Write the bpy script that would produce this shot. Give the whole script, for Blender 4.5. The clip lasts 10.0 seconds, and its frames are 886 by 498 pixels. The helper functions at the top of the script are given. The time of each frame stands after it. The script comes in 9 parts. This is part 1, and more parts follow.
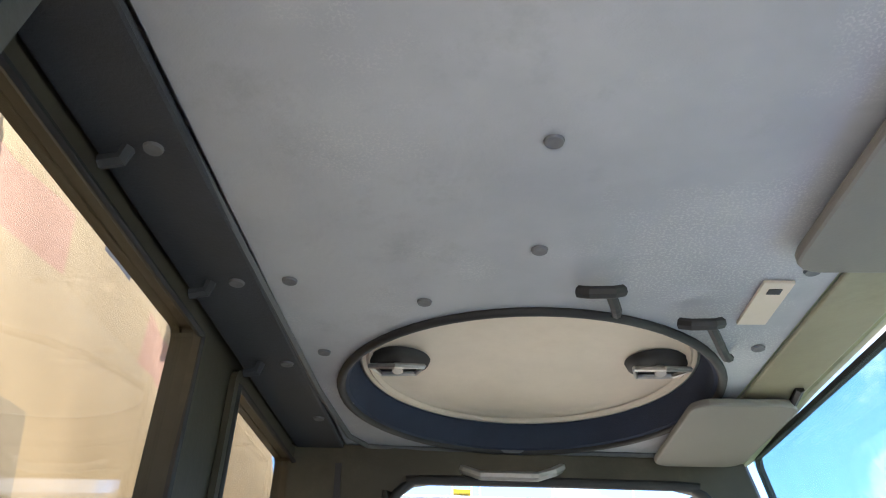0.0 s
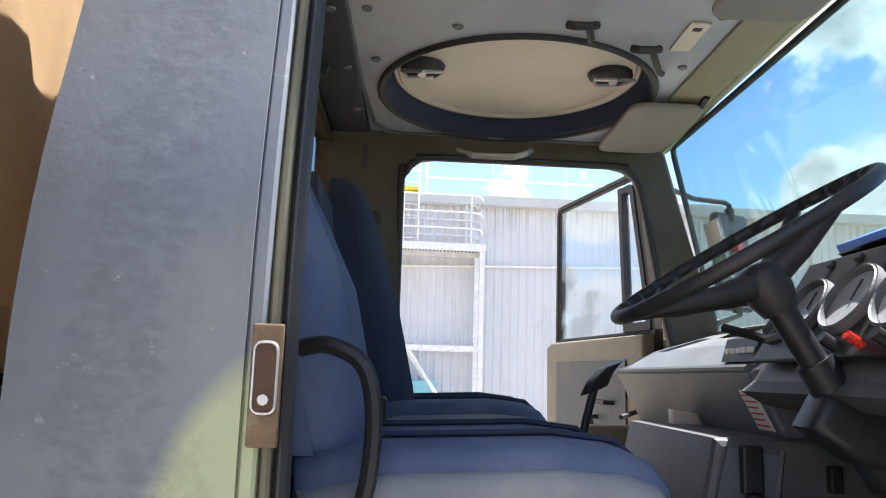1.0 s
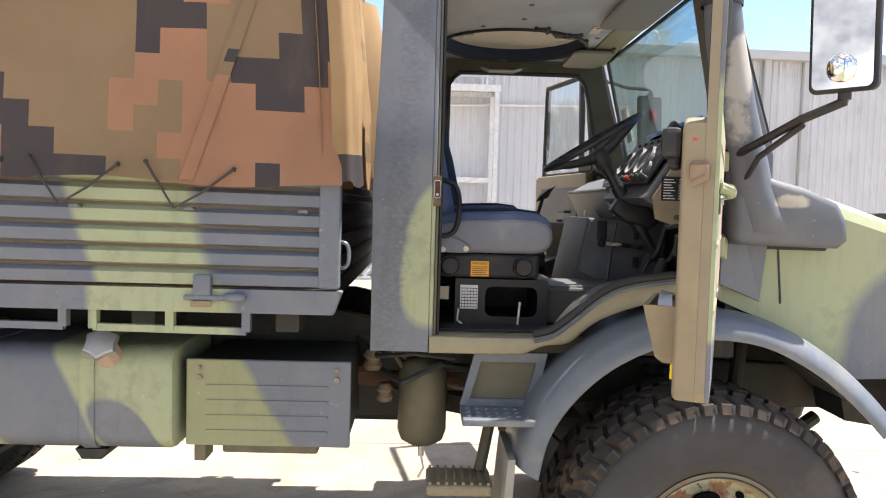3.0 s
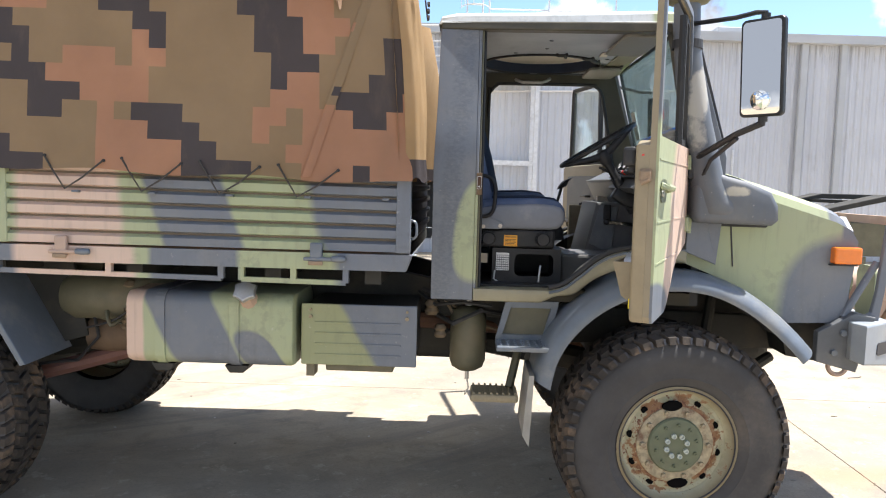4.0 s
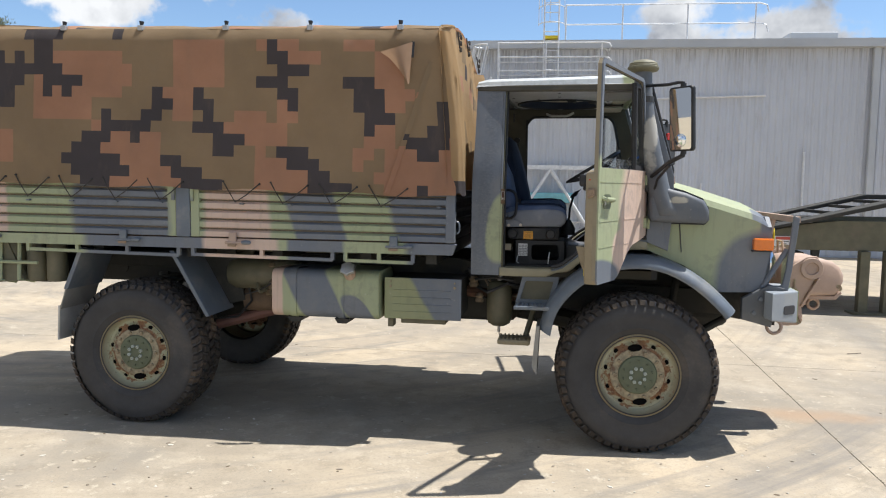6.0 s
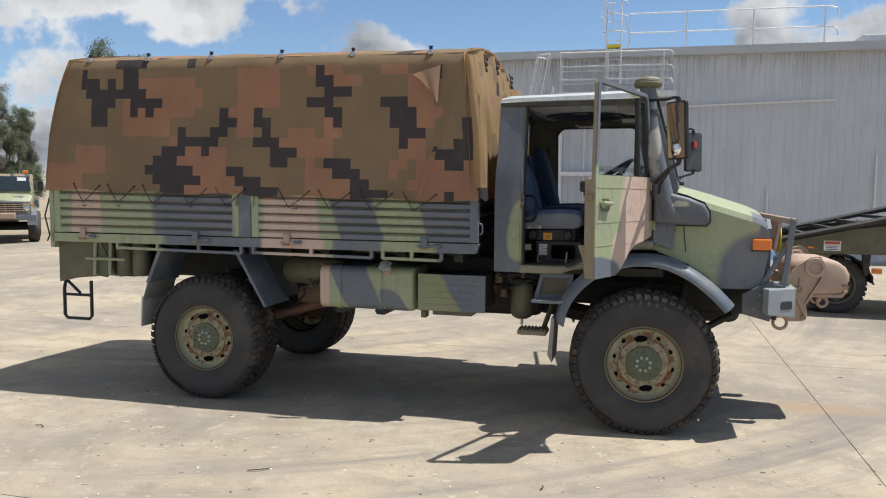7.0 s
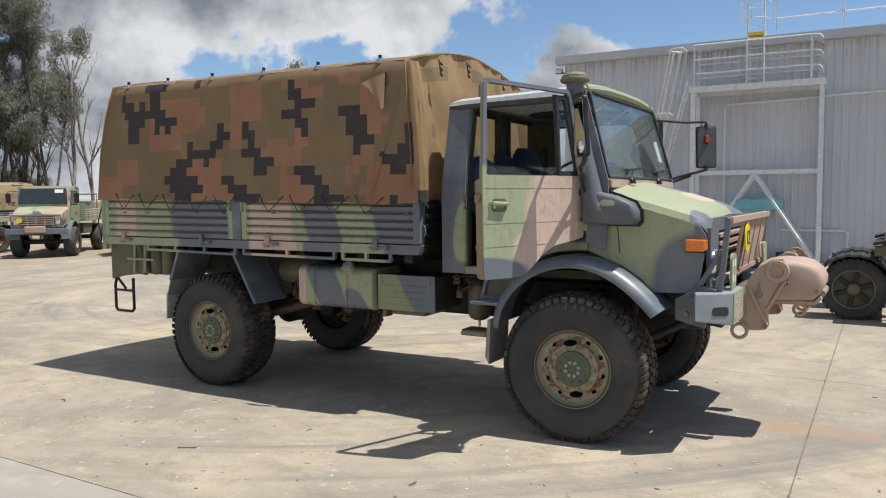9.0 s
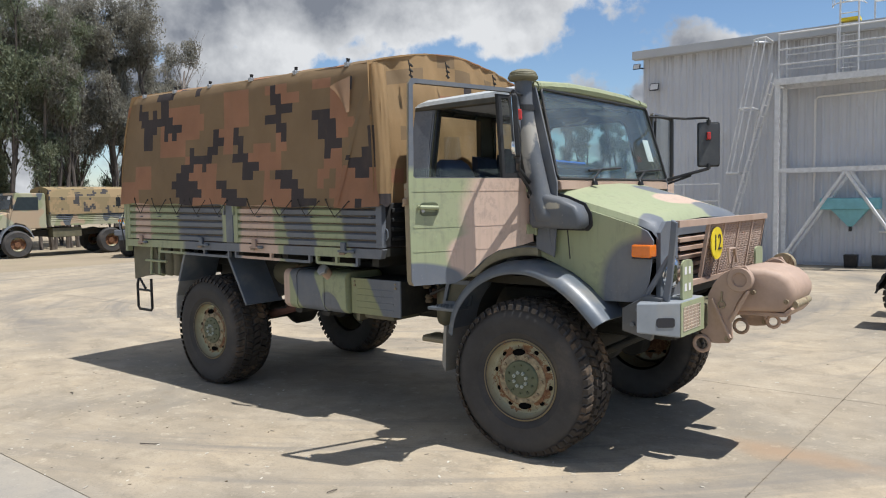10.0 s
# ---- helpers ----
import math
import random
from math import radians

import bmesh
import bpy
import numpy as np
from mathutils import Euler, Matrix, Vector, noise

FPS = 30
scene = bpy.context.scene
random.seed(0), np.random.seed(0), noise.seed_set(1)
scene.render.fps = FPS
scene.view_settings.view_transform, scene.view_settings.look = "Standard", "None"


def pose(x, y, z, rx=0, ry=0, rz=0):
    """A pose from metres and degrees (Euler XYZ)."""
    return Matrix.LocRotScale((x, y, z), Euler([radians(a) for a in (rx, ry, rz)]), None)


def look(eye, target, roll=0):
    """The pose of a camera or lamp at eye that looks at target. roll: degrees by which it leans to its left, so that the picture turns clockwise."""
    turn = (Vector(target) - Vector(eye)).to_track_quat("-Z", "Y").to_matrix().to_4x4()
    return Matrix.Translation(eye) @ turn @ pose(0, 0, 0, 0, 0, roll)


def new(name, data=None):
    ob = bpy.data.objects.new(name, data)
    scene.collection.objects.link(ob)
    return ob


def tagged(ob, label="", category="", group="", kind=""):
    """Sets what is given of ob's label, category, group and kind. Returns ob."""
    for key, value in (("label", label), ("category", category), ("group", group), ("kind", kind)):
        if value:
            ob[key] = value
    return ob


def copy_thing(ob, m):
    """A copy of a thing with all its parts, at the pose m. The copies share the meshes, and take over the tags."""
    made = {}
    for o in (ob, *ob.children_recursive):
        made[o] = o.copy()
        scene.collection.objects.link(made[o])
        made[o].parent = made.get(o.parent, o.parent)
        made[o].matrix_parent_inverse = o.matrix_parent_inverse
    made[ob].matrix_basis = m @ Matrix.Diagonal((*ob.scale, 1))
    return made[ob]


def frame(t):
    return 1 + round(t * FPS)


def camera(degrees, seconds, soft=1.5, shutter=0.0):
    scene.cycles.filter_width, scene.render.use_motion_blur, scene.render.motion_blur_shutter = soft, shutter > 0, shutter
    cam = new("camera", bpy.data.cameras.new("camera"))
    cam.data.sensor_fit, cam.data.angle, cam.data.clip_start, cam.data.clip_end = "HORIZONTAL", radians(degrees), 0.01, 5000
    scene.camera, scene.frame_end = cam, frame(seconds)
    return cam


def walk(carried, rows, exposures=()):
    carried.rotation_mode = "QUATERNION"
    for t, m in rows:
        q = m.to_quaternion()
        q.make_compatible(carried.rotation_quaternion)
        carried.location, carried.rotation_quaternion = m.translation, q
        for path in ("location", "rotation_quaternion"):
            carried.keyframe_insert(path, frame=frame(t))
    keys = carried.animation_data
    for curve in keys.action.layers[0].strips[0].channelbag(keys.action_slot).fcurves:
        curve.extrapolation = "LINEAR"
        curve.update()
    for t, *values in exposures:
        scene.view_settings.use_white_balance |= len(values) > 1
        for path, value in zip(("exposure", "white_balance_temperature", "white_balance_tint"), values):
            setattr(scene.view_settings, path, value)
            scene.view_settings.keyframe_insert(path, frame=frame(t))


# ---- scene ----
cam = camera(61.5, 10.0, soft=1.1)
PATH = [
    (0, (-0.687, -1.063, 2.032), (-0.783, 0.632, 3.089), 1.9),
    (0.5, (-0.797, -1.282, 1.885), (-0.804, 0.614, 2.523), 1.7),
    (1, (-0.855, -1.6, 1.803), (-0.782, 0.371, 2.138), 1.7),
    (1.5, (-0.887, -2.048, 1.763), (-0.795, -0.056, 1.924), 1.6),
    (2, (-0.999, -2.552, 1.734), (-0.905, -0.555, 1.771), 1.6),
    (2.5, (-1.019, -3.066, 1.731), (-0.936, -1.068, 1.675), 1.6),
    (4, (-1.033, -4.655, 1.782), (-1.1, -2.664, 1.61), 1.5),
    (4.5, (-0.972, -5.136, 1.811), (-1.091, -3.148, 1.626), 1.3),
    (5, (-0.856, -5.598, 1.83), (-1.009, -3.613, 1.643), 1.1),
    (5.5, (-0.776, -6.041, 1.858), (-0.987, -4.061, 1.674), 1.1),
    (6, (-0.536, -6.41, 1.872), (-0.855, -4.443, 1.699), 0.8),
    (6.2, (-0.417, -6.537, 1.855), (-0.788, -4.579, 1.689), 0.7),
    (7.3, (0.252, -7.028, 1.87), (-0.321, -5.118, 1.717), 0.3),
    (7.5, (0.473, -6.99, 1.865), (-0.133, -5.09, 1.714), 0.1),
    (8, (0.93, -6.817, 1.804), (0.245, -4.943, 1.656), -0.1),
    (8.5, (1.455, -6.573, 1.823), (0.619, -4.762, 1.676), -0.3),
    (9, (1.988, -6.298, 1.848), (0.97, -4.583, 1.706), -0.6),
    (9.5, (2.452, -5.894, 1.848), (1.284, -4.276, 1.709), -0.8),
    (10, (2.936, -5.49, 1.854), (1.668, -3.949, 1.717), -1.0),
]
EXPO = [(0, 2.45, 5700, 11), (0.5, 2.1, 6150, 13), (1.0, 2.0, 6150, 13), (1.5, 2.0, 6100, 12), (2.0, 1.9, 6350, 12), (2.7, 1.74, 6800, 15), (4.0, 1.45, 6350, 12), (5.0, 1.13, 6250, 11), (5.5, 0.92, 6250, 10), (7.5, 0.36, 6300, 10), (10, 0.36, 6250, 10)]
walk(cam, [(t, look(eye, target, roll)) for t, eye, target, roll in PATH], exposures=EXPO)

# ---- world and sun ----
SUN_DIR = Vector((0.412, 0.105, 1.0)).normalized()      # towards the sun
elev = math.asin(SUN_DIR.z)
world = bpy.data.worlds.new("sky")
scene.world = world
world.use_nodes = True
wn, wl = world.node_tree.nodes, world.node_tree.links
wn.clear()
w_out, w_bg = wn.new("ShaderNodeOutputWorld"), wn.new("ShaderNodeBackground")
w_sky = wn.new("ShaderNodeTexSky")
w_sky.sky_type, w_sky.sun_disc = "NISHITA", False
w_sky.sun_elevation, w_sky.sun_rotation = elev, math.atan2(SUN_DIR.x, SUN_DIR.y)
w_sky.air_density, w_sky.dust_density, w_sky.ozone_density = 1.0, 0.25, 4.0
w_tc = wn.new("ShaderNodeTexCoord")
# clouds: flatten the dome so that they crowd towards the horizon
w_sep = wn.new("ShaderNodeSeparateXYZ")
wl.new(w_tc.outputs["Generated"], w_sep.inputs[0])


def wmath(op, a, b=None, c=None):
    n = wn.new("ShaderNodeMath")
    n.operation = op
    for i, v in enumerate((a, b, c)):
        if v is None:
            continue
        if isinstance(v, (int, float)):
            n.inputs[i].default_value = v
        else:
            wl.new(v, n.inputs[i])
    return n.outputs[0]


w_h = wmath("ADD", wmath("MAXIMUM", w_sep.outputs[2], 0.0), 0.28)
w_comb = wn.new("ShaderNodeCombineXYZ")
wl.new(wmath("DIVIDE", w_sep.outputs[0], w_h), w_comb.inputs[0])
wl.new(wmath("DIVIDE", w_sep.outputs[1], w_h), w_comb.inputs[1])
w_comb.inputs[2].default_value = 3.1


def wnoise(scale, detail, rough, vec):
    n = wn.new("ShaderNodeTexNoise")
    n.inputs["Scale"].default_value, n.inputs["Detail"].default_value = scale, detail
    n.inputs["Roughness"].default_value = rough
    wl.new(vec, n.inputs["Vector"])
    return n.outputs["Fac"]


# cumulus: heaped billows, white at the thin edges and grey where they are deep, thicker towards the west
w_big = wnoise(1.5, 4, 0.5, w_comb.outputs[0])
w_puff = wnoise(8.5, 9, 0.6, w_tc.outputs["Generated"])
w_soft = wnoise(4.6, 6, 0.55, w_tc.outputs["Generated"])
w_dens = wmath("ADD", wmath("MULTIPLY", w_big, 0.6), wmath("MULTIPLY", w_puff, 0.4))
w_dens = wmath("SUBTRACT", w_dens, wmath("MULTIPLY", wmath("ADD", w_sep.outputs[0], 0.35), 0.07))
w_mask = wn.new("ShaderNodeMapRange")
w_mask.interpolation_type = "SMOOTHSTEP"
w_mask.inputs["From Min"].default_value, w_mask.inputs["From Max"].default_value = 0.452, 0.5
wl.new(w_dens, w_mask.inputs["Value"])
w_ramp = wn.new("ShaderNodeValToRGB")
w_ramp.color_ramp.elements[0].position, w_ramp.color_ramp.elements[0].color = 0.45, (6.5, 6.5, 6.45, 1)
w_ramp.color_ramp.elements[1].position, w_ramp.color_ramp.elements[1].color = 0.57, (1.85, 2.0, 2.3, 1)
w_sh2 = wmath("ADD", wmath("MULTIPLY", w_dens, 0.5), wmath("MULTIPLY", w_soft, 0.5))
wl.new(w_sh2, w_ramp.inputs[0])
w_mix = wn.new("ShaderNodeMix")
w_mix.data_type = "RGBA"
wl.new(w_mask.outputs[0], w_mix.inputs["Factor"])
wl.new(w_sky.outputs[0], w_mix.inputs[6])
wl.new(w_ramp.outputs[0], w_mix.inputs[7])
wl.new(w_mix.outputs[2], w_bg.inputs["Color"])
w_bg.inputs["Strength"].default_value = 0.092
wl.new(w_bg.outputs[0], w_out.inputs[0])

sun = bpy.data.lights.new("sun", "SUN")
sun.energy, sun.angle, sun.color = 4.4, radians(0.53), (1.0, 0.965, 0.905)
sun_ob = new("sun", sun)
sun_ob.matrix_world = look(SUN_DIR * 40, (0, 0, 0))


# ---- materials ----
class Mat:
    """Small node-material builder."""

    def __init__(self, name):
        self.m = bpy.data.materials.new(name)
        self.m.use_nodes = True
        self.t = self.m.node_tree
        self.b = self.t.nodes["Principled BSDF"]
        self.pos = None

    def node(self, kind, **props):
        n = self.t.nodes.new(kind)
        for k, v in props.items():
            setattr(n, k, v)
        return n

    def link(self, a, b):
        self.t.links.new(a, b)

    def coords(self, world_space=False):
        if world_space:
            return self.node("ShaderNodeNewGeometry").outputs["Position"]
        return self.node("ShaderNodeTexCoord").outputs["Object"]

    def noise(self, vec, scale, detail=4, rough=0.6, stretch=None):
        if stretch:
            mp = self.node("ShaderNodeMapping")
            mp.inputs["Scale"].default_value = stretch
            self.link(vec, mp.inputs[0])
            vec = mp.outputs[0]
        n = self.node("ShaderNodeTexNoise")
        n.inputs["Scale"].default_value, n.inputs["Detail"].default_value, n.inputs["Roughness"].default_value = scale, detail, rough
        self.link(vec, n.inputs["Vector"])
        return n.outputs["Fac"]

    def math(self, op, a, b=None, clamp=False):
        n = self.node("ShaderNodeMath", operation=op, use_clamp=clamp)
        for i, v in enumerate((a, b)):
            if v is None:
                continue
            if isinstance(v, (int, float)):
                n.inputs[i].default_value = v
            else:
                self.link(v, n.inputs[i])
        return n.outputs[0]

    def step(self, v, lo, hi):
        n = self.node("ShaderNodeMapRange")
        n.inputs["From Min"].default_value, n.inputs["From Max"].default_value = lo, hi
        self.link(v, n.inputs["Value"])
        return n.outputs[0]

    def mix(self, fac, a, b, mode="MIX"):
        n = self.node("ShaderNodeMix", data_type="RGBA", blend_type=mode)
        for i, v in ((0, fac), (6, a), (7, b)):
            if isinstance(v, (int, float)):
                n.inputs[i].default_value = v
            elif isinstance(v, tuple):
                n.inputs[i].default_value = (*v[:3], 1)
            else:
                self.link(v, n.inputs[i])
        return n.outputs[2]

    def bump(self, height, strength=0.2, dist=0.01):
        n = self.node("ShaderNodeBump")
        n.inputs["Strength"].default_value, n.inputs["Distance"].default_value = strength, dist
        self.link(height, n.inputs["Height"])
        self.link(n.outputs[0], self.b.inputs["Normal"])

    def finish(self, color, rough=0.6, metal=0.0, spec=0.5):
        if isinstance(color, tuple):
            self.b.inputs["Base Color"].default_value = (*color[:3], 1)
        else:
            self.link(color, self.b.inputs["Base Color"])
        if isinstance(rough, (int, float)):
            self.b.inputs["Roughness"].default_value = rough
        else:
            self.link(rough, self.b.inputs["Roughness"])
        self.b.inputs["Metallic"].default_value = metal
        self.b.inputs["Specular IOR Level"].default_value = spec
        return self.m


def surface(name, color, rough=0.6, metal=0.0, vary=0.25, scale=6.0, grain=60.0, bump=0.12, dirt=None, dirt_amount=0.35, spec=0.5, space=False):
    """A painted, moulded or cast surface: two scales of variation, patches of dirt and a fine relief."""
    k = Mat(name)
    p = k.coords(space)
    big, fine = k.noise(p, scale, 5), k.noise(p, grain, 3)
    dark = tuple(c * (1 - vary) for c in color)
    light = tuple(min(1, c * (1 + vary * 0.6)) for c in color)
    col = k.mix(k.step(big, 0.3, 0.7), dark, light)
    col = k.mix(k.math("MULTIPLY", k.step(fine, 0.45, 0.75), vary * 0.7), col, tuple(c * 0.7 for c in color))
    if dirt:
        d = k.math("MULTIPLY", k.step(k.noise(p, scale * 0.6, 7, 0.68), 0.52, 0.68), dirt_amount)
        col = k.mix(d, col, dirt)
    k.bump(fine, bump, 0.004)
    r = k.math("ADD", k.math("MULTIPLY", big, 0.25), rough - 0.12, clamp=True)
    return k.finish(col, r, metal, spec)


GREEN, GREY, PINK = (0.315, 0.345, 0.205), (0.135, 0.15, 0.174), (0.55, 0.405, 0.32)
DUST = (0.36, 0.32, 0.24)


def camo_paint(name, base, blobs, edge=0.09, wobble=0.5, world_space=True, fade=0.12, rough=0.52, flat=False, scale=2.6, rubbed=None):
    """Sprayed camouflage: rounded patches (colour, x, z, half-width, half-height) with wavering soft edges, dust and scuffs."""
    k = Mat(name)
    p = k.coords(world_space)
    sep = k.node("ShaderNodeSeparateXYZ")
    k.link(p, sep.inputs[0])
    wob = k.math("MULTIPLY", k.math("SUBTRACT", k.noise(p, scale, 2 if scale < 3 else 5, 0.4 if scale < 3 else 0.65), 0.5), wobble * 2)
    col = base
    for c, cx, cz, rx, rz, *lean in blobs:
        u = k.math("SUBTRACT", sep.outputs[0], cx)
        if lean:
            u = k.math("ADD", u, k.math("MULTIPLY", k.math("SUBTRACT", sep.outputs[2], cz), lean[0]))
        u = k.math("DIVIDE", u, rx)
        v = k.math("DIVIDE", k.math("SUBTRACT", sep.outputs[1 if flat else 2], cz), rz)
        d = k.math("SQRT", k.math("ADD", k.math("POWER", k.math("ABSOLUTE", u), 2.6), k.math("POWER", k.math("ABSOLUTE", v), 2.6)))
        d = k.math("ADD", d, wob)
        n = k.node("ShaderNodeMapRange")
        n.inputs["From Min"].default_value, n.inputs["From Max"].default_value = 1 + edge, 1 - edge
        k.link(d, n.inputs["Value"])
        col = k.mix(n.outputs[0], col, c)
    big, fine = k.noise(p, 3.0, 6, 0.65), k.noise(p, 90, 3)
    col = k.mix(k.math("MULTIPLY", k.step(big, 0.45, 0.8), fade * 2.2), col, DUST)
    streak = k.noise(p, 5, 5, 0.6, (6, 6, 0.6))
    col = k.mix(k.math("MULTIPLY", k.step(streak, 0.52, 0.75), 0.22), col, (0.10, 0.095, 0.08))
    col = k.mix(k.math("MULTIPLY", k.step(k.noise(p, 38, 4, 0.7), 0.66, 0.72), 0.35), col, (0.5, 0.47, 0.42))
    rub = k.math("MULTIPLY", k.step(k.noise(p, 17, 5, 0.7), 0.49, 0.6), k.step(k.noise(p, 2.1, 3), 0.46, 0.6))
    col = k.mix(k.math("MULTIPLY", rub, 0.2), col, (0.07, 0.075, 0.085))
    if rubbed:
        cx, slope, half = rubbed
        off = k.math("SUBTRACT", k.math("SUBTRACT", sep.outputs[0], cx), k.math("MULTIPLY", k.math("SUBTRACT", sep.outputs[2], 2.0), slope))
        off = k.math("ADD", k.math("ABSOLUTE", off), k.math("MULTIPLY", k.math("SUBTRACT", k.noise(p, 22, 5, 0.7), 0.5), 0.16))
        worn = k.math("MULTIPLY", k.step(off, half + 0.02, half - 0.02), k.step(k.noise(p, 46, 4, 0.65, (1, 1, 1.8)), 0.36, 0.6))
        col = k.mix(k.math("MULTIPLY", worn, 0.45), col, (0.075, 0.085, 0.1))
    k.bump(k.math("ADD", fine, k.noise(p, 6, 3)), 0.08, 0.004)
    return k.finish(col, k.math("ADD", k.math("MULTIPLY", big, 0.3), rough - 0.15), 0.0, 0.4)


green_paint = camo_paint("green_body_paint", GREEN, [])
grey_paint = camo_paint("grey_body_paint", GREY, [])
quarter_paint = camo_paint("quarter_paint", GREY, [(GREEN, -0.97, 1.56, 0.13, 0.27, -0.12)], wobble=0.12, rubbed=(-1.1, 0.09, 0.05))
door_paint = camo_paint("door_paint", GREEN, [(PINK, 0.14, 1.65, 0.32, 0.6), (PINK, -0.12, 1.45, 0.12, 0.16), (GREY, -0.37, 1.3, 0.2, 0.13), (GREY, -0.4, 2.4, 0.6, 0.36)], wobble=0.2)
hood_paint = camo_paint("bonnet_paint", GREEN, [(GREY, 1.0, 1.16, 0.46, 0.44), (GREY, 0.96, 1.62, 0.13, 0.18)], wobble=0.1)
hood_top_paint = camo_paint("bonnet_top_paint", GREEN, [(PINK, 0.1, -0.35, 0.1, 0.4), (GREY, 0.42, 0.3, 0.14, 0.24), (PINK, 0.66, 0.25, 0.13, 0.42), (GREY, 0.84, 0.5, 0.1, 0.4), (GREY, 0.9, -0.8, 0.12, 0.16)], wobble=0.3, flat=True)
gate_front_paint = camo_paint("front_gate_paint", GREEN, [(PINK, -2.98, 1.6, 0.27, 0.5), (GREY, -2.36, 1.6, 0.2, 0.6, 0.35), (GREY, -1.42, 1.62, 0.36, 0.6, 0.4), (GREEN, -1.97, 1.6, 0.17, 0.6, 0.35)], wobble=0.28)
gate_rear_paint = camo_paint("rear_gate_paint", GREEN, [(PINK, -5.08, 1.6, 0.16, 0.5), (GREY, -3.95, 1.56, 0.42, 0.5)], wobble=0.3)
rail_paint = camo_paint("rail_paint", GREEN, [(GREY, -3.7, 1.4, 0.55, 0.4), (GREY, -2.36, 1.4, 0.22, 0.4), (GREY, -1.35, 1.4, 0.32, 0.4), (PINK, -2.95, 1.4, 0.3, 0.3)], wobble=0.2)
roof_paint = camo_paint("roof_paint", (0.47, 0.49, 0.49), [(GREEN, 0.0, 2.7, 0.14, 0.3)], wobble=0.2)
tank_paint = camo_paint("tank_paint", GREEN, [(GREY, -2.42, 1.04, 0.17, 0.6, 0.5), (PINK, -2.77, 1.05, 0.1, 0.5), (GREY, -2.06, 0.88, 0.1, 0.14, 0.6)], wobble=0.2)
toolbox_paint = camo_paint("toolbox_paint", (0.25, 0.265, 0.14), [(GREY, -1.36, 1.0, 0.22, 0.6, 0.6)], wobble=0.2)
tan_paint = surface("tan_paint", (0.42, 0.3, 0.23), 0.62, vary=0.18, scale=5, dirt=(0.25, 0.16, 0.09), dirt_amount=0.3)
dash_pale = surface("passenger_dash_grey", (0.125, 0.135, 0.148), 0.55, vary=0.16, grain=160, dirt=(0.3, 0.28, 0.24), dirt_amount=0.25)
khaki_paint = surface("khaki_paint", (0.25, 0.205, 0.13), 0.5, vary=0.16, dirt=(0.12, 0.095, 0.06), dirt_amount=0.3)
cover_paint = surface("engine_cover_paint", (0.105, 0.105, 0.108), 0.5, vary=0.25, dirt=(0.2, 0.17, 0.13), dirt_amount=0.3)
# dark brown for the gate grooves: the ribs' shadow lines as colour
groove_shade = surface("groove_shade", (0.16, 0.125, 0.085), 0.8, vary=0.35, scale=3, dirt=(0.08, 0.075, 0.06), dirt_amount=0.6)
floor_rubber = surface("floor_rubber", (0.06, 0.06, 0.058), 0.6, vary=0.3, dirt=(0.16, 0.14, 0.11), dirt_amount=0.35)
latch_rust = surface("rusty_latch", (0.27, 0.19, 0.12), 0.6, vary=0.35, scale=20, dirt=(0.1, 0.055, 0.03), dirt_amount=0.5)
sill_paint = surface("sill_khaki_paint", (0.25, 0.225, 0.145), 0.38, vary=0.18, dirt=(0.12, 0.1, 0.07), dirt_amount=0.35)
olive_paint = surface("olive_paint", (0.125, 0.115, 0.07), 0.6, vary=0.25, dirt=(0.2, 0.15, 0.1))
chassis_paint = surface("chassis_paint", (0.026, 0.025, 0.02), 0.7, vary=0.4, dirt=(0.1, 0.075, 0.05), dirt_amount=0.35)
fender_paint = surface("fender_paint", (0.12, 0.14, 0.165), 0.36, vary=0.18, scale=5, dirt=DUST, dirt_amount=0.3)
bumper_paint = surface("bumper_paint", (0.26, 0.285, 0.31), 0.45, vary=0.15, scale=5, dirt=DUST, dirt_amount=0.3)
snorkel_plastic = camo_paint("snorkel_plastic", (0.1, 0.11, 0.125), [((0.36, 0.34, 0.3), 0.04, 2.2, 0.045, 0.17), ((0.38, 0.35, 0.28), 0.25, 1.79, 0.06, 0.022)], wobble=1.7, edge=0.25, scale=7.0)
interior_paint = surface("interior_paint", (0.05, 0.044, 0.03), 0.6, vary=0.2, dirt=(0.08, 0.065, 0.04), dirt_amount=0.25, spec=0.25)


def headliner_mat():
    """Woven grey lining with dusty rubs and darker stains."""
    k = Mat("headliner_vinyl")
    p = k.coords(True)
    col = k.mix(k.step(k.noise(p, 1.6, 5, 0.6), 0.36, 0.66), (0.34, 0.355, 0.385), (0.5, 0.515, 0.535))
    spots = k.math("MULTIPLY", k.step(k.noise(p, 260, 2, 0.6), 0.5, 0.62), k.step(k.noise(p, 4.5, 4), 0.5, 0.62))
    col = k.mix(k.math("MULTIPLY", spots, 0.5), col, (0.62, 0.62, 0.61))
    col = k.mix(k.math("MULTIPLY", k.step(k.noise(p, 7, 6, 0.7), 0.55, 0.7), 0.3), col, (0.27, 0.275, 0.28))
    weave = k.node("ShaderNodeTexChecker")
    weave.inputs["Scale"].default_value = 420
    k.link(p, weave.inputs["Vector"])
    k.bump(k.math("ADD", k.math("MULTIPLY", weave.outputs["Fac"], 0.5), k.noise(p, 90, 3)), 0.3, 0.003)
    return k.finish(col, 0.68, 0, 0.3)


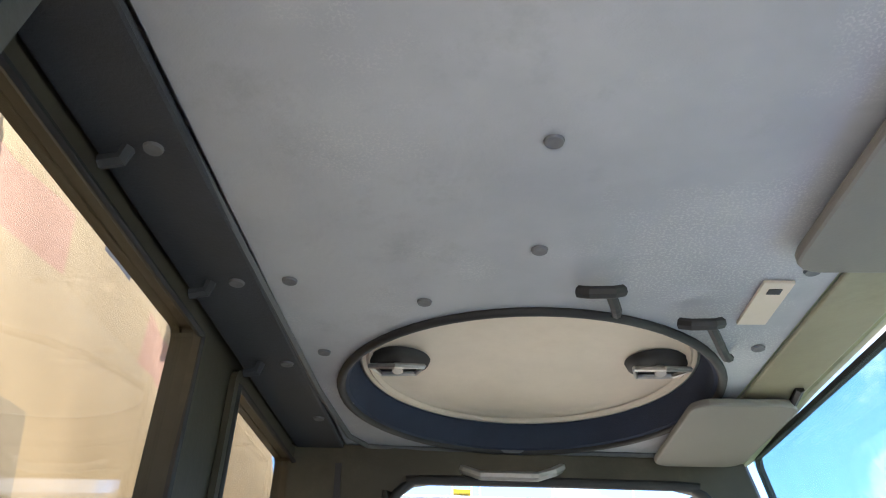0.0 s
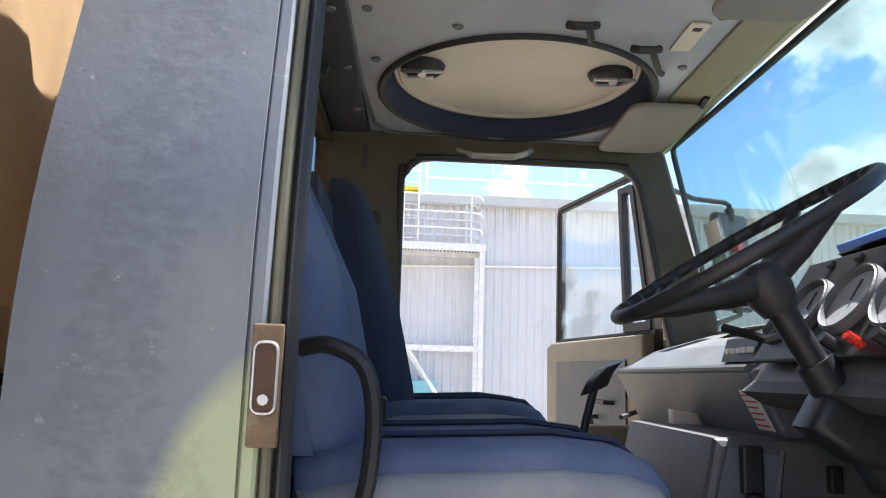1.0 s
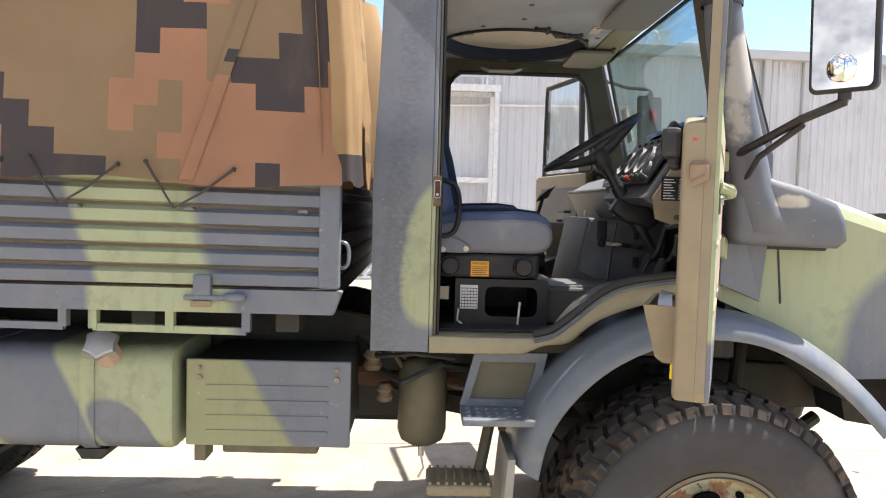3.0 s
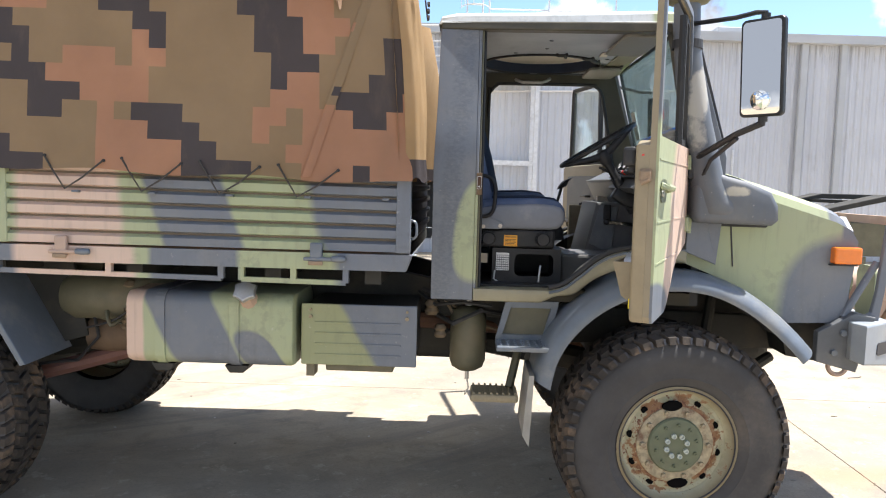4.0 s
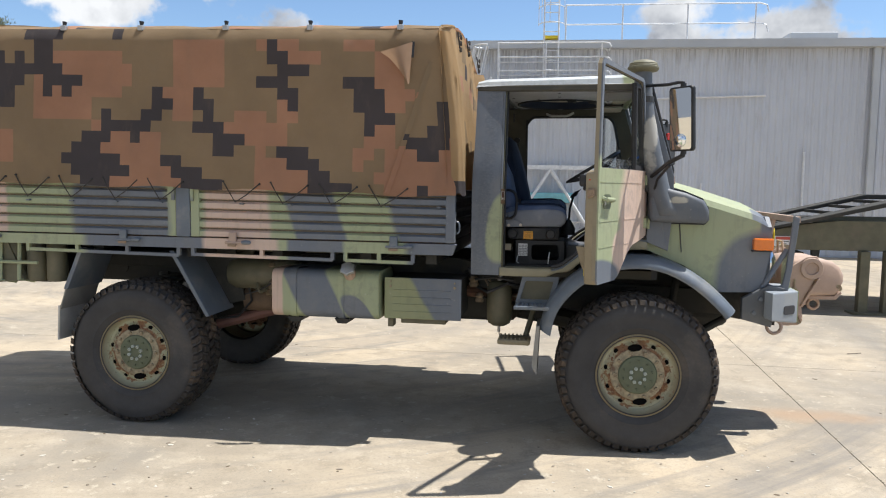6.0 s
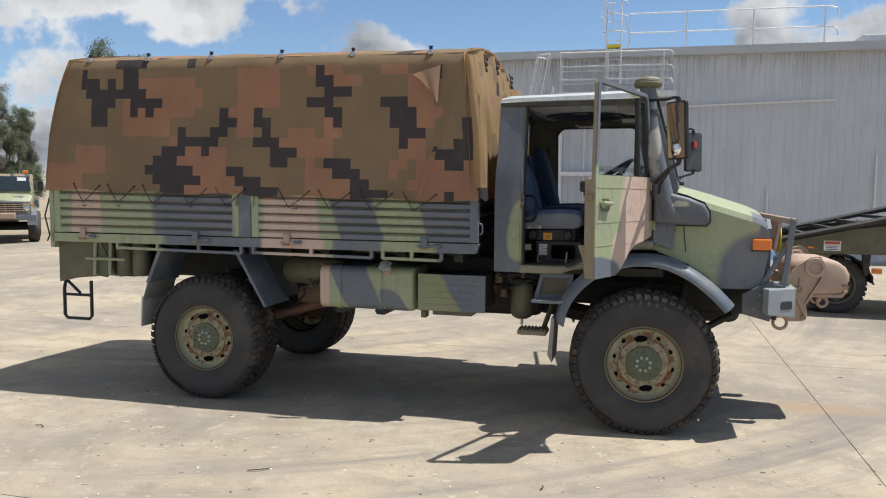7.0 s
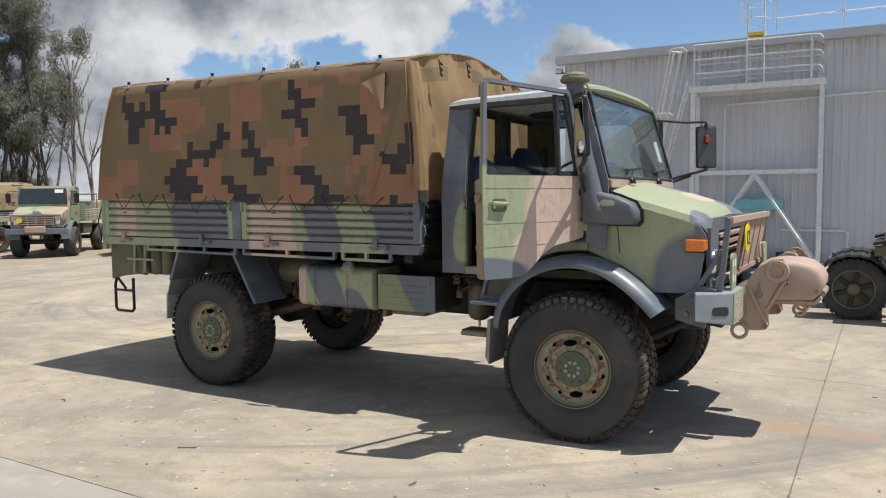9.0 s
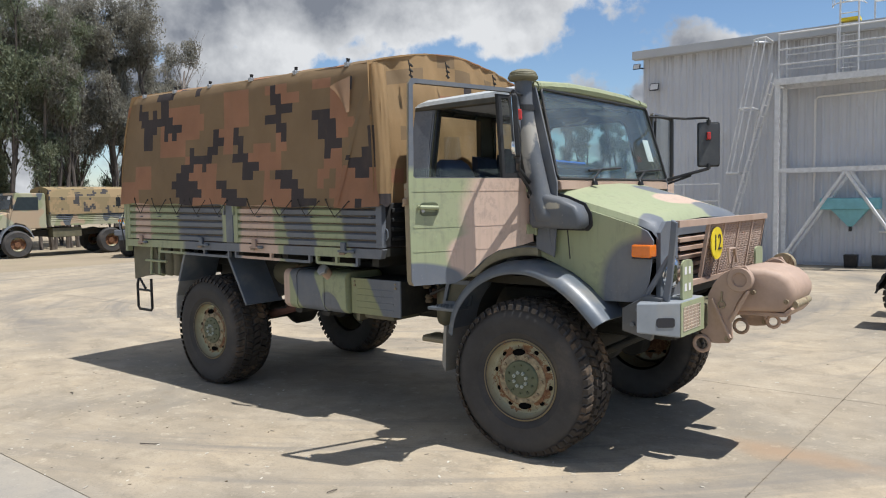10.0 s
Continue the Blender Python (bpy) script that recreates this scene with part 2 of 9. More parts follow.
headliner = headliner_mat()
headliner_dark = surface("headliner_dark_vinyl", (0.045, 0.05, 0.058), 0.75, vary=0.2, grain=220, bump=0.3)
visor_vinyl = surface("visor_vinyl", (0.2, 0.185, 0.16), 0.6, vary=0.12, grain=200)
cream_paint = surface("cream_paint", (0.66, 0.58, 0.47), 0.5, vary=0.14, scale=2.5, dirt=(0.45, 0.33, 0.22), dirt_amount=0.25)
black_rubber = surface("black_rubber", (0.022, 0.022, 0.023), 0.62, vary=0.3, dirt=(0.1, 0.09, 0.075), dirt_amount=0.2)
black_plastic = surface("black_plastic", (0.018, 0.0185, 0.02), 0.45, vary=0.25, grain=180, dirt=(0.12, 0.1, 0.085), dirt_amount=0.2, spec=0.35)
dash_dark = surface("dash_dark", (0.07, 0.072, 0.075), 0.5, vary=0.2, grain=150, dirt=(0.2, 0.18, 0.15), dirt_amount=0.25)
dash_grey = surface("dash_grey", (0.10, 0.105, 0.11), 0.55, vary=0.18, grain=150, dirt=(0.25, 0.22, 0.18), dirt_amount=0.25)
dash_tan = surface("door_tan", (0.34, 0.29, 0.205), 0.6, vary=0.16, dirt=(0.17, 0.13, 0.09))
seat_blue = surface("seat_blue_cloth", (0.09, 0.12, 0.2), 0.85, vary=0.22, grain=420, bump=0.35, dirt=(0.22, 0.22, 0.23), dirt_amount=0.3, spec=0.25)
seat_dark = surface("seat_dark_cloth", (0.035, 0.045, 0.075), 0.85, vary=0.25, grain=420, bump=0.35, spec=0.25)
seat_side = surface("seat_grey_vinyl", (0.19, 0.2, 0.225), 0.65, vary=0.15, grain=240, dirt=(0.36, 0.34, 0.3), dirt_amount=0.4)
tyre_rubber = surface("tyre_rubber", (0.06, 0.057, 0.055), 0.8, vary=0.3, scale=4, grain=70, dirt=(0.16, 0.13, 0.1), dirt_amount=0.4, spec=0.3)
tread_rubber = surface("tread_rubber", (0.05, 0.042, 0.035), 0.85, vary=0.4, scale=7, dirt=(0.2, 0.135, 0.085), dirt_amount=0.75, spec=0.25)


def rim_mat(name, low, high):
    """Pale wheel paint, browned at the outer flange and flaking to rust near the hub."""
    k = Mat(name)
    p = k.coords()
    flatten = k.node("ShaderNodeVectorMath", operation="MULTIPLY")
    flatten.inputs[1].default_value = (1, 0, 1)
    k.link(p, flatten.inputs[0])
    ln = k.node("ShaderNodeVectorMath", operation="LENGTH")
    k.link(flatten.outputs[0], ln.inputs[0])
    r = ln.outputs["Value"]
    n1, n2 = k.noise(p, 14, 6, 0.68), k.noise(p, 45, 4, 0.65)
    col = k.mix(k.step(k.noise(p, 7, 4), 0.35, 0.65), low, high)
    col = k.mix(k.math("MULTIPLY", k.step(r, 0.258, 0.28), 0.9), col, (0.17, 0.135, 0.075))
    near = k.math("MULTIPLY", k.step(r, 0.275, 0.16), 0.25)
    col = k.mix(k.step(k.math("ADD", n1, near), 0.6, 0.66), col, (0.22, 0.115, 0.055))
    col = k.mix(k.step(k.math("ADD", n2, near), 0.68, 0.73), col, (0.13, 0.055, 0.028))
    k.bump(k.math("ADD", n1, n2), 0.25, 0.004)
    return k.finish(col, 0.62, 0, 0.35)


rim_paint = rim_mat("rim_paint", (0.3, 0.3, 0.195), (0.42, 0.41, 0.28))
rim_brown = rim_mat("browned_rim_paint", (0.28, 0.265, 0.17), (0.42, 0.4, 0.285))
rim_rust = surface("rusty_rim_paint", (0.33, 0.275, 0.175), 0.75, vary=0.45, scale=26, dirt=(0.11, 0.05, 0.027), dirt_amount=1.0)
cap_paint = surface("cap_paint", (0.15, 0.14, 0.085), 0.6, vary=0.2, scale=14, dirt=DUST)
hub_green = surface("hub_green_paint", (0.1, 0.115, 0.065), 0.5, vary=0.25, scale=14, dirt=(0.09, 0.07, 0.05))
bolt_pale = surface("pale_bolt", (0.4, 0.43, 0.38), 0.5, vary=0.2)
step_tan = surface("step_tan", (0.26, 0.22, 0.14), 0.8, vary=0.3, dirt=(0.12, 0.09, 0.06))
bare_metal = surface("worn_metal", (0.46, 0.46, 0.45), 0.38, 0.7, vary=0.25, scale=12, dirt=(0.25, 0.17, 0.1))
chrome = surface("polished_metal", (0.7, 0.7, 0.7), 0.16, 1.0, vary=0.08)
galv = surface("galvanised_steel", (0.7, 0.71, 0.72), 0.5, 0.1, vary=0.14, scale=10, dirt=(0.36, 0.35, 0.33))
white_plate = surface("white_label", (0.72, 0.71, 0.69), 0.55, vary=0.06)
red_label = surface("red_print", (0.5, 0.08, 0.05), 0.5, vary=0.1)
orange_label = surface("orange_label", (0.8, 0.36, 0.02), 0.5, vary=0.08)
yellow_plate = surface("yellow_disc_paint", (0.75, 0.58, 0.02), 0.5, vary=0.12)
void_black = surface("opening_shade", (0.006, 0.006, 0.006), 1.0, vary=0.2, spec=0.0)
dark_print = surface("dark_print", (0.025, 0.025, 0.03), 0.5, vary=0.1)
blue_plastic = surface("blue_plastic", (0.02, 0.16, 0.65), 0.45, vary=0.12)
teal_paint = surface("teal_paint", (0.2, 0.47, 0.53), 0.55, vary=0.15)
cloth_rope = surface("cord", (0.05, 0.045, 0.04), 0.85, vary=0.3)


def lens_mat(name, color):
    k = Mat(name)
    p = k.coords()
    w = k.node("ShaderNodeTexWave")
    w.inputs["Scale"].default_value = 60
    k.link(p, w.inputs["Vector"])
    k.bump(w.outputs["Fac"], 0.3, 0.002)
    k.b.inputs["Coat Weight"].default_value = 0.6
    return k.finish(k.mix(k.noise(p, 30), color, tuple(c * 0.75 for c in color)), 0.2)


amber_lens = lens_mat("amber_lens", (0.85, 0.2, 0.012))
red_lens = lens_mat("red_lens", (0.6, 0.03, 0.015))


def glass_mat(name, tint, rough=0.0, dust=0.0):
    """Thin glass: tinted, glossier at a slant, with a pale film for dry dust and painted sky haze."""
    k = Mat(name)
    mixn = k.node("ShaderNodeMixShader")
    tr, gl, lw = k.node("ShaderNodeBsdfTransparent"), k.node("ShaderNodeBsdfGlossy"), k.node("ShaderNodeLayerWeight")
    tr.inputs[0].default_value = (*tint, 1)
    gl.inputs["Roughness"].default_value = rough
    lw.inputs["Blend"].default_value = 0.5
    k.link(k.math("ADD", k.math("MULTIPLY", k.math("POWER", lw.outputs["Facing"], 4.0), 0.7), 0.03, clamp=True), mixn.inputs[0])
    k.link(tr.outputs[0], mixn.inputs[1])
    k.link(gl.outputs[0], mixn.inputs[2])
    # diffuse film: some dust, and reflected sky haze put in as colour
    film, over = k.node("ShaderNodeBsdfDiffuse"), k.node("ShaderNodeMixShader")
    film.inputs[0].default_value = (0.5, 0.52, 0.52, 1)
    k.link(k.math("MULTIPLY", k.step(k.noise(k.coords(True), 3.0, 5, 0.6), 0.2, 0.8), dust), over.inputs[0])
    k.link(mixn.outputs[0], over.inputs[1])
    k.link(film.outputs[0], over.inputs[2])
    k.link(over.outputs[0], k.t.nodes["Material Output"].inputs[0])
    return k.m


screen_glass = glass_mat("windscreen_glass", (0.68, 0.8, 0.79), dust=0.13)
side_glass = glass_mat("side_glass", (0.9, 0.93, 0.925))
mirror_glass = Mat("mirror_glass").finish((0.86, 0.88, 0.88), 0.02, 1.0)


def concrete_mat(lift=None):
    k = Mat("paler_concrete" if lift else "worn_concrete")
    p = k.coords(True)
    oi = k.node("ShaderNodeObjectInfo")
    big, mid, fine = k.noise(p, 0.35, 6, 0.6), k.noise(p, 1.7, 7, 0.66), k.noise(p, 55, 4, 0.7)
    col = k.mix(k.step(big, 0.36, 0.62), (0.25, 0.222, 0.18), (0.44, 0.36, 0.255))
    col = k.mix(k.math("MULTIPLY", k.step(mid, 0.48, 0.66), 0.5), col, (0.47, 0.405, 0.31))
    col = k.mix(k.math("MULTIPLY", k.step(k.noise(p, 0.8, 8, 0.7, (1, 2.6, 1)), 0.5, 0.62), 0.6), col, (0.27, 0.23, 0.175))
    col = k.mix(k.math("MULTIPLY", k.step(k.noise(p, 4.5, 7, 0.7), 0.52, 0.62), 0.55), col, (0.22, 0.185, 0.135))
    col = k.mix(k.math("MULTIPLY", k.step(k.noise(p, 9, 6, 0.72), 0.57, 0.66), 0.55), col, (0.56, 0.49, 0.38))
    col = k.mix(k.math("MULTIPLY", k.step(fine, 0.5, 0.72), 0.5), col, (0.2, 0.175, 0.14))
    col = k.mix(k.math("MULTIPLY", k.step(k.noise(p, 120, 3, 0.6), 0.66, 0.7), 0.6), col, (0.12, 0.1, 0.08))
    # streaks left by wheels turning round the yard
    sepc = k.node("ShaderNodeSeparateXYZ")
    k.link(p, sepc.inputs[0])
    dx, dy = k.math("ADD", sepc.outputs[0], 7.0), k.math("SUBTRACT", sepc.outputs[1], 7.0)
    rad = k.math("SQRT", k.math("ADD", k.math("MULTIPLY", dx, dx), k.math("MULTIPLY", dy, dy)))
    polar = k.node("ShaderNodeCombineXYZ")
    k.link(k.math("MULTIPLY", rad, 3.2), polar.inputs[0])
    k.link(k.math("MULTIPLY", k.math("ARCTAN2", dy, dx), 2.0), polar.inputs[1])
    arcs = k.step(k.noise(polar.outputs[0], 1.0, 6, 0.68), 0.5, 0.66)
    col = k.mix(k.math("MULTIPLY", arcs, k.math("MULTIPLY", k.step(k.noise(p, 0.22, 3), 0.4, 0.55), 0.75)), col, (0.19, 0.175, 0.155))
    # tyre arcs: dark rubber rings round far-off turning centres
    for cx, cy, r, w in ((-7.0, 6.0, 7.0, 0.5), (-6.0, 5.0, 9.4, 0.35), (-9.5, 9.5, 9.8, 0.45)):
        off = k.node("ShaderNodeVectorMath", operation="SUBTRACT")
        off.inputs[1].default_value = (cx, cy, 0)
        k.link(p, off.inputs[0])
        ln = k.node("ShaderNodeVectorMath", operation="LENGTH")
        k.link(off.outputs[0], ln.inputs[0])
        d = k.math("ABSOLUTE", k.math("SUBTRACT", k.math("ADD", ln.outputs["Value"], k.math("MULTIPLY", k.noise(p, 0.5), 0.9)), r + 0.45))
        ring = k.node("ShaderNodeMapRange")
        ring.inputs["From Min"].default_value, ring.inputs["From Max"].default_value = w, 0.0
        k.link(d, ring.inputs["Value"])
        col = k.mix(k.math("MULTIPLY", k.math("MULTIPLY", ring.outputs[0], k.step(mid, 0.3, 0.6)), 0.55), col, (0.16, 0.15, 0.138))
    # rust-brown soil stain by the slab joint
    off = k.node("ShaderNodeVectorMath", operation="SUBTRACT")
    off.inputs[1].default_value = (1.55, 0.05, 0)
    k.link(p, off.inputs[0])
    sc = k.node("ShaderNodeVectorMath", operation="MULTIPLY")
    sc.inputs[1].default_value = (1.6, 5.5, 0)
    k.link(off.outputs[0], sc.inputs[0])
    ln = k.node("ShaderNodeVectorMath", operation="LENGTH")
    k.link(sc.outputs[0], ln.inputs[0])
    st = k.node("ShaderNodeMapRange")
    st.inputs["From Min"].default_value, st.inputs["From Max"].default_value = 1.3, 0.2
    k.link(k.math("ADD", ln.outputs["Value"], k.math("MULTIPLY", k.math("SUBTRACT", mid, 0.5), 2.4)), st.inputs["Value"])
    col = k.mix(k.math("MULTIPLY", st.outputs[0], 0.45), col, (0.36, 0.21, 0.11))
    col = k.mix(k.math("MULTIPLY", oi.outputs["Random"], 0.12), col, (0.34, 0.29, 0.22))
    if lift:
        col = k.mix(0.22, col, tuple(0.32 + c for c in lift))
    k.bump(k.math("ADD", fine, k.math("MULTIPLY", mid, 0.6)), 0.25, 0.006)
    return k.finish(col, 0.88, 0, 0.3)


concrete = concrete_mat()
pale_concrete = concrete_mat((0.09, 0.1, 0.1))
earth = surface("bare_earth", (0.32, 0.26, 0.18), 0.95, vary=0.25, scale=0.25, grain=9, dirt=(0.16, 0.15, 0.08), space=True)
joint_dark = surface("joint_filler", (0.2, 0.165, 0.12), 0.95, vary=0.3, space=True)


def cladding_mat():
    k = Mat("shed_cladding_paint")
    p = k.coords(True)
    sep = k.node("ShaderNodeSeparateXYZ")
    k.link(p, sep.inputs[0])
    col = k.mix(k.step(k.noise(p, 0.5, 5), 0.35, 0.65), (0.51, 0.527, 0.565), (0.58, 0.597, 0.635))
    runs = k.step(k.noise(p, 1.0, 6, 0.7, (7, 7, 0.12)), 0.5, 0.7)
    col = k.mix(k.math("MULTIPLY", runs, 0.25), col, (0.36, 0.35, 0.335))
    col = k.mix(k.math("MULTIPLY", k.step(k.noise(p, 3.2, 6, 0.7, (1, 1, 0.3)), 0.58, 0.72), 0.3), col, (0.3, 0.27, 0.23))
    drips = k.math("MULTIPLY", k.step(k.noise(p, 1.0, 5, 0.6, (16, 16, 0.5)), 0.51, 0.56), k.step(k.math("ADD", sep.outputs[2], k.math("MULTIPLY", k.noise(p, 5, 2), 0.6)), 5.3, 6.0))
    col = k.mix(k.math("MULTIPLY", drips, 0.38), col, (0.09, 0.085, 0.08))
    oi = k.node("ShaderNodeObjectInfo")
    col = k.mix(k.math("MULTIPLY", oi.outputs["Random"], 0.12), col, (0.5, 0.5, 0.5))
    k.bump(k.noise(p, 30, 3), 0.05, 0.004)
    return k.finish(col, 0.5, 0, 0.4)


cladding = cladding_mat()
eave_grey = surface("eave_grey_paint", (0.47, 0.485, 0.5), 0.5, vary=0.1, scale=1, space=True)
bark = surface("bark", (0.12, 0.1, 0.085), 0.95, vary=0.4, scale=3, grain=22, bump=0.5)
dead_bark = surface("dead_bark", (0.24, 0.21, 0.185), 0.95, vary=0.3, scale=3, grain=22, bump=0.4)


def leaf_mat(name, a, b):
    k = Mat(name)
    g = k.node("ShaderNodeNewGeometry")
    col = k.mix(g.outputs["Random Per Island"], a, b)
    col = k.mix(k.math("MULTIPLY", k.noise(k.coords(), 0.4), 0.35), col, tuple(c * 0.55 for c in a))
    k.finish(col, 0.6, 0, 0.3)
    tl, mx = k.node("ShaderNodeBsdfTranslucent"), k.node("ShaderNodeMixShader")
    mx.inputs[0].default_value = 0.45
    k.link(col, tl.inputs["Color"])
    k.link(k.b.outputs[0], mx.inputs[1])
    k.link(tl.outputs[0], mx.inputs[2])
    k.link(mx.outputs[0], k.t.nodes["Material Output"].inputs[0])
    return k.m


leaf_grey = leaf_mat("gum_leaf", (0.2, 0.192, 0.155), (0.36, 0.345, 0.29))
leaf_green = leaf_mat("scrub_leaf", (0.15, 0.18, 0.11), (0.28, 0.3, 0.2))


def tarp_mat(name, color):
    k = Mat(name)
    p = k.coords(True)
    big = k.noise(p, 2.2, 5)
    w = k.noise(p, 900, 2)
    col = k.mix(k.step(big, 0.3, 0.75), tuple(c * 0.86 for c in color), tuple(c * 1.12 for c in color))
    col = k.mix(k.math("MULTIPLY", k.step(k.noise(p, 6, 6, 0.7, (1, 1, 0.35)), 0.55, 0.75), 0.2), col, (0.27, 0.2, 0.13))
    k.bump(k.math("ADD", k.math("MULTIPLY", w, 0.3), k.noise(p, 7, 5, 0.6, (1.6, 1, 0.7))), 0.42, 0.02)
    k.finish(col, 0.78, 0, 0.25)
    # some light comes through the cloth
    tl, mx = k.node("ShaderNodeBsdfTranslucent"), k.node("ShaderNodeMixShader")
    mx.inputs[0].default_value = 0.3
    k.link(col, tl.inputs["Color"])
    k.link(k.b.outputs[0], mx.inputs[1])
    k.link(tl.outputs[0], mx.inputs[2])
    k.link(mx.outputs[0], k.t.nodes["Material Output"].inputs[0])
    return k.m


tarp_olive = tarp_mat("canvas_olive_brown", (0.305, 0.215, 0.125))
tarp_pink = tarp_mat("canvas_red_brown", (0.44, 0.235, 0.142))
tarp_dark = tarp_mat("canvas_dark_grey", (0.082, 0.07, 0.07))
tarp_tan = tarp_mat("canvas_tan", (0.43, 0.285, 0.145))

# ---- mesh helpers ----


def part(name, bm, material, parent=None, label="", smooth=None):
    """Links a bmesh, given in world coordinates, as one mesh object under a thing or a part."""
    bmesh.ops.recalc_face_normals(bm, faces=bm.faces)
    if smooth is not None:
        lim = radians(smooth)
        for f in bm.faces:
            f.smooth = True
        for e in bm.edges:
            e.smooth = len(e.link_faces) == 2 and e.calc_face_angle(9) < lim
    pts = [v.co for v in bm.verts]
    c = Vector([(min(q[i] for q in pts) + max(q[i] for q in pts)) / 2 for i in range(3)])
    bmesh.ops.translate(bm, verts=bm.verts, vec=-c)
    me = bpy.data.meshes.new(name)
    bm.to_mesh(me)
    bm.free()
    for m in material if isinstance(material, (list, tuple)) else [material]:
        me.materials.append(m)
    ob = new(name, me)
    ob.location = c
    if parent is not None:
        ob.parent = parent
        ob.matrix_parent_inverse = ORIGIN[parent].inverted()
    ORIGIN[ob] = Matrix.Translation(c)
    if label:
        ob["label"] = label
    return ob


ORIGIN = {}


def thing(name, at, label, category, group="", kind=""):
    ob = new(name)
    ob.location = at
    ob.empty_display_size = 0.1
    ORIGIN[ob] = Matrix.Translation(at)
    return tagged(ob, label, category, group, kind)


def B():
    return bmesh.new()


def add_box(bm, x0, x1, y0, y1, z0, z1, bevel=0.0, seg=2):
    r = bmesh.ops.create_cube(bm, size=1)
    vs = r["verts"]
    for v in vs:
        v.co = Vector((x0 + (v.co.x + 0.5) * (x1 - x0), y0 + (v.co.y + 0.5) * (y1 - y0), z0 + (v.co.z + 0.5) * (z1 - z0)))
    if bevel:
        es = list({e for v in vs for e in v.link_edges})
        bmesh.ops.bevel(bm, geom=es, offset=bevel, segments=seg, affect="EDGES", profile=0.5)
    return bm


def box(x0, x1, y0, y1, z0, z1, bevel=0.0, seg=2):
    return add_box(B(), x0, x1, y0, y1, z0, z1, bevel, seg)


def add_rod(bm, p0, p1, r0, r1=None, seg=10):
    p0, p1 = Vector(p0), Vector(p1)
    r1 = r0 if r1 is None else r1
    d = p1 - p0
    m = Matrix.Translation((p0 + p1) / 2) @ d.to_track_quat("Z", "Y").to_matrix().to_4x4()
    bmesh.ops.create_cone(bm, cap_ends=True, segments=seg, radius1=r0, radius2=r1, depth=d.length, matrix=m)
    return bm


def rod(p0, p1, r0, r1=None, seg=10):
    return add_rod(B(), p0, p1, r0, r1, seg)


def add_tube(bm, pts, r, seg=8):
    """A bent round bar through the points; r may be a list."""
    pts = [Vector(p) for p in pts]
    rs = r if isinstance(r, (list, tuple)) else [r] * len(pts)
    rings, up = [], None
    for i, p in enumerate(pts):
        d = (pts[min(i + 1, len(pts) - 1)] - pts[max(i - 1, 0)]).normalized()
        if up is None:
            up = d.orthogonal().normalized()
        up = (up - d * up.dot(d)).normalized()
        side = d.cross(up)
        rings.append([bm.verts.new(p + rs[i] * (math.cos(a) * up + math.sin(a) * side)) for a in (2 * math.pi * k / seg for k in range(seg))])
    for a, b in zip(rings, rings[1:]):
        for k in range(seg):
            bm.faces.new((a[k], a[(k + 1) % seg], b[(k + 1) % seg], b[k]))
    bm.faces.new(rings[0][::-1])
    bm.faces.new(rings[-1])
    return bm


def tube(pts, r, seg=8):
    return add_tube(B(), pts, r, seg)


def add_prism(bm, poly, lo, hi, axis="y", bevel=0.0):
    """Extrudes a polygon across an axis; poly gives the two other coordinates in xyz order."""
    def at(p, v):
        return {"y": (p[0], v, p[1]), "x": (v, p[0], p[1]), "z": (p[0], p[1], v)}[axis]
    a = [bm.verts.new(at(p, lo)) for p in poly]
    b = [bm.verts.new(at(p, hi)) for p in poly]
    fs = [bm.faces.new(a), bm.faces.new(b[::-1])]
    n = len(poly)
    for i in range(n):
        fs.append(bm.faces.new((a[i], b[i], b[(i + 1) % n], a[(i + 1) % n])))
    bmesh.ops.recalc_face_normals(bm, faces=fs)
    if bevel:
        es = [e for f in fs[:2] for e in f.edges]
        bmesh.ops.bevel(bm, geom=list(set(es)), offset=bevel, segments=2, affect="EDGES", profile=0.5)
    return bm


def prism(poly, lo, hi, axis="y", bevel=0.0):
    return add_prism(B(), poly, lo, hi, axis, bevel)


def lathe(profile, axis_p, axis="y", seg=48):
    """Turns (radius, offset) pairs round an axis through axis_p."""
    bm = B()
    px, py, pz = axis_p
    rings = []
    for r, o in profile:
        ring = []
        for k in range(seg):
            a = 2 * math.pi * k / seg
            c, s = r * math.cos(a), r * math.sin(a)
            co = {"y": (px + c, py + o, pz + s), "z": (px + c, py + s, pz + o), "x": (px + o, py + c, pz + s)}[axis]
            ring.append(bm.verts.new(co))
        rings.append(ring)
    for a, b in zip(rings, rings[1:]):
        for k in range(seg):
            bm.faces.new((a[k], a[(k + 1) % seg], b[(k + 1) % seg], b[k]))
    bmesh.ops.remove_doubles(bm, verts=bm.verts, dist=1e-5)
    return bm


def loft(rings, closed=True, caps=True):
    bm = B()
    vr = [[bm.verts.new(p) for p in r] for r in rings]
    n = len(rings[0])
    for a, b in zip(vr, vr[1:]):
        for k in range(n if closed else n - 1):
            bm.faces.new((a[k], a[(k + 1) % n], b[(k + 1) % n], b[k]))
    if closed and caps:
        bm.faces.new(vr[0][::-1])
        bm.faces.new(vr[-1])
    return bm


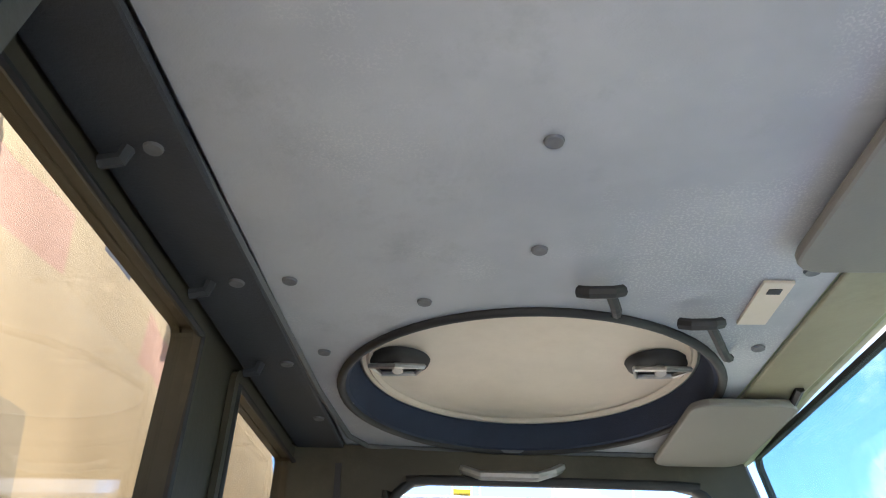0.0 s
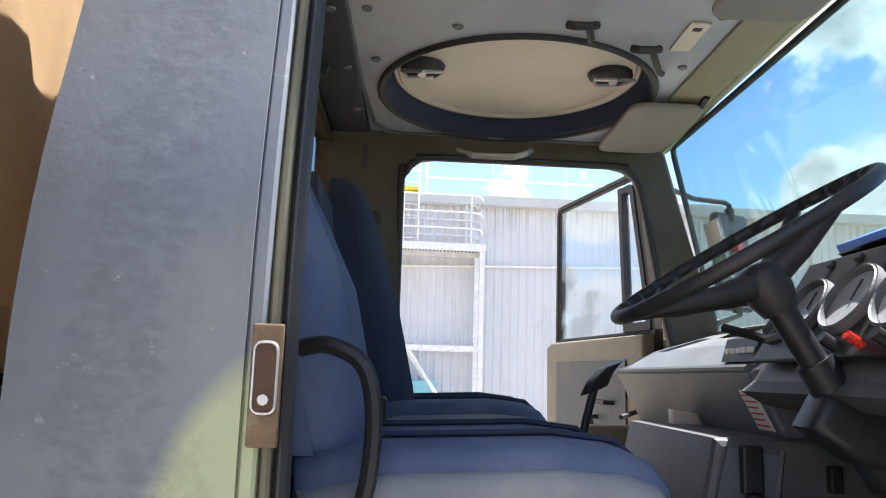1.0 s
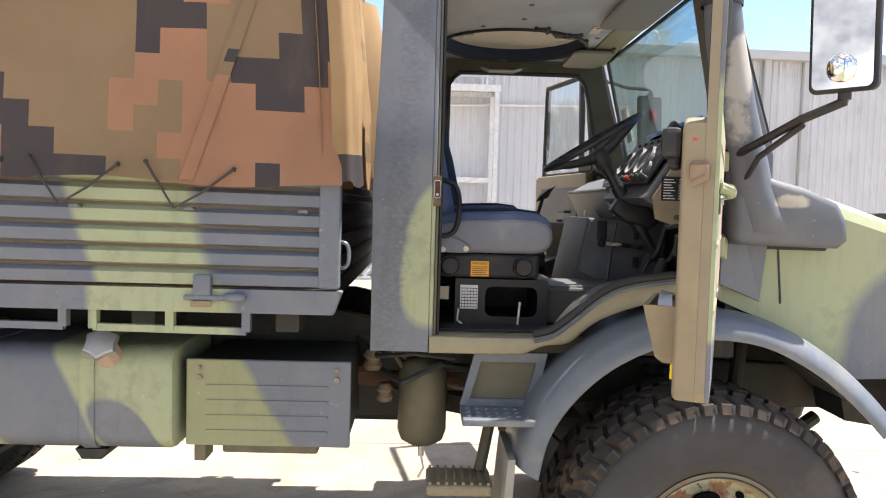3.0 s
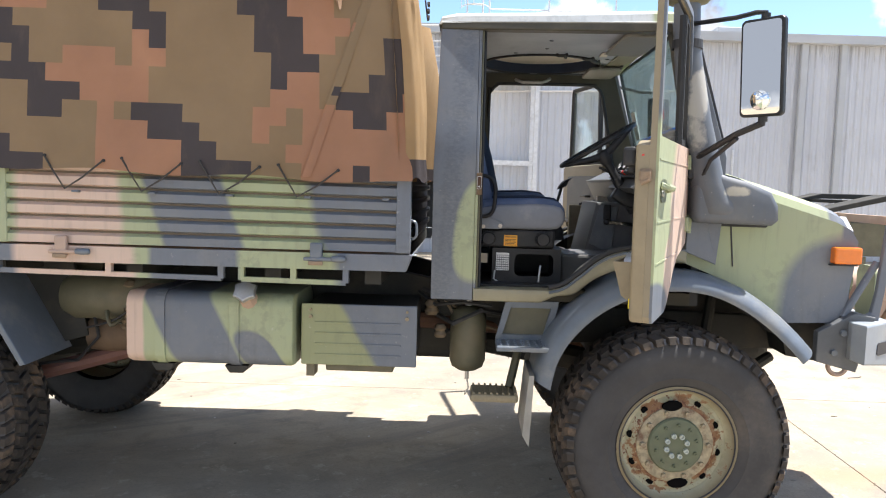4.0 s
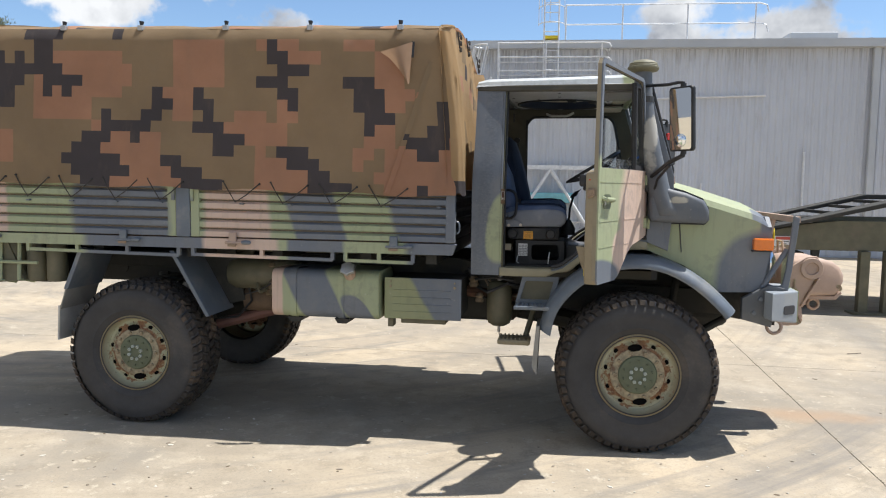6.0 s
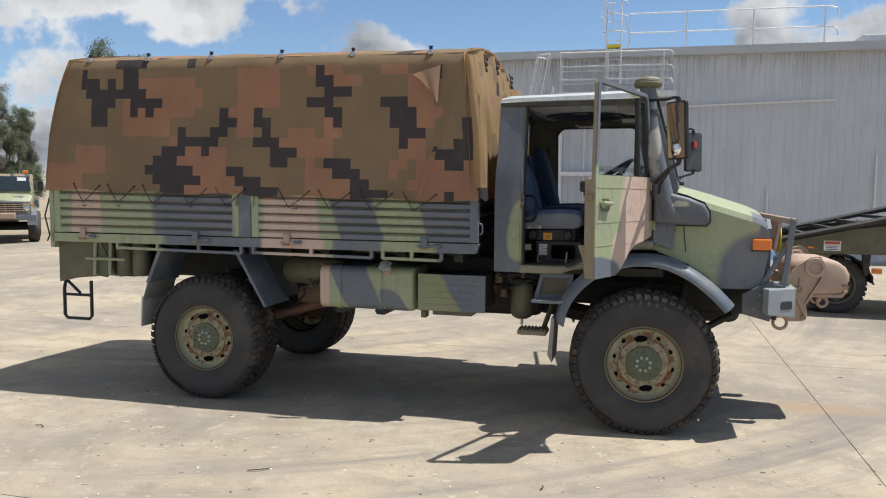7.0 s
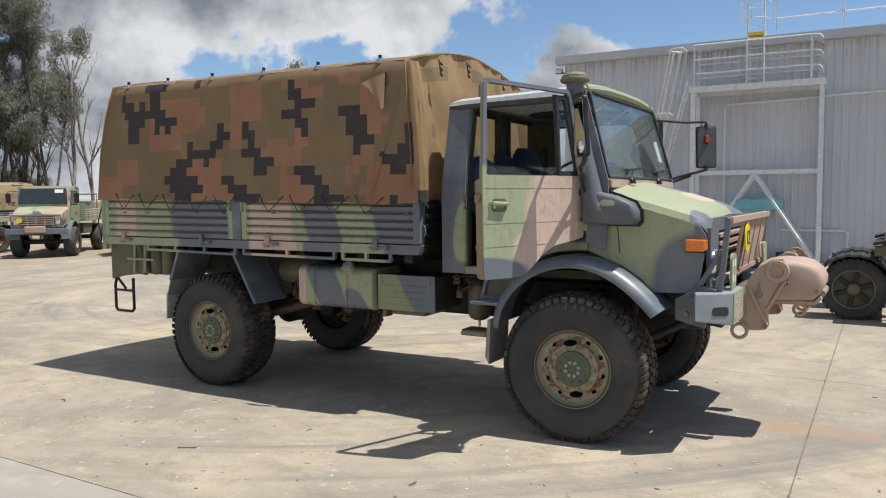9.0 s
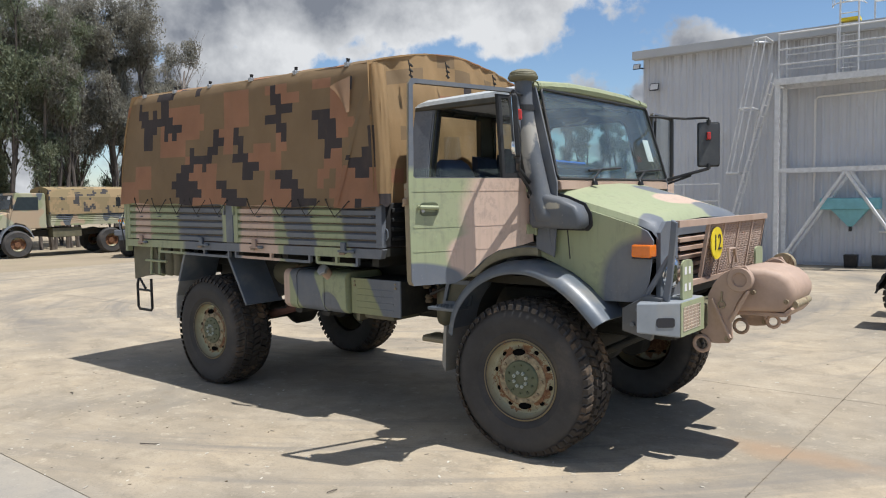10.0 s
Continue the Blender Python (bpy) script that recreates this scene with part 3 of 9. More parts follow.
def flow(pts, n=4):
    """A smooth line through the points, with n steps from each to the next."""
    q = [Vector(p) for p in pts]
    out = []
    for i in range(len(q) - 1):
        p0, p1, p2, p3 = q[max(0, i - 1)], q[i], q[i + 1], q[min(len(q) - 1, i + 2)]
        for k in range(n):
            t = k / n
            out.append(tuple(p1 + 0.5 * t * (p2 - p0 + t * (2 * p0 - 5 * p1 + 4 * p2 - p3 + t * (3 * (p1 - p2) + p3 - p0)))))
    return out + [tuple(q[-1])]


def rounded(x0, x1, z0, z1, r, n=5):
    """A rectangle with round corners, as a polygon."""
    out = []
    for cx, cz, a0 in ((x1 - r, z1 - r, 0), (x0 + r, z1 - r, 90), (x0 + r, z0 + r, 180), (x1 - r, z0 + r, 270)):
        for i in range(n + 1):
            a = radians(a0 + 90 * i / n)
            out.append((cx + r * math.cos(a), cz + r * math.sin(a)))
    return out


def plate_with_holes(outer, holes, lo, hi, axis="y"):
    """A flat plate of some thickness with openings through it."""
    bm = B()
    def at(p, v):
        return {"y": (p[0], v, p[1]), "x": (v, p[0], p[1]), "z": (p[0], p[1], v)}[axis]
    loops = []
    for poly in [outer, *holes]:
        vs = [bm.verts.new(at(p, lo)) for p in poly]
        loops.append([bm.edges.new((vs[i], vs[(i + 1) % len(vs)])) for i in range(len(vs))])
    bmesh.ops.triangle_fill(bm, use_beauty=True, use_dissolve=False, edges=[e for l in loops for e in l])
    geom = bmesh.ops.extrude_face_region(bm, geom=list(bm.faces))
    vec = Vector(at((0, 0), hi)) - Vector(at((0, 0), lo))
    bmesh.ops.translate(bm, verts=[g for g in geom["geom"] if isinstance(g, bmesh.types.BMVert)], vec=vec)
    return bm


def tumble(bm):
    """The cab's side: leans inwards above the waist, more towards the rear."""
    for v in bm.verts:
        h = v.co.z - 1.95
        if h > -0.12:
            h = h if h > 0.12 else (h + 0.12) ** 2 / 0.48
            v.co.y += h * (0.07 + 0.12 * min(1.0, max(0.0, -v.co.x)))
    return bm


YC = 0.05


def flip(bm):
    """The mirror image on the truck's other side."""
    for v in bm.verts:
        v.co.y = 2 * YC - v.co.y
    bmesh.ops.reverse_faces(bm, faces=bm.faces)
    return bm


def words(name, body, size, material, m, parent, depth=0.001):
    """Lettering with the built-in font, as a mesh at the pose m."""
    cu = bpy.data.curves.new(name, "FONT")
    cu.body, cu.size, cu.align_x, cu.align_y, cu.extrude = body, size, "CENTER", "CENTER", depth
    tmp = bpy.data.objects.new(name, cu)
    scene.collection.objects.link(tmp)
    dg = bpy.context.evaluated_depsgraph_get()
    me = bpy.data.meshes.new_from_object(tmp.evaluated_get(dg))
    bpy.data.objects.remove(tmp)
    bm = B()
    bm.from_mesh(me)
    bmesh.ops.transform(bm, matrix=m, verts=bm.verts)
    return part(name, bm, material, parent)

# ---- ground and yard ----


def earth_z(x):
    """The bare earth's height: it falls gently away behind the yard."""
    return -0.17 - 0.0055 * min(30.0, max(0.0, -x))


bm = B()
bmesh.ops.create_grid(bm, x_segments=40, y_segments=40, size=600)
for v in bm.verts:
    v.co.z = earth_z(v.co.x)
    far = math.hypot(v.co.x, v.co.y)
    if far > 90:
        v.co.z += (far - 90) * 0.004
ground = tagged(part("ground", bm, earth), "bare sandy earth round the concrete yard", "ground", kind="structure")


def yard(x):
    """The yard's height: the slabs fall gently towards the back of the truck."""
    return -0.0075 * min(12.0, max(0.0, 1.53 - x)) - 0.0125 * min(12.0, max(0.0, -10.47 - x))


bm = B()
bed = [(-22.47, yard(-22.47)), (-10.47, yard(-10.47)), (1.53, 0.0), (31.53, 0.0)]
add_prism(bm, [(x, z - 0.004) for x, z in bed] + [(x, z - 0.06) for x, z in bed[::-1]], -18.8, 17.25)
pavement = tagged(part("pavement", bm, joint_dark), "worn pale concrete yard laid in big slabs", "pavement", kind="structure")


def piece(name, mesh, m, parent):
    """One of many alike pieces: an object of its own on shared mesh data."""
    ob = new(name, mesh)
    ob.parent = parent
    ob.matrix_parent_inverse = ORIGIN[parent].inverted()
    ob.matrix_basis = m
    return ob


def to_mesh(bm, name, material):
    bmesh.ops.recalc_face_normals(bm, faces=bm.faces)
    me = bpy.data.meshes.new(name)
    bm.to_mesh(me)
    bm.free()
    me.materials.append(material)
    return me


# loose twigs, leaves and gravel
rng = random.Random(5)
bm = B()
for i in range(1500):
    near = i % 3
    x, y = (rng.uniform(-7, 5), rng.uniform(-5.5, -0.8)) if near else (rng.uniform(-10, 8), rng.uniform(-6, 9))
    s = rng.uniform(0.003, 0.011)
    bmesh.ops.create_icosphere(bm, subdivisions=1, radius=s, matrix=Matrix.Translation((x, y, yard(x) + s * 0.25)) @ Euler((0, 0, rng.uniform(0, 6))).to_matrix().to_4x4() @ Matrix.Diagonal((rng.uniform(0.7, 2.6), 1, 0.4, 1)))
k = Mat("gravel_stone")
g = k.node("ShaderNodeNewGeometry")
grit = k.finish(k.mix(g.outputs["Random Per Island"], (0.12, 0.085, 0.05), (0.6, 0.56, 0.48)), 0.9)
tagged(part("gravel", bm, grit), "small stones, leaf bits and grit scattered over the concrete", "gravel", kind="stuff")
bm = B()
for x, y, a, n in ((-2.55, -2.6, 0.3, 0.16), (-0.6, -2.4, 1.2, 0.08), (0.2, -3.0, 2.0, 0.1), (2.4, -0.8, 0.7, 0.12), (-4.6, -2.2, 2.6, 0.1), (2.7, 2.6, 0.2, 0.2), (3.2, 0.9, 1.9, 0.14)):
    add_tube(bm, [(x, y, yard(x) + 0.009), (x + n * 0.5 * math.cos(a), y + n * 0.5 * math.sin(a), yard(x) + 0.014), (x + n * math.cos(a + 0.3), y + n * math.sin(a + 0.3), yard(x) + 0.006)], 0.004, 5)
tagged(part("twigs", bm, bark), "dry twigs lying on the concrete", "twig", kind="stuff")

# ---- shed ----
SHED = Matrix.Translation((-6.36, 15.0, 0)) @ Matrix.Rotation(math.atan2(0.05, 1), 4, "Z")   # u along the wall, v back, z up
LEN, EAVE, DEEP = 27.0, 5.9, 16.0


def at_shed(bm):
    bmesh.ops.transform(bm, matrix=SHED, verts=bm.verts)
    return bm


shed = thing("shed", SHED @ Vector((LEN / 2, DEEP / 2, 0)), "long grey corrugated steel shed with a pale gutter", "shed", kind="structure")
bm = B()
add_box(bm, 0.03, LEN, 0.02, 0.2, -0.12, EAVE - 0.1)
add_box(bm, 0.03, 0.2, 0.2, DEEP, -0.12, EAVE - 0.1)
add_box(bm, LEN - 0.2, LEN, 0.2, DEEP, -0.12, EAVE - 0.1)
add_box(bm, 0.2, LEN - 0.2, DEEP - 0.2, DEEP, -0.12, EAVE - 0.1)
part("wall", at_shed(bm), cladding, shed)
bm = prism([(-0.18, EAVE - 0.04), (DEEP / 2, EAVE + 1.15), (DEEP + 0.18, EAVE - 0.04), (DEEP + 0.18, EAVE - 0.1), (DEEP / 2, EAVE + 1.08), (-0.18, EAVE - 0.1)], -0.15, LEN + 0.15, "x")
part("roof", at_shed(bm), eave_grey, shed, "low pitched steel roof")
bm = prism([(-0.3, EAVE - 0.2), (-0.3, EAVE + 0.02), (-0.26, EAVE + 0.02), (-0.26, EAVE - 0.16), (-0.19, EAVE - 0.16), (-0.19, EAVE), (0.0, EAVE), (0.0, EAVE - 0.2)], -0.2, LEN + 0.2, "x")
part("gutter", at_shed(bm), eave_grey, shed, "pale grey box gutter")
# wavy ends of the roof sheets above the gutter
bm = B()
for i in range(int(LEN / 0.38)):
    u = 0.1 + i * 0.38
    add_box(bm, u, u + 0.06, -0.2, 0.6, EAVE - 0.02, EAVE + 0.045)
part("roof_ribs", at_shed(bm), eave_grey, shed)
for u in (14.02, 15.07, 23.4):
    part("downpipe", at_shed(box(u - 0.09, u + 0.09, -0.16, -0.035, 0.05, EAVE - 0.16, 0.02)), eave_grey, shed, "pale square downpipe")
for u, z0, z1 in ((9.59, 1.0, 2.0), (12.3, 1.3, 2.9)):
    part("conduit", at_shed(rod((u, -0.07, z0), (u, -0.07, z1), 0.03)), galv, shed)
bm = tube([(4.55, -0.08, 1.6), (4.55, -0.08, 4.15), (4.62, -0.08, 4.22), (11.2, -0.08, 4.42)], 0.028, 8)
part("conduit", at_shed(bm), white_plate, shed, "white conduit pipe across the wall")
bm = tube([(6.0, -0.08, 0.85), (7.45, -0.08, 0.85), (7.55, -0.08, 0.8), (7.55, -0.08, 0.02)], 0.03, 8)
part("conduit", at_shed(bm), white_plate, shed)
part("vent", at_shed(box(12.2, 13.5, 1.2, 2.0, EAVE + 0.1, EAVE + 0.48, 0.03)), eave_grey, shed, "grey roof vent box")
for u, z, w in ((-0.1, 5.5, 0.1), (0.42, 4.88, 0.13)):
    fl = part("floodlight", at_shed(loft([[(u - w * 0.8, -0.16, z - w * 0.7), (u + w * 0.8, -0.16, z - w * 0.7), (u + w * 0.8, -0.1, z + w * 0.6), (u - w * 0.8, -0.1, z + w * 0.6)], [(u - w, -0.25, z - w * 0.85), (u + w, -0.25, z - w * 0.85), (u + w, -0.19, z + w * 0.8), (u - w, -0.19, z + w * 0.8)]])), black_plastic, shed, "small black floodlight")
    part("lens", at_shed(loft([[(u - w * 0.85, -0.256, z - w * 0.6), (u + w * 0.85, -0.256, z - w * 0.6), (u + w * 0.85, -0.203, z + w * 0.65), (u - w * 0.85, -0.203, z + w * 0.65)], [(u - w * 0.85, -0.253, z - w * 0.6), (u + w * 0.85, -0.253, z - w * 0.6), (u + w * 0.85, -0.2, z + w * 0.65), (u - w * 0.85, -0.2, z + w * 0.65)]])), white_plate, fl)
    part("bracket", at_shed(rod((u, -0.12, z - 0.02), (u + (0.14 if u < 0 else 0.0), -0.01, z - 0.04), 0.02, seg=6)), black_plastic, fl)
for u in (5.45, 6.05):
    z = yard((SHED @ Vector((u, -0.4, 0))).x)
    b = at_shed(loft([[(u - 0.13, -0.5, z), (u + 0.13, -0.5, z), (u + 0.13, -0.25, z), (u - 0.13, -0.25, z)], [(u - 0.15, -0.52, 0.29), (u + 0.15, -0.52, 0.29), (u + 0.15, -0.23, 0.29), (u - 0.15, -0.23, 0.29)]]))
    tagged(part("plastic_bin", b, black_plastic), "small black plastic bin against the shed wall", "bin", "bins by the shed")

# teal hopper hung on the wall
hop = tagged(part("hopper", at_shed(box(4.75, 6.05, -0.5, -0.005, 1.4, 1.68, 0.02)), teal_paint), "teal painted steel hopper with a funnel outlet", "hopper")
part("funnel", at_shed(loft([[(5.0, -0.45, 1.398), (5.8, -0.45, 1.398), (5.8, -0.1, 1.398), (5.0, -0.1, 1.398)], [(5.36, -0.32, 0.98), (5.46, -0.32, 0.98), (5.46, -0.24, 0.98), (5.36, -0.24, 0.98)]])), teal_paint, hop)
part("outlet", at_shed(rod((5.41, -0.28, 0.978), (5.41, -0.28, 0.86), 0.04)), black_plastic, hop)

# steel access gantry in front of the wall
gan = thing("access_gantry", SHED @ Vector((5.4, -0.6, 0)), "galvanised steel access platform with rails, braces and caged ladder", "platform")
U0, U1, V0, V1, PZ = 3.87, 6.9, -1.05, -0.2, 4.63
for u in (U0, U1):
    for v in (V0, V1):
        foot = yard((SHED @ Vector((u, v, 0))).x)
        part("column", at_shed(box(u - 0.05, u + 0.05, v - 0.05, v + 0.05, foot, PZ - 0.16)), galv, gan)
        part("base_plate", at_shed(box(u - 0.12, u + 0.12, v - 0.1, v + 0.1, foot, foot + 0.02)), galv, gan)
part("platform_frame", at_shed(plate_with_holes([(U0 - 0.08, V0 - 0.08), (U1 + 0.08, V0 - 0.08), (U1 + 0.08, V1 + 0.08), (U0 - 0.08, V1 + 0.08)], [[(U0, V0), (U1, V0), (U1, V1), (U0, V1)]], PZ - 0.16, PZ, "z")), galv, gan)
bm = B()
for i in range(38):
    u = U0 + 0.02 + i * (U1 - U0 - 0.04) / 37
    add_box(bm, u - 0.012, u + 0.012, V0, V1, PZ - 0.05, PZ - 0.015)
part("grating", at_shed(bm), olive_paint, gan, "walkway grating")
for v in (V0, V1):
    part("cross_beam", at_shed(box(U0 + 0.05, U1 - 0.05, v - 0.035, v + 0.035, 2.33, 2.43)), galv, gan)
    for s in (U0, U1):
        part("brace", at_shed(rod(((U0 + U1) / 2, v, 2.33), (s + (0.06 if s == U0 else -0.06), v, 0.08), 0.04, seg=6)), galv, gan)
    bm = B()
    for z in (0.34, 0.7, 1.08):
        add_tube(bm, [(U0, v, PZ + z), (U1 - 0.2, v, PZ + z), (U1 - 0.06, v * 0.98 + (-0.625) * 0.02, PZ + z - 0.02), (U1, v, PZ + z - 0.1)], 0.02, 8)
    for u in (U0 + 0.02, U0 + 1.3, U1 - 0.25):
        add_rod(bm, (u, v, PZ), (u, v, PZ + 1.08), 0.02, seg=8)
    part("guard_rail", at_shed(bm), galv, gan)
bm = B()
for z in (0.34, 0.7, 1.08):
    add_rod(bm, (U1, V0, PZ + z - 0.1), (U1, V1, PZ + z - 0.1), 0.02, seg=8)
part("guard_rail", at_shed(bm), galv, gan)
# leaning caged ladder at the platform's end
for k in range(7):
    a = radians(180 * k / 6)
    du, dv = -0.38 * math.sin(a), 0.36 * math.cos(a)
    part("cage_bar", at_shed(rod((U0 - 0.3 + du, -0.62 + dv, PZ + 1.08), (U0 - 0.95 + du, -0.62 + dv, 2.35), 0.016, seg=6)), galv, gan)
for z in (2.36, 4.0, PZ + 1.07):
    f = (PZ + 1.08 - z) / (PZ + 1.08 - 2.35)
    pts = [(U0 - 0.3 - 0.65 * f - 0.38 * math.sin(radians(180 * k / 10)), -0.62 + 0.36 * math.cos(radians(180 * k / 10)), z) for k in range(11)]
    part("cage_hoop", at_shed(tube(pts + [(U0 - 0.3 - 0.65 * f, -0.98, z), (U0 - 0.3 - 0.65 * f, -0.26, z)], 0.025, 6)), galv, gan)
bm = B()
for v in (-0.85, -0.4):
    add_rod(bm, (U0 - 0.18, v, PZ + 0.2), (U0 - 1.45, v, -0.03), 0.03, seg=6)
for i in range(16):
    f = i / 16
    add_rod(bm, (U0 - 0.24 - 1.17 * f, -0.85, PZ - 0.02 - 4.4 * f), (U0 - 0.24 - 1.17 * f, -0.4, PZ - 0.02 - 4.4 * f), 0.013, seg=6)
part("ladder", at_shed(bm), galv, gan)
# ladder up to the roof, with its hoops and yellow gate
bm = B()
for u in (5.12, 5.52):
    add_rod(bm, (u, -0.4, PZ), (u, -0.4, EAVE + 1.25), 0.022, seg=8)
for i in range(10):
    add_rod(bm, (5.12, -0.4, PZ + 0.2 + i * 0.26), (5.52, -0.4, PZ + 0.2 + i * 0.26), 0.013, seg=6)
part("roof_ladder", at_shed(bm), galv, gan)
for z in (EAVE + 0.4, EAVE + 0.85, EAVE + 1.25):
    part("ladder_hoop", at_shed(tube([(5.32 + 0.36 * math.cos(radians(a)), -0.4 - 0.5 * math.sin(radians(a)), z) for a in range(0, 181, 20)], 0.014, 6)), galv, gan)
for a in (20, 60, 100, 140, 170):
    part("hoop_bar", at_shed(rod((5.32 + 0.36 * math.cos(radians(a)), -0.4 - 0.5 * math.sin(radians(a)), EAVE + 0.4), (5.32 + 0.36 * math.cos(radians(a)), -0.4 - 0.5 * math.sin(radians(a)), EAVE + 1.25), 0.01, seg=6)), galv, gan)
part("step_plate", at_shed(box(5.1, 5.54, -0.38, -0.05, EAVE + 0.05, EAVE + 0.13)), yellow_plate, gan, "yellow painted step at the gutter")

rr = thing("roof_railing", SHED @ Vector((8.4, 0.5, EAVE)), "galvanised pipe safety railing on the shed roof", "railing")
for z in (0.6, 1.15):
    part("rail", at_shed(tube([(5.75, 0.5, EAVE + z), (11.1, 0.5, EAVE + z), (11.3, 0.5, EAVE + z - 0.06), (11.35, 0.5, EAVE + z - 0.25)], 0.022, 8)), galv, rr)
for u in (5.75, 7.35, 9.15, 11.0):
    part("post", at_shed(rod((u, 0.5, EAVE + 0.02), (u, 0.5, EAVE + 1.15), 0.022, seg=8)), galv, rr)
# small landing rail by the shed's side door
lr = thing("landing_rail", SHED @ Vector((1.4, -0.5, 0)), "grey steel handrail frame by the shed wall", "railing")
for z in (1.2, 1.65, 2.1):
    part("rail", at_shed(rod((0.5, -0.6, z), (2.35, -0.6, z), 0.02, seg=8)), galv, lr)
for u in (0.5, 1.4, 2.35):
    part("post", at_shed(rod((u, -0.6, yard(u - 6.36)), (u, -0.6, 2.1), 0.025, seg=8)), galv, lr)

# ---- low loader trailer ----
tr = thing("low_loader_trailer", (4.2, 6.9, 0), "olive steel low-loader trailer with raised dark ramp", "trailer")
for y in (5.75, 7.7):
    part("side_beam", prism([(1.88, 0.945), (1.88, 1.075), (3.1, 1.35), (3.6, 1.41), (11, 1.42), (11, 0.97), (4.6, 0.955)], y - 0.06, y + 0.06, bevel=0.01), olive_paint, tr)
    part("ramp", prism([(1.86, 1.1), (1.86, 1.145), (3.1, 1.425), (4.6, 1.8), (11, 1.8), (11, 1.72), (4.6, 1.72), (3.1, 1.37)], y - 0.2, y + 0.2, bevel=0.01), chassis_paint, tr, "dark loading ramp")
part("deck", box(3.3, 11, 5.812, 7.64, 1.2, 1.3), chassis_paint, tr)
for x in (1.95, 3.1, 4.4, 6.5):
    part("cross_member", box(x - 0.06, x + 0.06, 5.812, 7.638, 0.96, 1.08), olive_paint, tr)
for i in range(7):
    part("ramp_bar", box(2.0 + i * 0.4, 2.09 + i * 0.4, 5.952, 7.498, 1.12 + i * 0.09, 1.17 + i * 0.09), chassis_paint, tr)
for x in (3.95, 4.3):
    part("leg", box(x - 0.07, x + 0.07, 5.6, 5.74, 0.0, 0.952, 0.01), olive_paint, tr)
part("foot", box(3.78, 4.46, 5.5, 5.84, 0.0, 0.03), olive_paint, tr)
part("hanger", prism([(2.18, 0.944), (2.78, 0.944), (2.58, 0.6), (2.42, 0.56), (2.3, 0.6)], 5.72, 5.76, bevel=0.006), olive_paint, tr, "triangular spring hanger plate")
part("hanger", prism([(3.22, 0.95), (3.34, 0.95), (3.31, 0.62), (3.25, 0.62)], 5.72, 5.8, bevel=0.006), chassis_paint, tr)
part("spring", tube([(1.7, 6.1, 0.62), (2.1, 6.1, 0.7), (2.44, 6.1, 0.72), (2.8, 6.1, 0.62)], 0.04, 6), chassis_paint, tr)
part("air_tank", lathe([(0.0, -0.3), (0.1, -0.29), (0.13, -0.24), (0.13, 0.24), (0.1, 0.29), (0.0, 0.3)], (2.28, 6.5, 0.75), "x", 18), chassis_paint, tr, smooth=40)
part("crank_handle", tube([(2.28, 5.71, 0.66), (2.28, 5.66, 0.64), (2.28, 5.66, 0.5), (2.2, 5.66, 0.49)], 0.012, 6), bare_metal, tr)
part("light_bar", box(3.36, 3.5, 5.72, 5.76, 0.66, 0.74, 0.006), amber_lens, tr)


def trailer_wheel(x, y):
    c = 0.44 + yard(x)
    w = part("wheel", lathe([(0.29, -0.12), (0.38, -0.14), (0.425, -0.115), (0.435, 0), (0.425, 0.115), (0.38, 0.14), (0.29, 0.12)], (x, y, c), "y", 40), tyre_rubber, tr, "dusty black trailer tyre", smooth=40)
    part("rim", lathe([(0.292, -0.118), (0.282, -0.135), (0.262, -0.13), (0.25, -0.03), (0.1, -0.02), (0.085, -0.1), (0.06, -0.12), (0.0, -0.12)], (x, y, c), "y", 32), olive_paint, w, smooth=40)
    bm = B()
    for k in range(6):
        add_box(bm, -0.032, 0.032, -0.06, 0.0, 0.08, 0.258, 0.01, 1)
        bmesh.ops.transform(bm, matrix=Matrix.Translation((x, y - 0.03, c)) @ Matrix.Rotation(2 * math.pi * k / 6 + 0.2, 4, "Y"), verts=[v for v in bm.verts if v.co.length < 0.6])
    part("spoke", bm, chassis_paint, w, "dark cast spokes")
    bm = B()
    for s in (-1, 1):
        for k in range(32):
            a = 2 * math.pi * k / 32 + 0.1 * s
            m = Matrix.Translation((x, y, c)) @ Matrix.Rotation(a, 4, "Y")
            co = [bm.verts.new(m @ Vector((dx, 0.07 * s + dy, dz))) for dz in (0.42, 0.446) for dx, dy in ((-0.03, -0.05), (0.03, -0.05), (0.03, 0.05), (-0.03, 0.05))]
            for f in ((4, 5, 6, 7), (0, 1, 5, 4), (1, 2, 6, 5), (2, 3, 7, 6), (3, 0, 4, 7)):
                bm.faces.new([co[q] for q in f])
    part("tread", bm, tread_rubber, w)


for x in (1.63, 2.9):
    for y in (6.0, 6.33, 7.15, 7.48):
        trailer_wheel(x, y)
    part("axle", rod((x, 5.95, 0.44), (x, 7.55, 0.44), 0.06), chassis_paint, tr)
    for y in (6.16, 7.32):
        rings = []
        for yy in (y - 0.32, y - 0.31, y + 0.31, y + 0.32):
            row = []
            for a in range(4, 177, 4):
                r = 0.5 + (0.012 if a // 4 % 4 < 2 else 0.0) - (0.03 if abs(yy - y) > 0.315 else 0.0)
                row.append((x + r * 1.06 * math.cos(radians(a)), yy, 0.44 + r * math.sin(radians(a))))
            rings.append(row)
        part("mudguard", loft(rings, closed=False), black_rubber, tr, "black ribbed rubber mudguard")
        part("guard_strap", tube([(x - 0.33, y - 0.3, 0.87), (x - 0.33, y, 0.88), (x - 0.33, y + 0.3, 0.87)], 0.02, 6), dash_grey, tr)
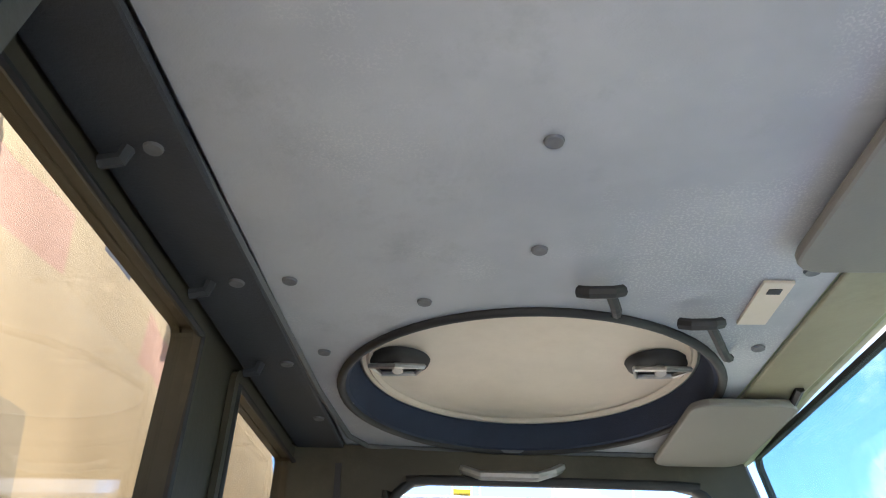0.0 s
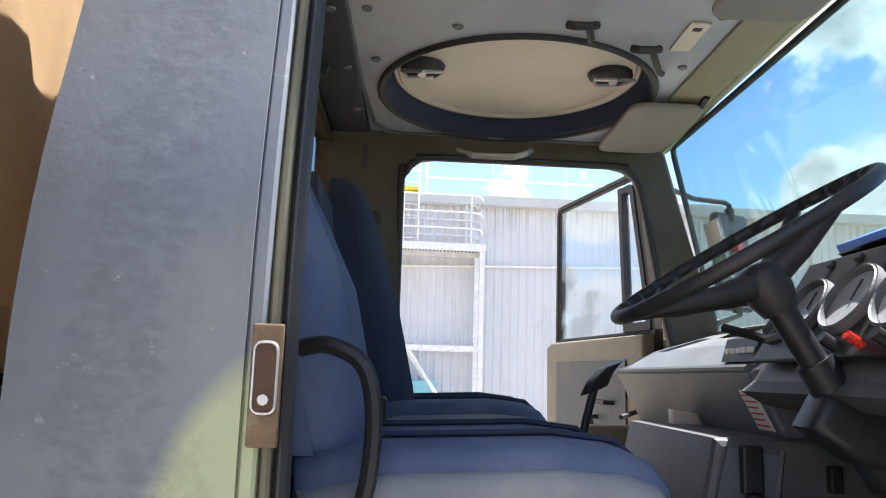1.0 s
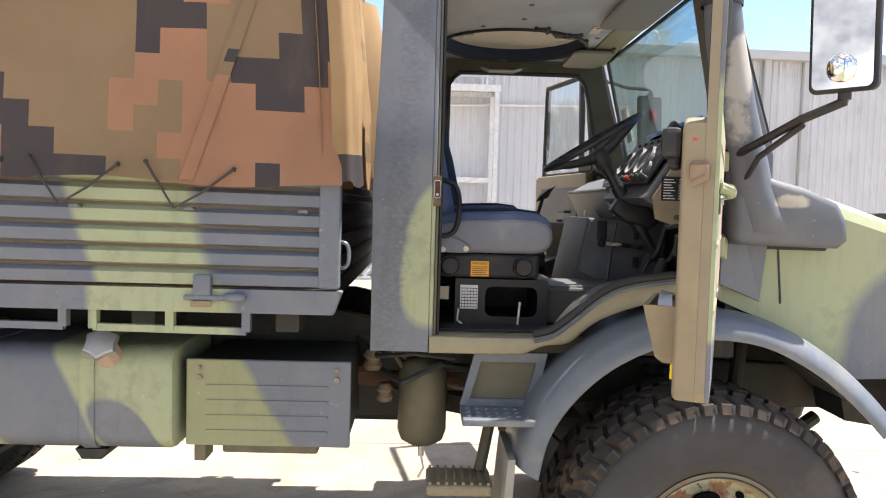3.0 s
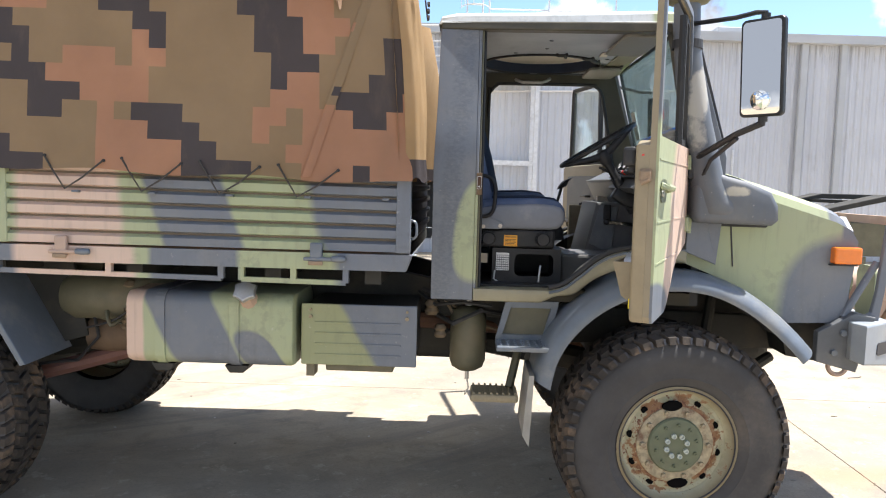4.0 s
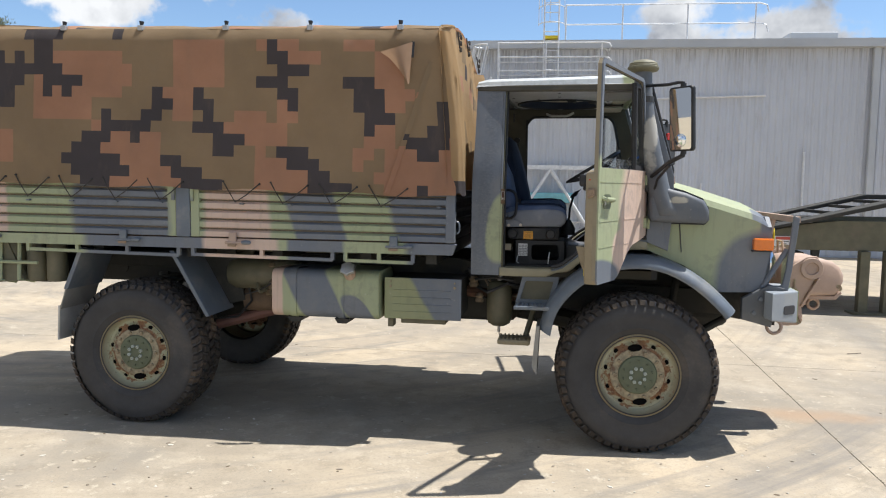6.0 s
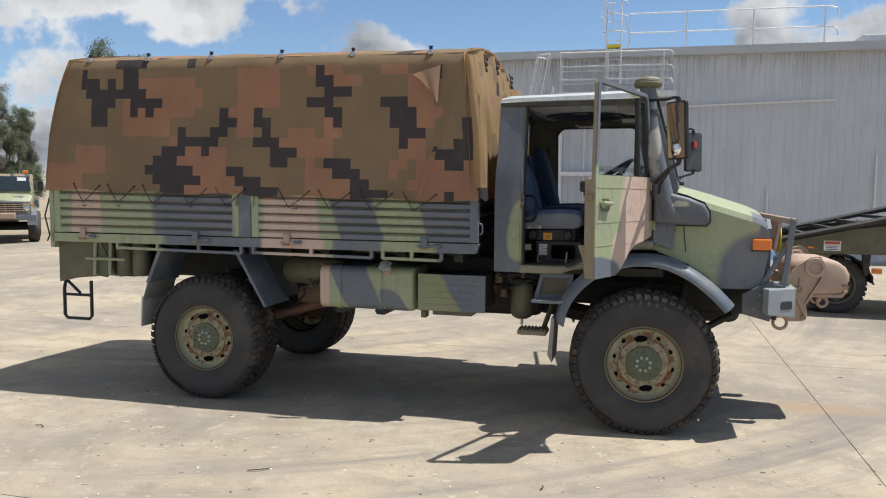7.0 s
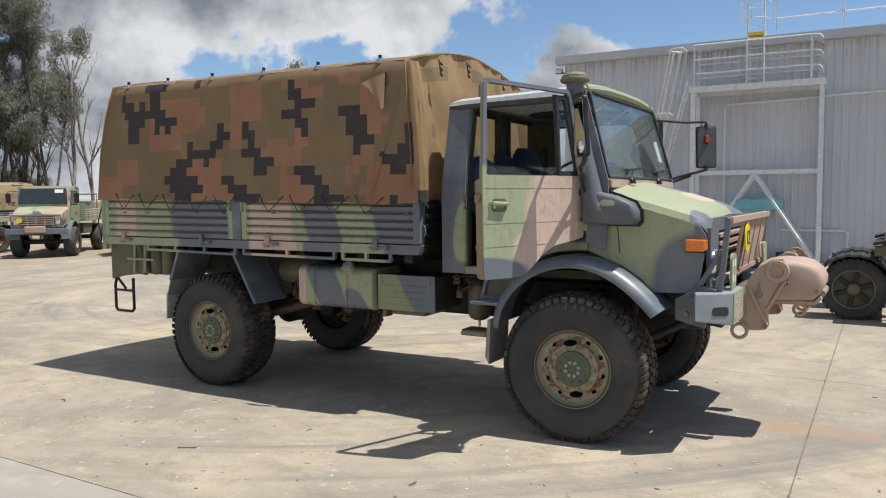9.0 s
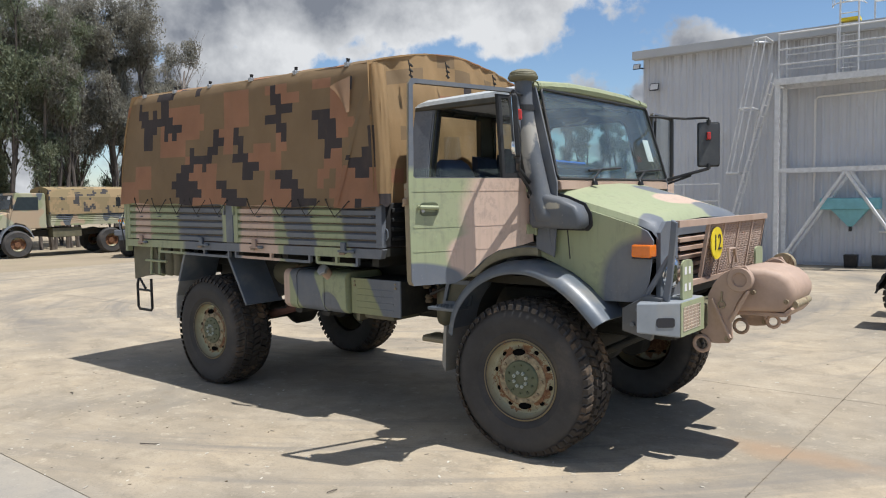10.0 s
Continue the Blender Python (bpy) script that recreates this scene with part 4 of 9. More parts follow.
sg = part("sign", box(2.66, 2.9, 5.672, 5.684, 1.0, 1.155), white_plate, tr, "white warning plate with red band")
part("band", box(2.675, 2.885, 5.667, 5.671, 1.1, 1.145), red_label, sg)
for i in range(3):
    part("text_bar", box(2.69, 2.865 - 0.03 * (i % 2), 5.668, 5.671, 1.015 + i * 0.026, 1.025 + i * 0.026), dark_print, sg)
for x in (2.2, 2.43):
    part("reflector", box(x, x + 0.09, 5.67, 5.688, 1.03, 1.06), amber_lens, tr)

# ---- parked trucks across the yard ----


def far_camo_mat():
    k = Mat("parked_truck_paint")
    p = k.coords(True)
    col = k.mix(k.step(k.noise(p, 0.8, 2, 0.4), 0.5, 0.53), (0.27, 0.285, 0.165), (0.36, 0.35, 0.24))
    col = k.mix(k.step(k.noise(p, 1.1, 2, 0.4), 0.57, 0.59), col, (0.4, 0.3, 0.2))
    col = k.mix(k.step(k.noise(p, 1.3, 2, 0.45), 0.43, 0.41), col, (0.1, 0.115, 0.13))
    col = k.mix(k.math("MULTIPLY", k.step(k.noise(p, 4, 5), 0.5, 0.7), 0.3), col, DUST)
    return k.finish(col, 0.55, 0, 0.4)


far_camo = far_camo_mat()


def far_tarp_mat():
    k = Mat("parked_truck_canvas")
    p = k.coords()
    sn = k.node("ShaderNodeVectorMath", operation="SNAP")
    sn.inputs[1].default_value = (0.085, 0.085, 0.085)
    k.link(p, sn.inputs[0])
    col = k.mix(k.step(k.noise(sn.outputs[0], 1.5, 2), 0.5, 0.52), (0.33, 0.235, 0.13), (0.26, 0.2, 0.11))
    col = k.mix(k.step(k.noise(sn.outputs[0], 2.3, 2), 0.59, 0.6), col, (0.07, 0.065, 0.065))
    return k.finish(col, 0.85, 0, 0.2)


far_tarp = far_tarp_mat()


def parked_truck(x, y, yaw, tarp, label, beacon=False):
    """A military truck of the same kind; its front axle's middle stands at x, y."""
    m = pose(x, y, earth_z(x), 0, 0, yaw)
    t = thing("parked_truck", (x, y, earth_z(x)), label, "truck", "parked trucks across the yard")

    def put(name, bm, material, parent=None, lab="", smooth=None):
        bmesh.ops.transform(bm, matrix=m, verts=bm.verts)
        return part(name, bm, material, parent or t, lab, smooth)

    put("bonnet", loft([[(px, -w, b), (px, -w, c), (px, -w * 0.9, c + 0.04), (px, 0, c + 0.08), (px, w * 0.9, c + 0.04), (px, w, c), (px, w, b)] for px, w, b, c in ((0.1, 0.92, 1.3, 1.88), (0.5, 0.9, 1.25, 1.78), (0.86, 0.85, 1.15, 1.66), (0.93, 0.82, 1.15, 1.58))]), far_camo)
    cb = put("cab", prism([(-1.2, 1.2), (-1.2, 2.6), (-1.15, 2.68), (-0.05, 2.7), (0.2, 1.93), (0.2, 1.3), (0.0, 1.45), (-0.35, 1.35), (-0.6, 1.0), (-0.6, 1.2)], -0.93, 0.93, bevel=0.03), far_camo)
    put("windscreen", loft([[(0.03, -0.8, 2.6), (0.03, 0.8, 2.6), (0.205, 0.87, 2.02), (0.205, -0.87, 2.02)], [(0.045, -0.8, 2.605), (0.045, 0.8, 2.605), (0.22, 0.87, 2.025), (0.22, -0.87, 2.025)]]), side_glass_dark, cb, "dark reflecting windscreen")
    for s in (-1, 1):
        put("side_window", prism([(-0.9, 1.98), (-0.9, 2.52), (-0.1, 2.52), (0.08, 1.98)], s * 0.932, s * 0.94), side_glass_dark, cb)
        put("mirror", box(0.18, 0.22, s * 1.2 - 0.09, s * 1.2 + 0.09, 2.05, 2.42, 0.01), black_plastic)
        put("mirror_arm", tube([(0.1, s * 0.93, 2.5), (0.2, s * 1.2, 2.5), (0.2, s * 1.2, 2.0), (0.1, s * 0.93, 1.95)], 0.015, 6), black_plastic)
        pts = [(0.68 * math.cos(radians(a)), 0.58 + 0.82 * math.sin(radians(a))) for a in range(8, 173, 14)]
        put("front_fender", loft([[(a, s * 0.72, c) for a, c in pts], [(a, s * 1.05, c) for a, c in pts], [(a * 0.95, s * 1.06, c - 0.06) for a, c in pts]], closed=False), grey_paint)
        put("headlight", lathe([(0.0, 0.05), (0.09, 0.04), (0.11, 0.0)], (0.97, s * 0.72, 1.35), "x", 16), chrome)
        put("indicator", box(0.9, 0.97, s * 0.9 - 0.05, s * 0.9 + 0.05, 1.44, 1.53, 0.01), amber_lens)
    gr = put("grille", box(0.931, 0.96, -0.6, 0.6, 1.22, 1.56), black_plastic)
    for i in range(4):
        put("slat", box(0.961, 0.985, -0.58, 0.58, 1.25 + i * 0.08, 1.29 + i * 0.08), tan_paint, gr)
    put("bumper", box(0.95, 1.15, -1.05, 1.05, 0.9, 1.12, 0.02), grey_paint)
    put("winch", box(1.151, 1.3, -0.35, 0.35, 0.95, 1.2, 0.04), tan_paint)
    bb = put("bull_bar", tube([(1.06, -0.85, 1.15), (1.1, -0.85, 1.6), (1.1, 0.85, 1.6), (1.06, 0.85, 1.15)], 0.03, 6), grey_paint)
    for i in range(5):
        put("bar", rod((1.07, -0.6 + i * 0.3, 1.13), (1.1, -0.6 + i * 0.3, 1.6), 0.012, seg=6), tan_paint, bb)
    put("number_disc", rod((1.12, -0.55, 1.42), (1.135, -0.55, 1.42), 0.1, seg=20), yellow_plate, bb)
    for wx in (0.0, -3.85):
        for s in (-1, 1):
            w = put("wheel", lathe([(0.3, -0.19), (0.5, -0.2), (0.56, -0.14), (0.575, 0), (0.56, 0.14), (0.5, 0.2), (0.3, 0.19)], (wx, s * 0.93, 0.57), "y", 28), tyre_rubber, smooth=40)
            put("rim", lathe([(0.3, s * 0.15), (0.28, s * 0.17), (0.24, s * 0.08), (0.13, s * 0.07), (0.12, s * 0.12), (0, s * 0.12)], (wx, s * 0.93, 0.57), "y", 20), rim_paint, w, smooth=40)
    put("chassis", box(-5.3, 0.95, -0.42, 0.42, 0.85, 1.1), chassis_paint)
    put("tool_box", box(-2.6, -1.4, -1.0, 1.0, 0.8, 1.2, 0.02), olive_paint)
    put("axle", rod((-3.85, -0.9, 0.57), (-3.85, 0.9, 0.57), 0.09), chassis_paint)
    put("front_axle", rod((0, -0.9, 0.57), (0, 0.9, 0.57), 0.09), chassis_paint)
    put("tray", box(-5.45, -1.3, -1.1, 1.1, 1.3, 1.46), far_camo)
    for s in (-1, 1):
        bm = B()
        for i in range(4):
            add_box(bm, -5.43, -1.32, s * 1.07 - 0.02, s * 1.07 + 0.025, 1.465 + i * 0.085, 1.53 + i * 0.085, 0.012, 1)
        put("side_gate", bm, far_camo)
    put("headboard", box(-1.36, -1.3, -1.04, 1.04, 1.462, 1.85), far_camo)
    put("cab_sticker", loft([[(0.062, 0.4, 2.56), (0.062, 0.7, 2.56), (0.1, 0.7, 2.43), (0.1, 0.4, 2.43)], [(0.066, 0.4, 2.562), (0.066, 0.7, 2.562), (0.104, 0.7, 2.432), (0.104, 0.4, 2.432)]]), white_plate, cb, "white paper sticker")
    if beacon:
        bx = put("beacon", box(-0.35, -0.2, 0.6, 0.78, 2.71, 2.86, 0.03), amber_lens, lab="amber roof beacon")
        put("beacon_bar", box(-0.32, -0.23, -0.8, 0.8, 2.69, 2.708), tan_paint, bx)
        for s in (-1, 1):
            w = put("wheel", lathe([(0.3, -0.19), (0.5, -0.2), (0.56, -0.14), (0.575, 0), (0.56, 0.14), (0.5, 0.2), (0.3, 0.19)], (-2.55, s * 0.93, 0.57), "y", 28), tyre_rubber, smooth=40)
            put("rim", lathe([(0.3, s * 0.15), (0.28, s * 0.17), (0.24, s * 0.08), (0.13, s * 0.07), (0.12, s * 0.12), (0, s * 0.12)], (-2.55, s * 0.93, 0.57), "y", 20), rim_paint, w, smooth=40)
    if tarp:
        prof = [(-1.13, 1.78), (-1.11, 2.5), (-1.02, 2.84), (-0.4, 2.95), (0, 2.97), (0.4, 2.95), (1.02, 2.84), (1.11, 2.5), (1.13, 1.78)]
        put("canvas_cover", loft([[(px, a, b) for a, b in prof] for px in (-5.5, -4.4, -3.3, -2.3, -1.28)]), far_tarp, lab="camouflage canvas cover")
    else:
        for i in range(3):
            put("jerry_can", box(-2.2 - 0.5 * i, -1.85 - 0.5 * i, -0.9, -0.4, 1.462, 1.95, 0.04), far_camo)
        put("equipment_box", box(-5.2, -3.8, -0.9, 0.9, 1.462, 2.1, 0.05), far_camo)
        put("rack", tube([(-3.6, -1.0, 1.46), (-3.6, -1.0, 2.4), (-3.6, 1.0, 2.4), (-3.6, 1.0, 1.46)], 0.03, 6), olive_paint)


side_glass_dark = surface("dark_window_glass", (0.035, 0.045, 0.05), 0.12, vary=0.15, spec=0.25)
parked_truck(-31.1, 7.1, -93.0, True, "camouflage military truck with tan canvas cover parked side-on")
parked_truck(-25.7, 10.5, -48, False, "green and tan military truck with yellow disc, facing the yard")
parked_truck(-22.5, 12.5, -47, False, "pale green military truck with yellow disc, facing the yard")
parked_truck(-24.4, 16.9, -47, False, "pale green six-wheeled truck with an amber roof beacon", True)

# ---- trees ----


def gum_tree(name, height, leaves, seed, label, bare=False, crown_from=0.42, mat=None, clump=0.3, stems=3, spread=1.0):
    """A gum tree: slender forking stems, rising limbs, and hanging leaves gathered in ragged clumps at the twig ends. Stands at the world's origin."""
    r = random.Random(seed)
    t = thing(name, (0, 0, 0), label, "tree", "trees behind the yard")
    bm = B()
    tips = []

    def limb(p, d, length, rad, depth):
        pts, rs = [p.copy()], [rad]
        n = 7 if depth == 0 else 4
        for i in range(n):
            d = (d + Vector((r.uniform(-0.13, 0.13), r.uniform(-0.13, 0.13), r.uniform(0.0, 0.14)))).normalized()
            p = p + d * length / n
            pts.append(p.copy())
            rs.append(max(0.007, rad * (1 - 0.62 * (i + 1) / n)))
        if p.z > height * crown_from and depth > 0:
            tips.append(p.copy())
            if depth > 1:
                tips.append(pts[-2].copy())
        add_tube(bm, pts, rs, 6 if depth < 2 else 4)
        if depth < 3:
            for i in range((9 if bare else 8) if depth == 0 else r.randint(2, 4)):
                k = r.randint(2 if depth == 0 else 1, n)
                az = r.uniform(0, 2 * math.pi)
                out = Vector((math.cos(az), math.sin(az), r.uniform(0.7, 1.9))).normalized()
                limb(pts[k], (out * 0.75 + d * 0.5).normalized(), length * r.uniform(0.24, 0.36) * (0.66 if depth == 0 else 1.0) * spread, rs[k] * 0.66, depth + 1)

    for i in range(1 if bare else stems):
        a = 2 * math.pi * (i + r.random()) / stems
        lean = Vector((math.cos(a) * r.uniform(0.02, 0.14), math.sin(a) * r.uniform(0.02, 0.14), 1)).normalized()
        limb(Vector((r.uniform(-0.35, 0.35), r.uniform(-0.35, 0.35), -0.2)), lean, height * r.uniform(0.78, 0.92), height * r.uniform(0.008, 0.0125), 0)
    part("trunk", bm, dead_bark if bare else bark, t)
    if bare:
        return t
    verts, faces = [], []
    each = max(12, leaves // len(tips))
    for p in tips:
        size = clump * r.uniform(0.6, 1.35)
        sway = Vector((r.gauss(0, 0.12), r.gauss(0, 0.12), r.gauss(-0.05, 0.1)))
        for i in range(int(each * r.uniform(0.5, 1.5))):
            q = Vector((r.gauss(0, 1), r.gauss(0, 1), r.gauss(0, 1))).normalized() * r.random() ** 0.45
            c = p + sway + Vector((q.x, q.y, q.z * 0.8 - 0.25)) * size * 1.7
            s = r.uniform(0.028, 0.06)
            a = Vector((r.uniform(-0.7, 0.7), r.uniform(-0.7, 0.7), r.uniform(-1.4, 0.1))).normalized() * s * 1.9
            b = a.orthogonal().normalized() * s * 0.5
            b.rotate(Matrix.Rotation(r.uniform(0, 6.3), 3, a))
            k = len(verts)
            verts += [c - a, c + b, c + a, c - b]
            faces.append((k, k + 1, k + 2, k + 3))
    me = bpy.data.meshes.new("crown")
    me.from_pydata(verts, [], faces)
    me.materials.append(mat or leaf_grey)
    ob = new("crown", me)
    ob.parent = t
    ob.matrix_parent_inverse = ORIGIN[t].inverted()
    return t


gum = gum_tree("gum_tree", 11.0, 36000, 3, "tall grey-brown gum tree with thin forked trunks", crown_from=0.48, spread=1.3)
gum_b = gum_tree("gum_tree", 11.0, 36000, 8, "tall grey-brown gum tree with thin forked trunks", crown_from=0.5, spread=1.25)
gum_g = gum_tree("gum_tree", 11.0, 30000, 15, "tall green gum tree with low hanging branches", crown_from=0.25, mat=leaf_green, spread=1.15)
scrub = gum_tree("scrub_tree", 5.0, 13000, 12, "bushy grey-green scrub tree", crown_from=0.1, mat=leaf_green, clump=0.26, stems=5, spread=1.5)
dead = gum_tree("dead_tree", 11.0, 0, 21, "bare dead tree with thin grey branches", bare=True, spread=1.25)
first = {}
spots = [(gum_g, -33.5, 5.4, 1.16), (gum_g, -34.0, 8.3, 1.14), (gum_b, -35.0, 6.8, 1.2), (gum_g, -33.6, 10.4, 0.98), (gum, -34.2, 11.7, 0.98), (gum_b, -34.0, 14.0, 1.03), (gum, -33.4, 16.2, 1.0), (gum, -36.5, 13.3, 0.95), (gum_b, -37.5, 10.2, 1.1), (gum_b, -36.5, 16.6, 0.92),
         (gum_b, -36.0, 2.5, 1.0), (gum_g, -36.0, -3.0, 1.0),
         (scrub, -36.0, 8.6, 0.9), (scrub, -37.0, 12.5, 0.85), (scrub, -36.2, 15.2, 0.7), (scrub, -40.0, 10.0, 1.1), (scrub, -41.0, 14.2, 0.95), (scrub, -41.0, 18.6, 0.75), (scrub, -44.0, 21.5, 0.7), (scrub, -35.6, 16.6, 0.5),
         (gum, -50.0, 34.5, 0.76), (gum_b, -51.0, 37.5, 0.78), (gum_g, -50.0, 40.0, 0.8), (gum, -51.5, 42.5, 0.76), (gum_b, -50.0, 45.5, 0.72), (gum_g, -48.0, 36.6, 0.74), (gum_g, -48.0, 42.0, 0.74), (gum, -47.0, 38.6, 0.76), (scrub, -49.0, 36.5, 0.8), (scrub, -49.0, 41.5, 0.8), (scrub, -49.0, 45.0, 0.8),
         (gum_g, -34.0, 37.8, 1.0), (gum, -31.0, 41.0, 0.85), (gum_g, -22.0, 48.4, 0.76), (gum_g, -23.9, 47.5, 0.8), (gum, -25.8, 46.5, 0.76), (scrub, -24.5, 46.0, 0.8),
         (dead, -33.4, 17.9, 1.02), (dead, -33.8, 19.0, 0.96)]
for i, (src, x, y, s) in enumerate(spots):
    m = pose(x - 1.5, y, earth_z(x) + 0.05, 0, 0, 77 * i)
    if src not in first:
        first[src] = True
        src.matrix_basis = m @ Matrix.Scale(s, 4)
    else:
        c = copy_thing(src, m)
        c.scale = (s, s, s)

# ---- the truck ----
truck = thing("military_truck", (-2.2, YC, 0), "camouflage military cargo truck, canvas cover, both doors open", "truck")
HINGE, SWING = Vector((0.04, -0.93, 0)), {-1: 67.6, 1: 80.0}


def both(name, make, material, parent=None, label="", smooth=None):
    """The part on the truck's near side and its mirror image on the other."""
    a = part(name, make(), material, parent or truck, label, smooth)
    b = part(name, flip(make()), material, parent or truck, label, smooth)
    return a, b


# chassis and running gear
both("chassis_rail", lambda: prism([(-5.35, 1.12), (-5.35, 1.28), (-1.4, 1.28), (-0.6, 1.12), (1.05, 1.08), (1.05, 0.9), (-0.6, 0.9), (-1.4, 1.06), (-2.4, 1.06), (-3.2, 1.12)], -0.42, -0.36, bevel=0.008), chassis_paint)
for x in (-5.2, -4.4, -3.2, -2.0, -0.9, 0.75):
    part("cross_tube", rod((x, -0.36, 1.1), (x, 0.46, 1.1), 0.05), chassis_paint, truck)
for x in (0.0, -3.85):
    part("axle_tube", lathe([(0.0, -0.78), (0.13, -0.78), (0.13, -0.6), (0.1, -0.5), (0.1, -0.12), (0.2, 0.0), (0.2, 0.16), (0.1, 0.28), (0.1, 0.6), (0.13, 0.7), (0.13, 0.78), (0.0, 0.78)], (x, YC, 0.67 + yard(x)), "y", 20), chassis_paint, truck, smooth=40)
    both("portal_case", lambda: prism(rounded(x - 0.13, x + 0.13, 0.4, 0.86, 0.12), -0.78, -0.62, bevel=0.015), chassis_paint)
    both("coil_spring", lambda: tube([(x + 0.09 * math.cos(a * 0.7), -0.52 + 0.09 * math.sin(a * 0.7), 0.74 + a * 0.0058) for a in range(0, 62)], 0.016, 6), chassis_paint)
    both("shock_absorber", lambda: add_rod(rod((x + 0.22, -0.58, 0.62), (x + 0.3, -0.5, 0.95), 0.04), (x + 0.3, -0.5, 0.95), (x + 0.34, -0.46, 1.2), 0.03), chassis_paint)
part("torque_tube", add_rod(rod((-0.2, YC, 0.68), (-1.6, YC, 0.92), 0.08), (-2.2, YC, 0.92), (-3.7, YC, 0.68), 0.08), chassis_paint, truck)
part("gearbox", box(-2.2, -0.9, YC - 0.25, YC + 0.25, 0.72, 1.12, 0.08, 3), chassis_paint, truck)
part("engine_sump", box(-0.3, 0.8, YC - 0.25, YC + 0.25, 0.75, 1.3, 0.08, 3), chassis_paint, truck)
part("radius_arm", rod((-3.6, -0.62, 0.62), (-2.5, -0.5, 0.92), 0.045), surface("red_brown_primer", (0.13, 0.06, 0.045), 0.7, vary=0.3), truck, "red-brown painted axle arm")
part("radius_arm", rod((-3.6, 0.72, 0.62), (-2.5, 0.6, 0.92), 0.045), chassis_paint, truck)
both("track_rod", lambda: rod((0.2, -0.6, 0.6), (0.7, -0.42, 0.86), 0.03), chassis_paint)
both("air_reservoir", lambda: lathe([(0.0, -0.32), (0.1, -0.3), (0.13, -0.24), (0.13, 0.24), (0.1, 0.3), (0.0, 0.32)], (-2.95, -0.62, 1.12), "x", 20), olive_paint, smooth=40)
both("brake_chamber", lambda: lathe([(0.0, -0.12), (0.1, -0.12), (0.11, 0.0), (0.1, 0.12), (0.03, 0.13), (0.03, 0.22), (0.0, 0.22)], (-3.02, -0.55, 0.9), "x", 18), surface("rusty_brake_chamber", (0.13, 0.085, 0.05), 0.75, vary=0.35), smooth=40)
part("brake_hose", tube([(-3.0, -0.58, 1.2), (-3.1, -0.66, 1.1), (-3.05, -0.68, 0.9), (-3.2, -0.62, 0.75), (-3.55, -0.6, 0.7)], 0.01, 6), black_rubber, truck)
part("exhaust_pipe", tube([(-0.6, -0.3, 0.95), (-1.1, -0.45, 1.0), (-1.3, -0.5, 1.02)], 0.045, 10), surface("rust", (0.12, 0.06, 0.035), 0.85, vary=0.4), truck)

# air lines, valves and brackets behind the tanks
# dark block added between the rails to stand in for shade underneath
part("dark_fill", box(-4.75, -3.35, -0.35, 0.45, 0.98, 1.3, 0.03), chassis_paint, truck)
part("subframe", box(-5.4, -1.45, -0.48, -0.43, 1.285, 1.365, 0.006), olive_paint, truck, "olive subframe rail")
part("bracket_plate", prism([(-3.1, 1.3), (-3.45, 1.3), (-3.4, 0.95), (-3.25, 0.9)], -0.5, -0.48), olive_paint, truck)
valve_brown = surface("dusty_valve_metal", (0.17, 0.125, 0.075), 0.75, vary=0.4, scale=14)
for x, y, z, r in ((-2.86, -0.7, 1.18, 0.04), (-2.84, -0.72, 1.05, 0.045), (-2.9, -0.66, 0.98, 0.035), (-3.2, -0.58, 1.16, 0.05), (-1.22, -0.66, 1.12, 0.04), (-1.17, -0.7, 1.0, 0.035)):
    part("valve", lathe([(0.0, -r), (r * 0.8, -r), (r, -r * 0.5), (r * 0.7, 0.0), (r, r * 0.4), (r * 0.6, r), (0.0, r)], (x, y, z), "z", 14), valve_brown, truck, "dusty brass air valve", smooth=40)
rl = random.Random(31)
for i in range(14):
    x0, x1 = rl.uniform(-3.3, -2.8), rl.uniform(-2.95, -2.7)
    if i > 8:
        x0, x1 = rl.uniform(-1.28, -1.15), rl.uniform(-1.1, -0.8)
    y = rl.uniform(-0.74, -0.5)
    z0, z1 = rl.uniform(0.95, 1.26), rl.uniform(0.92, 1.22)
    part("air_line", tube(flow([(x0, y, z0), ((x0 + x1) / 2, y - 0.04, (z0 + z1) / 2 - rl.uniform(0.02, 0.1)), (x1, y + 0.02, z1)], 4), rl.choice((0.006, 0.009, 0.012)), 6), rl.choice((black_rubber, valve_brown, olive_paint)), truck)

# wheels


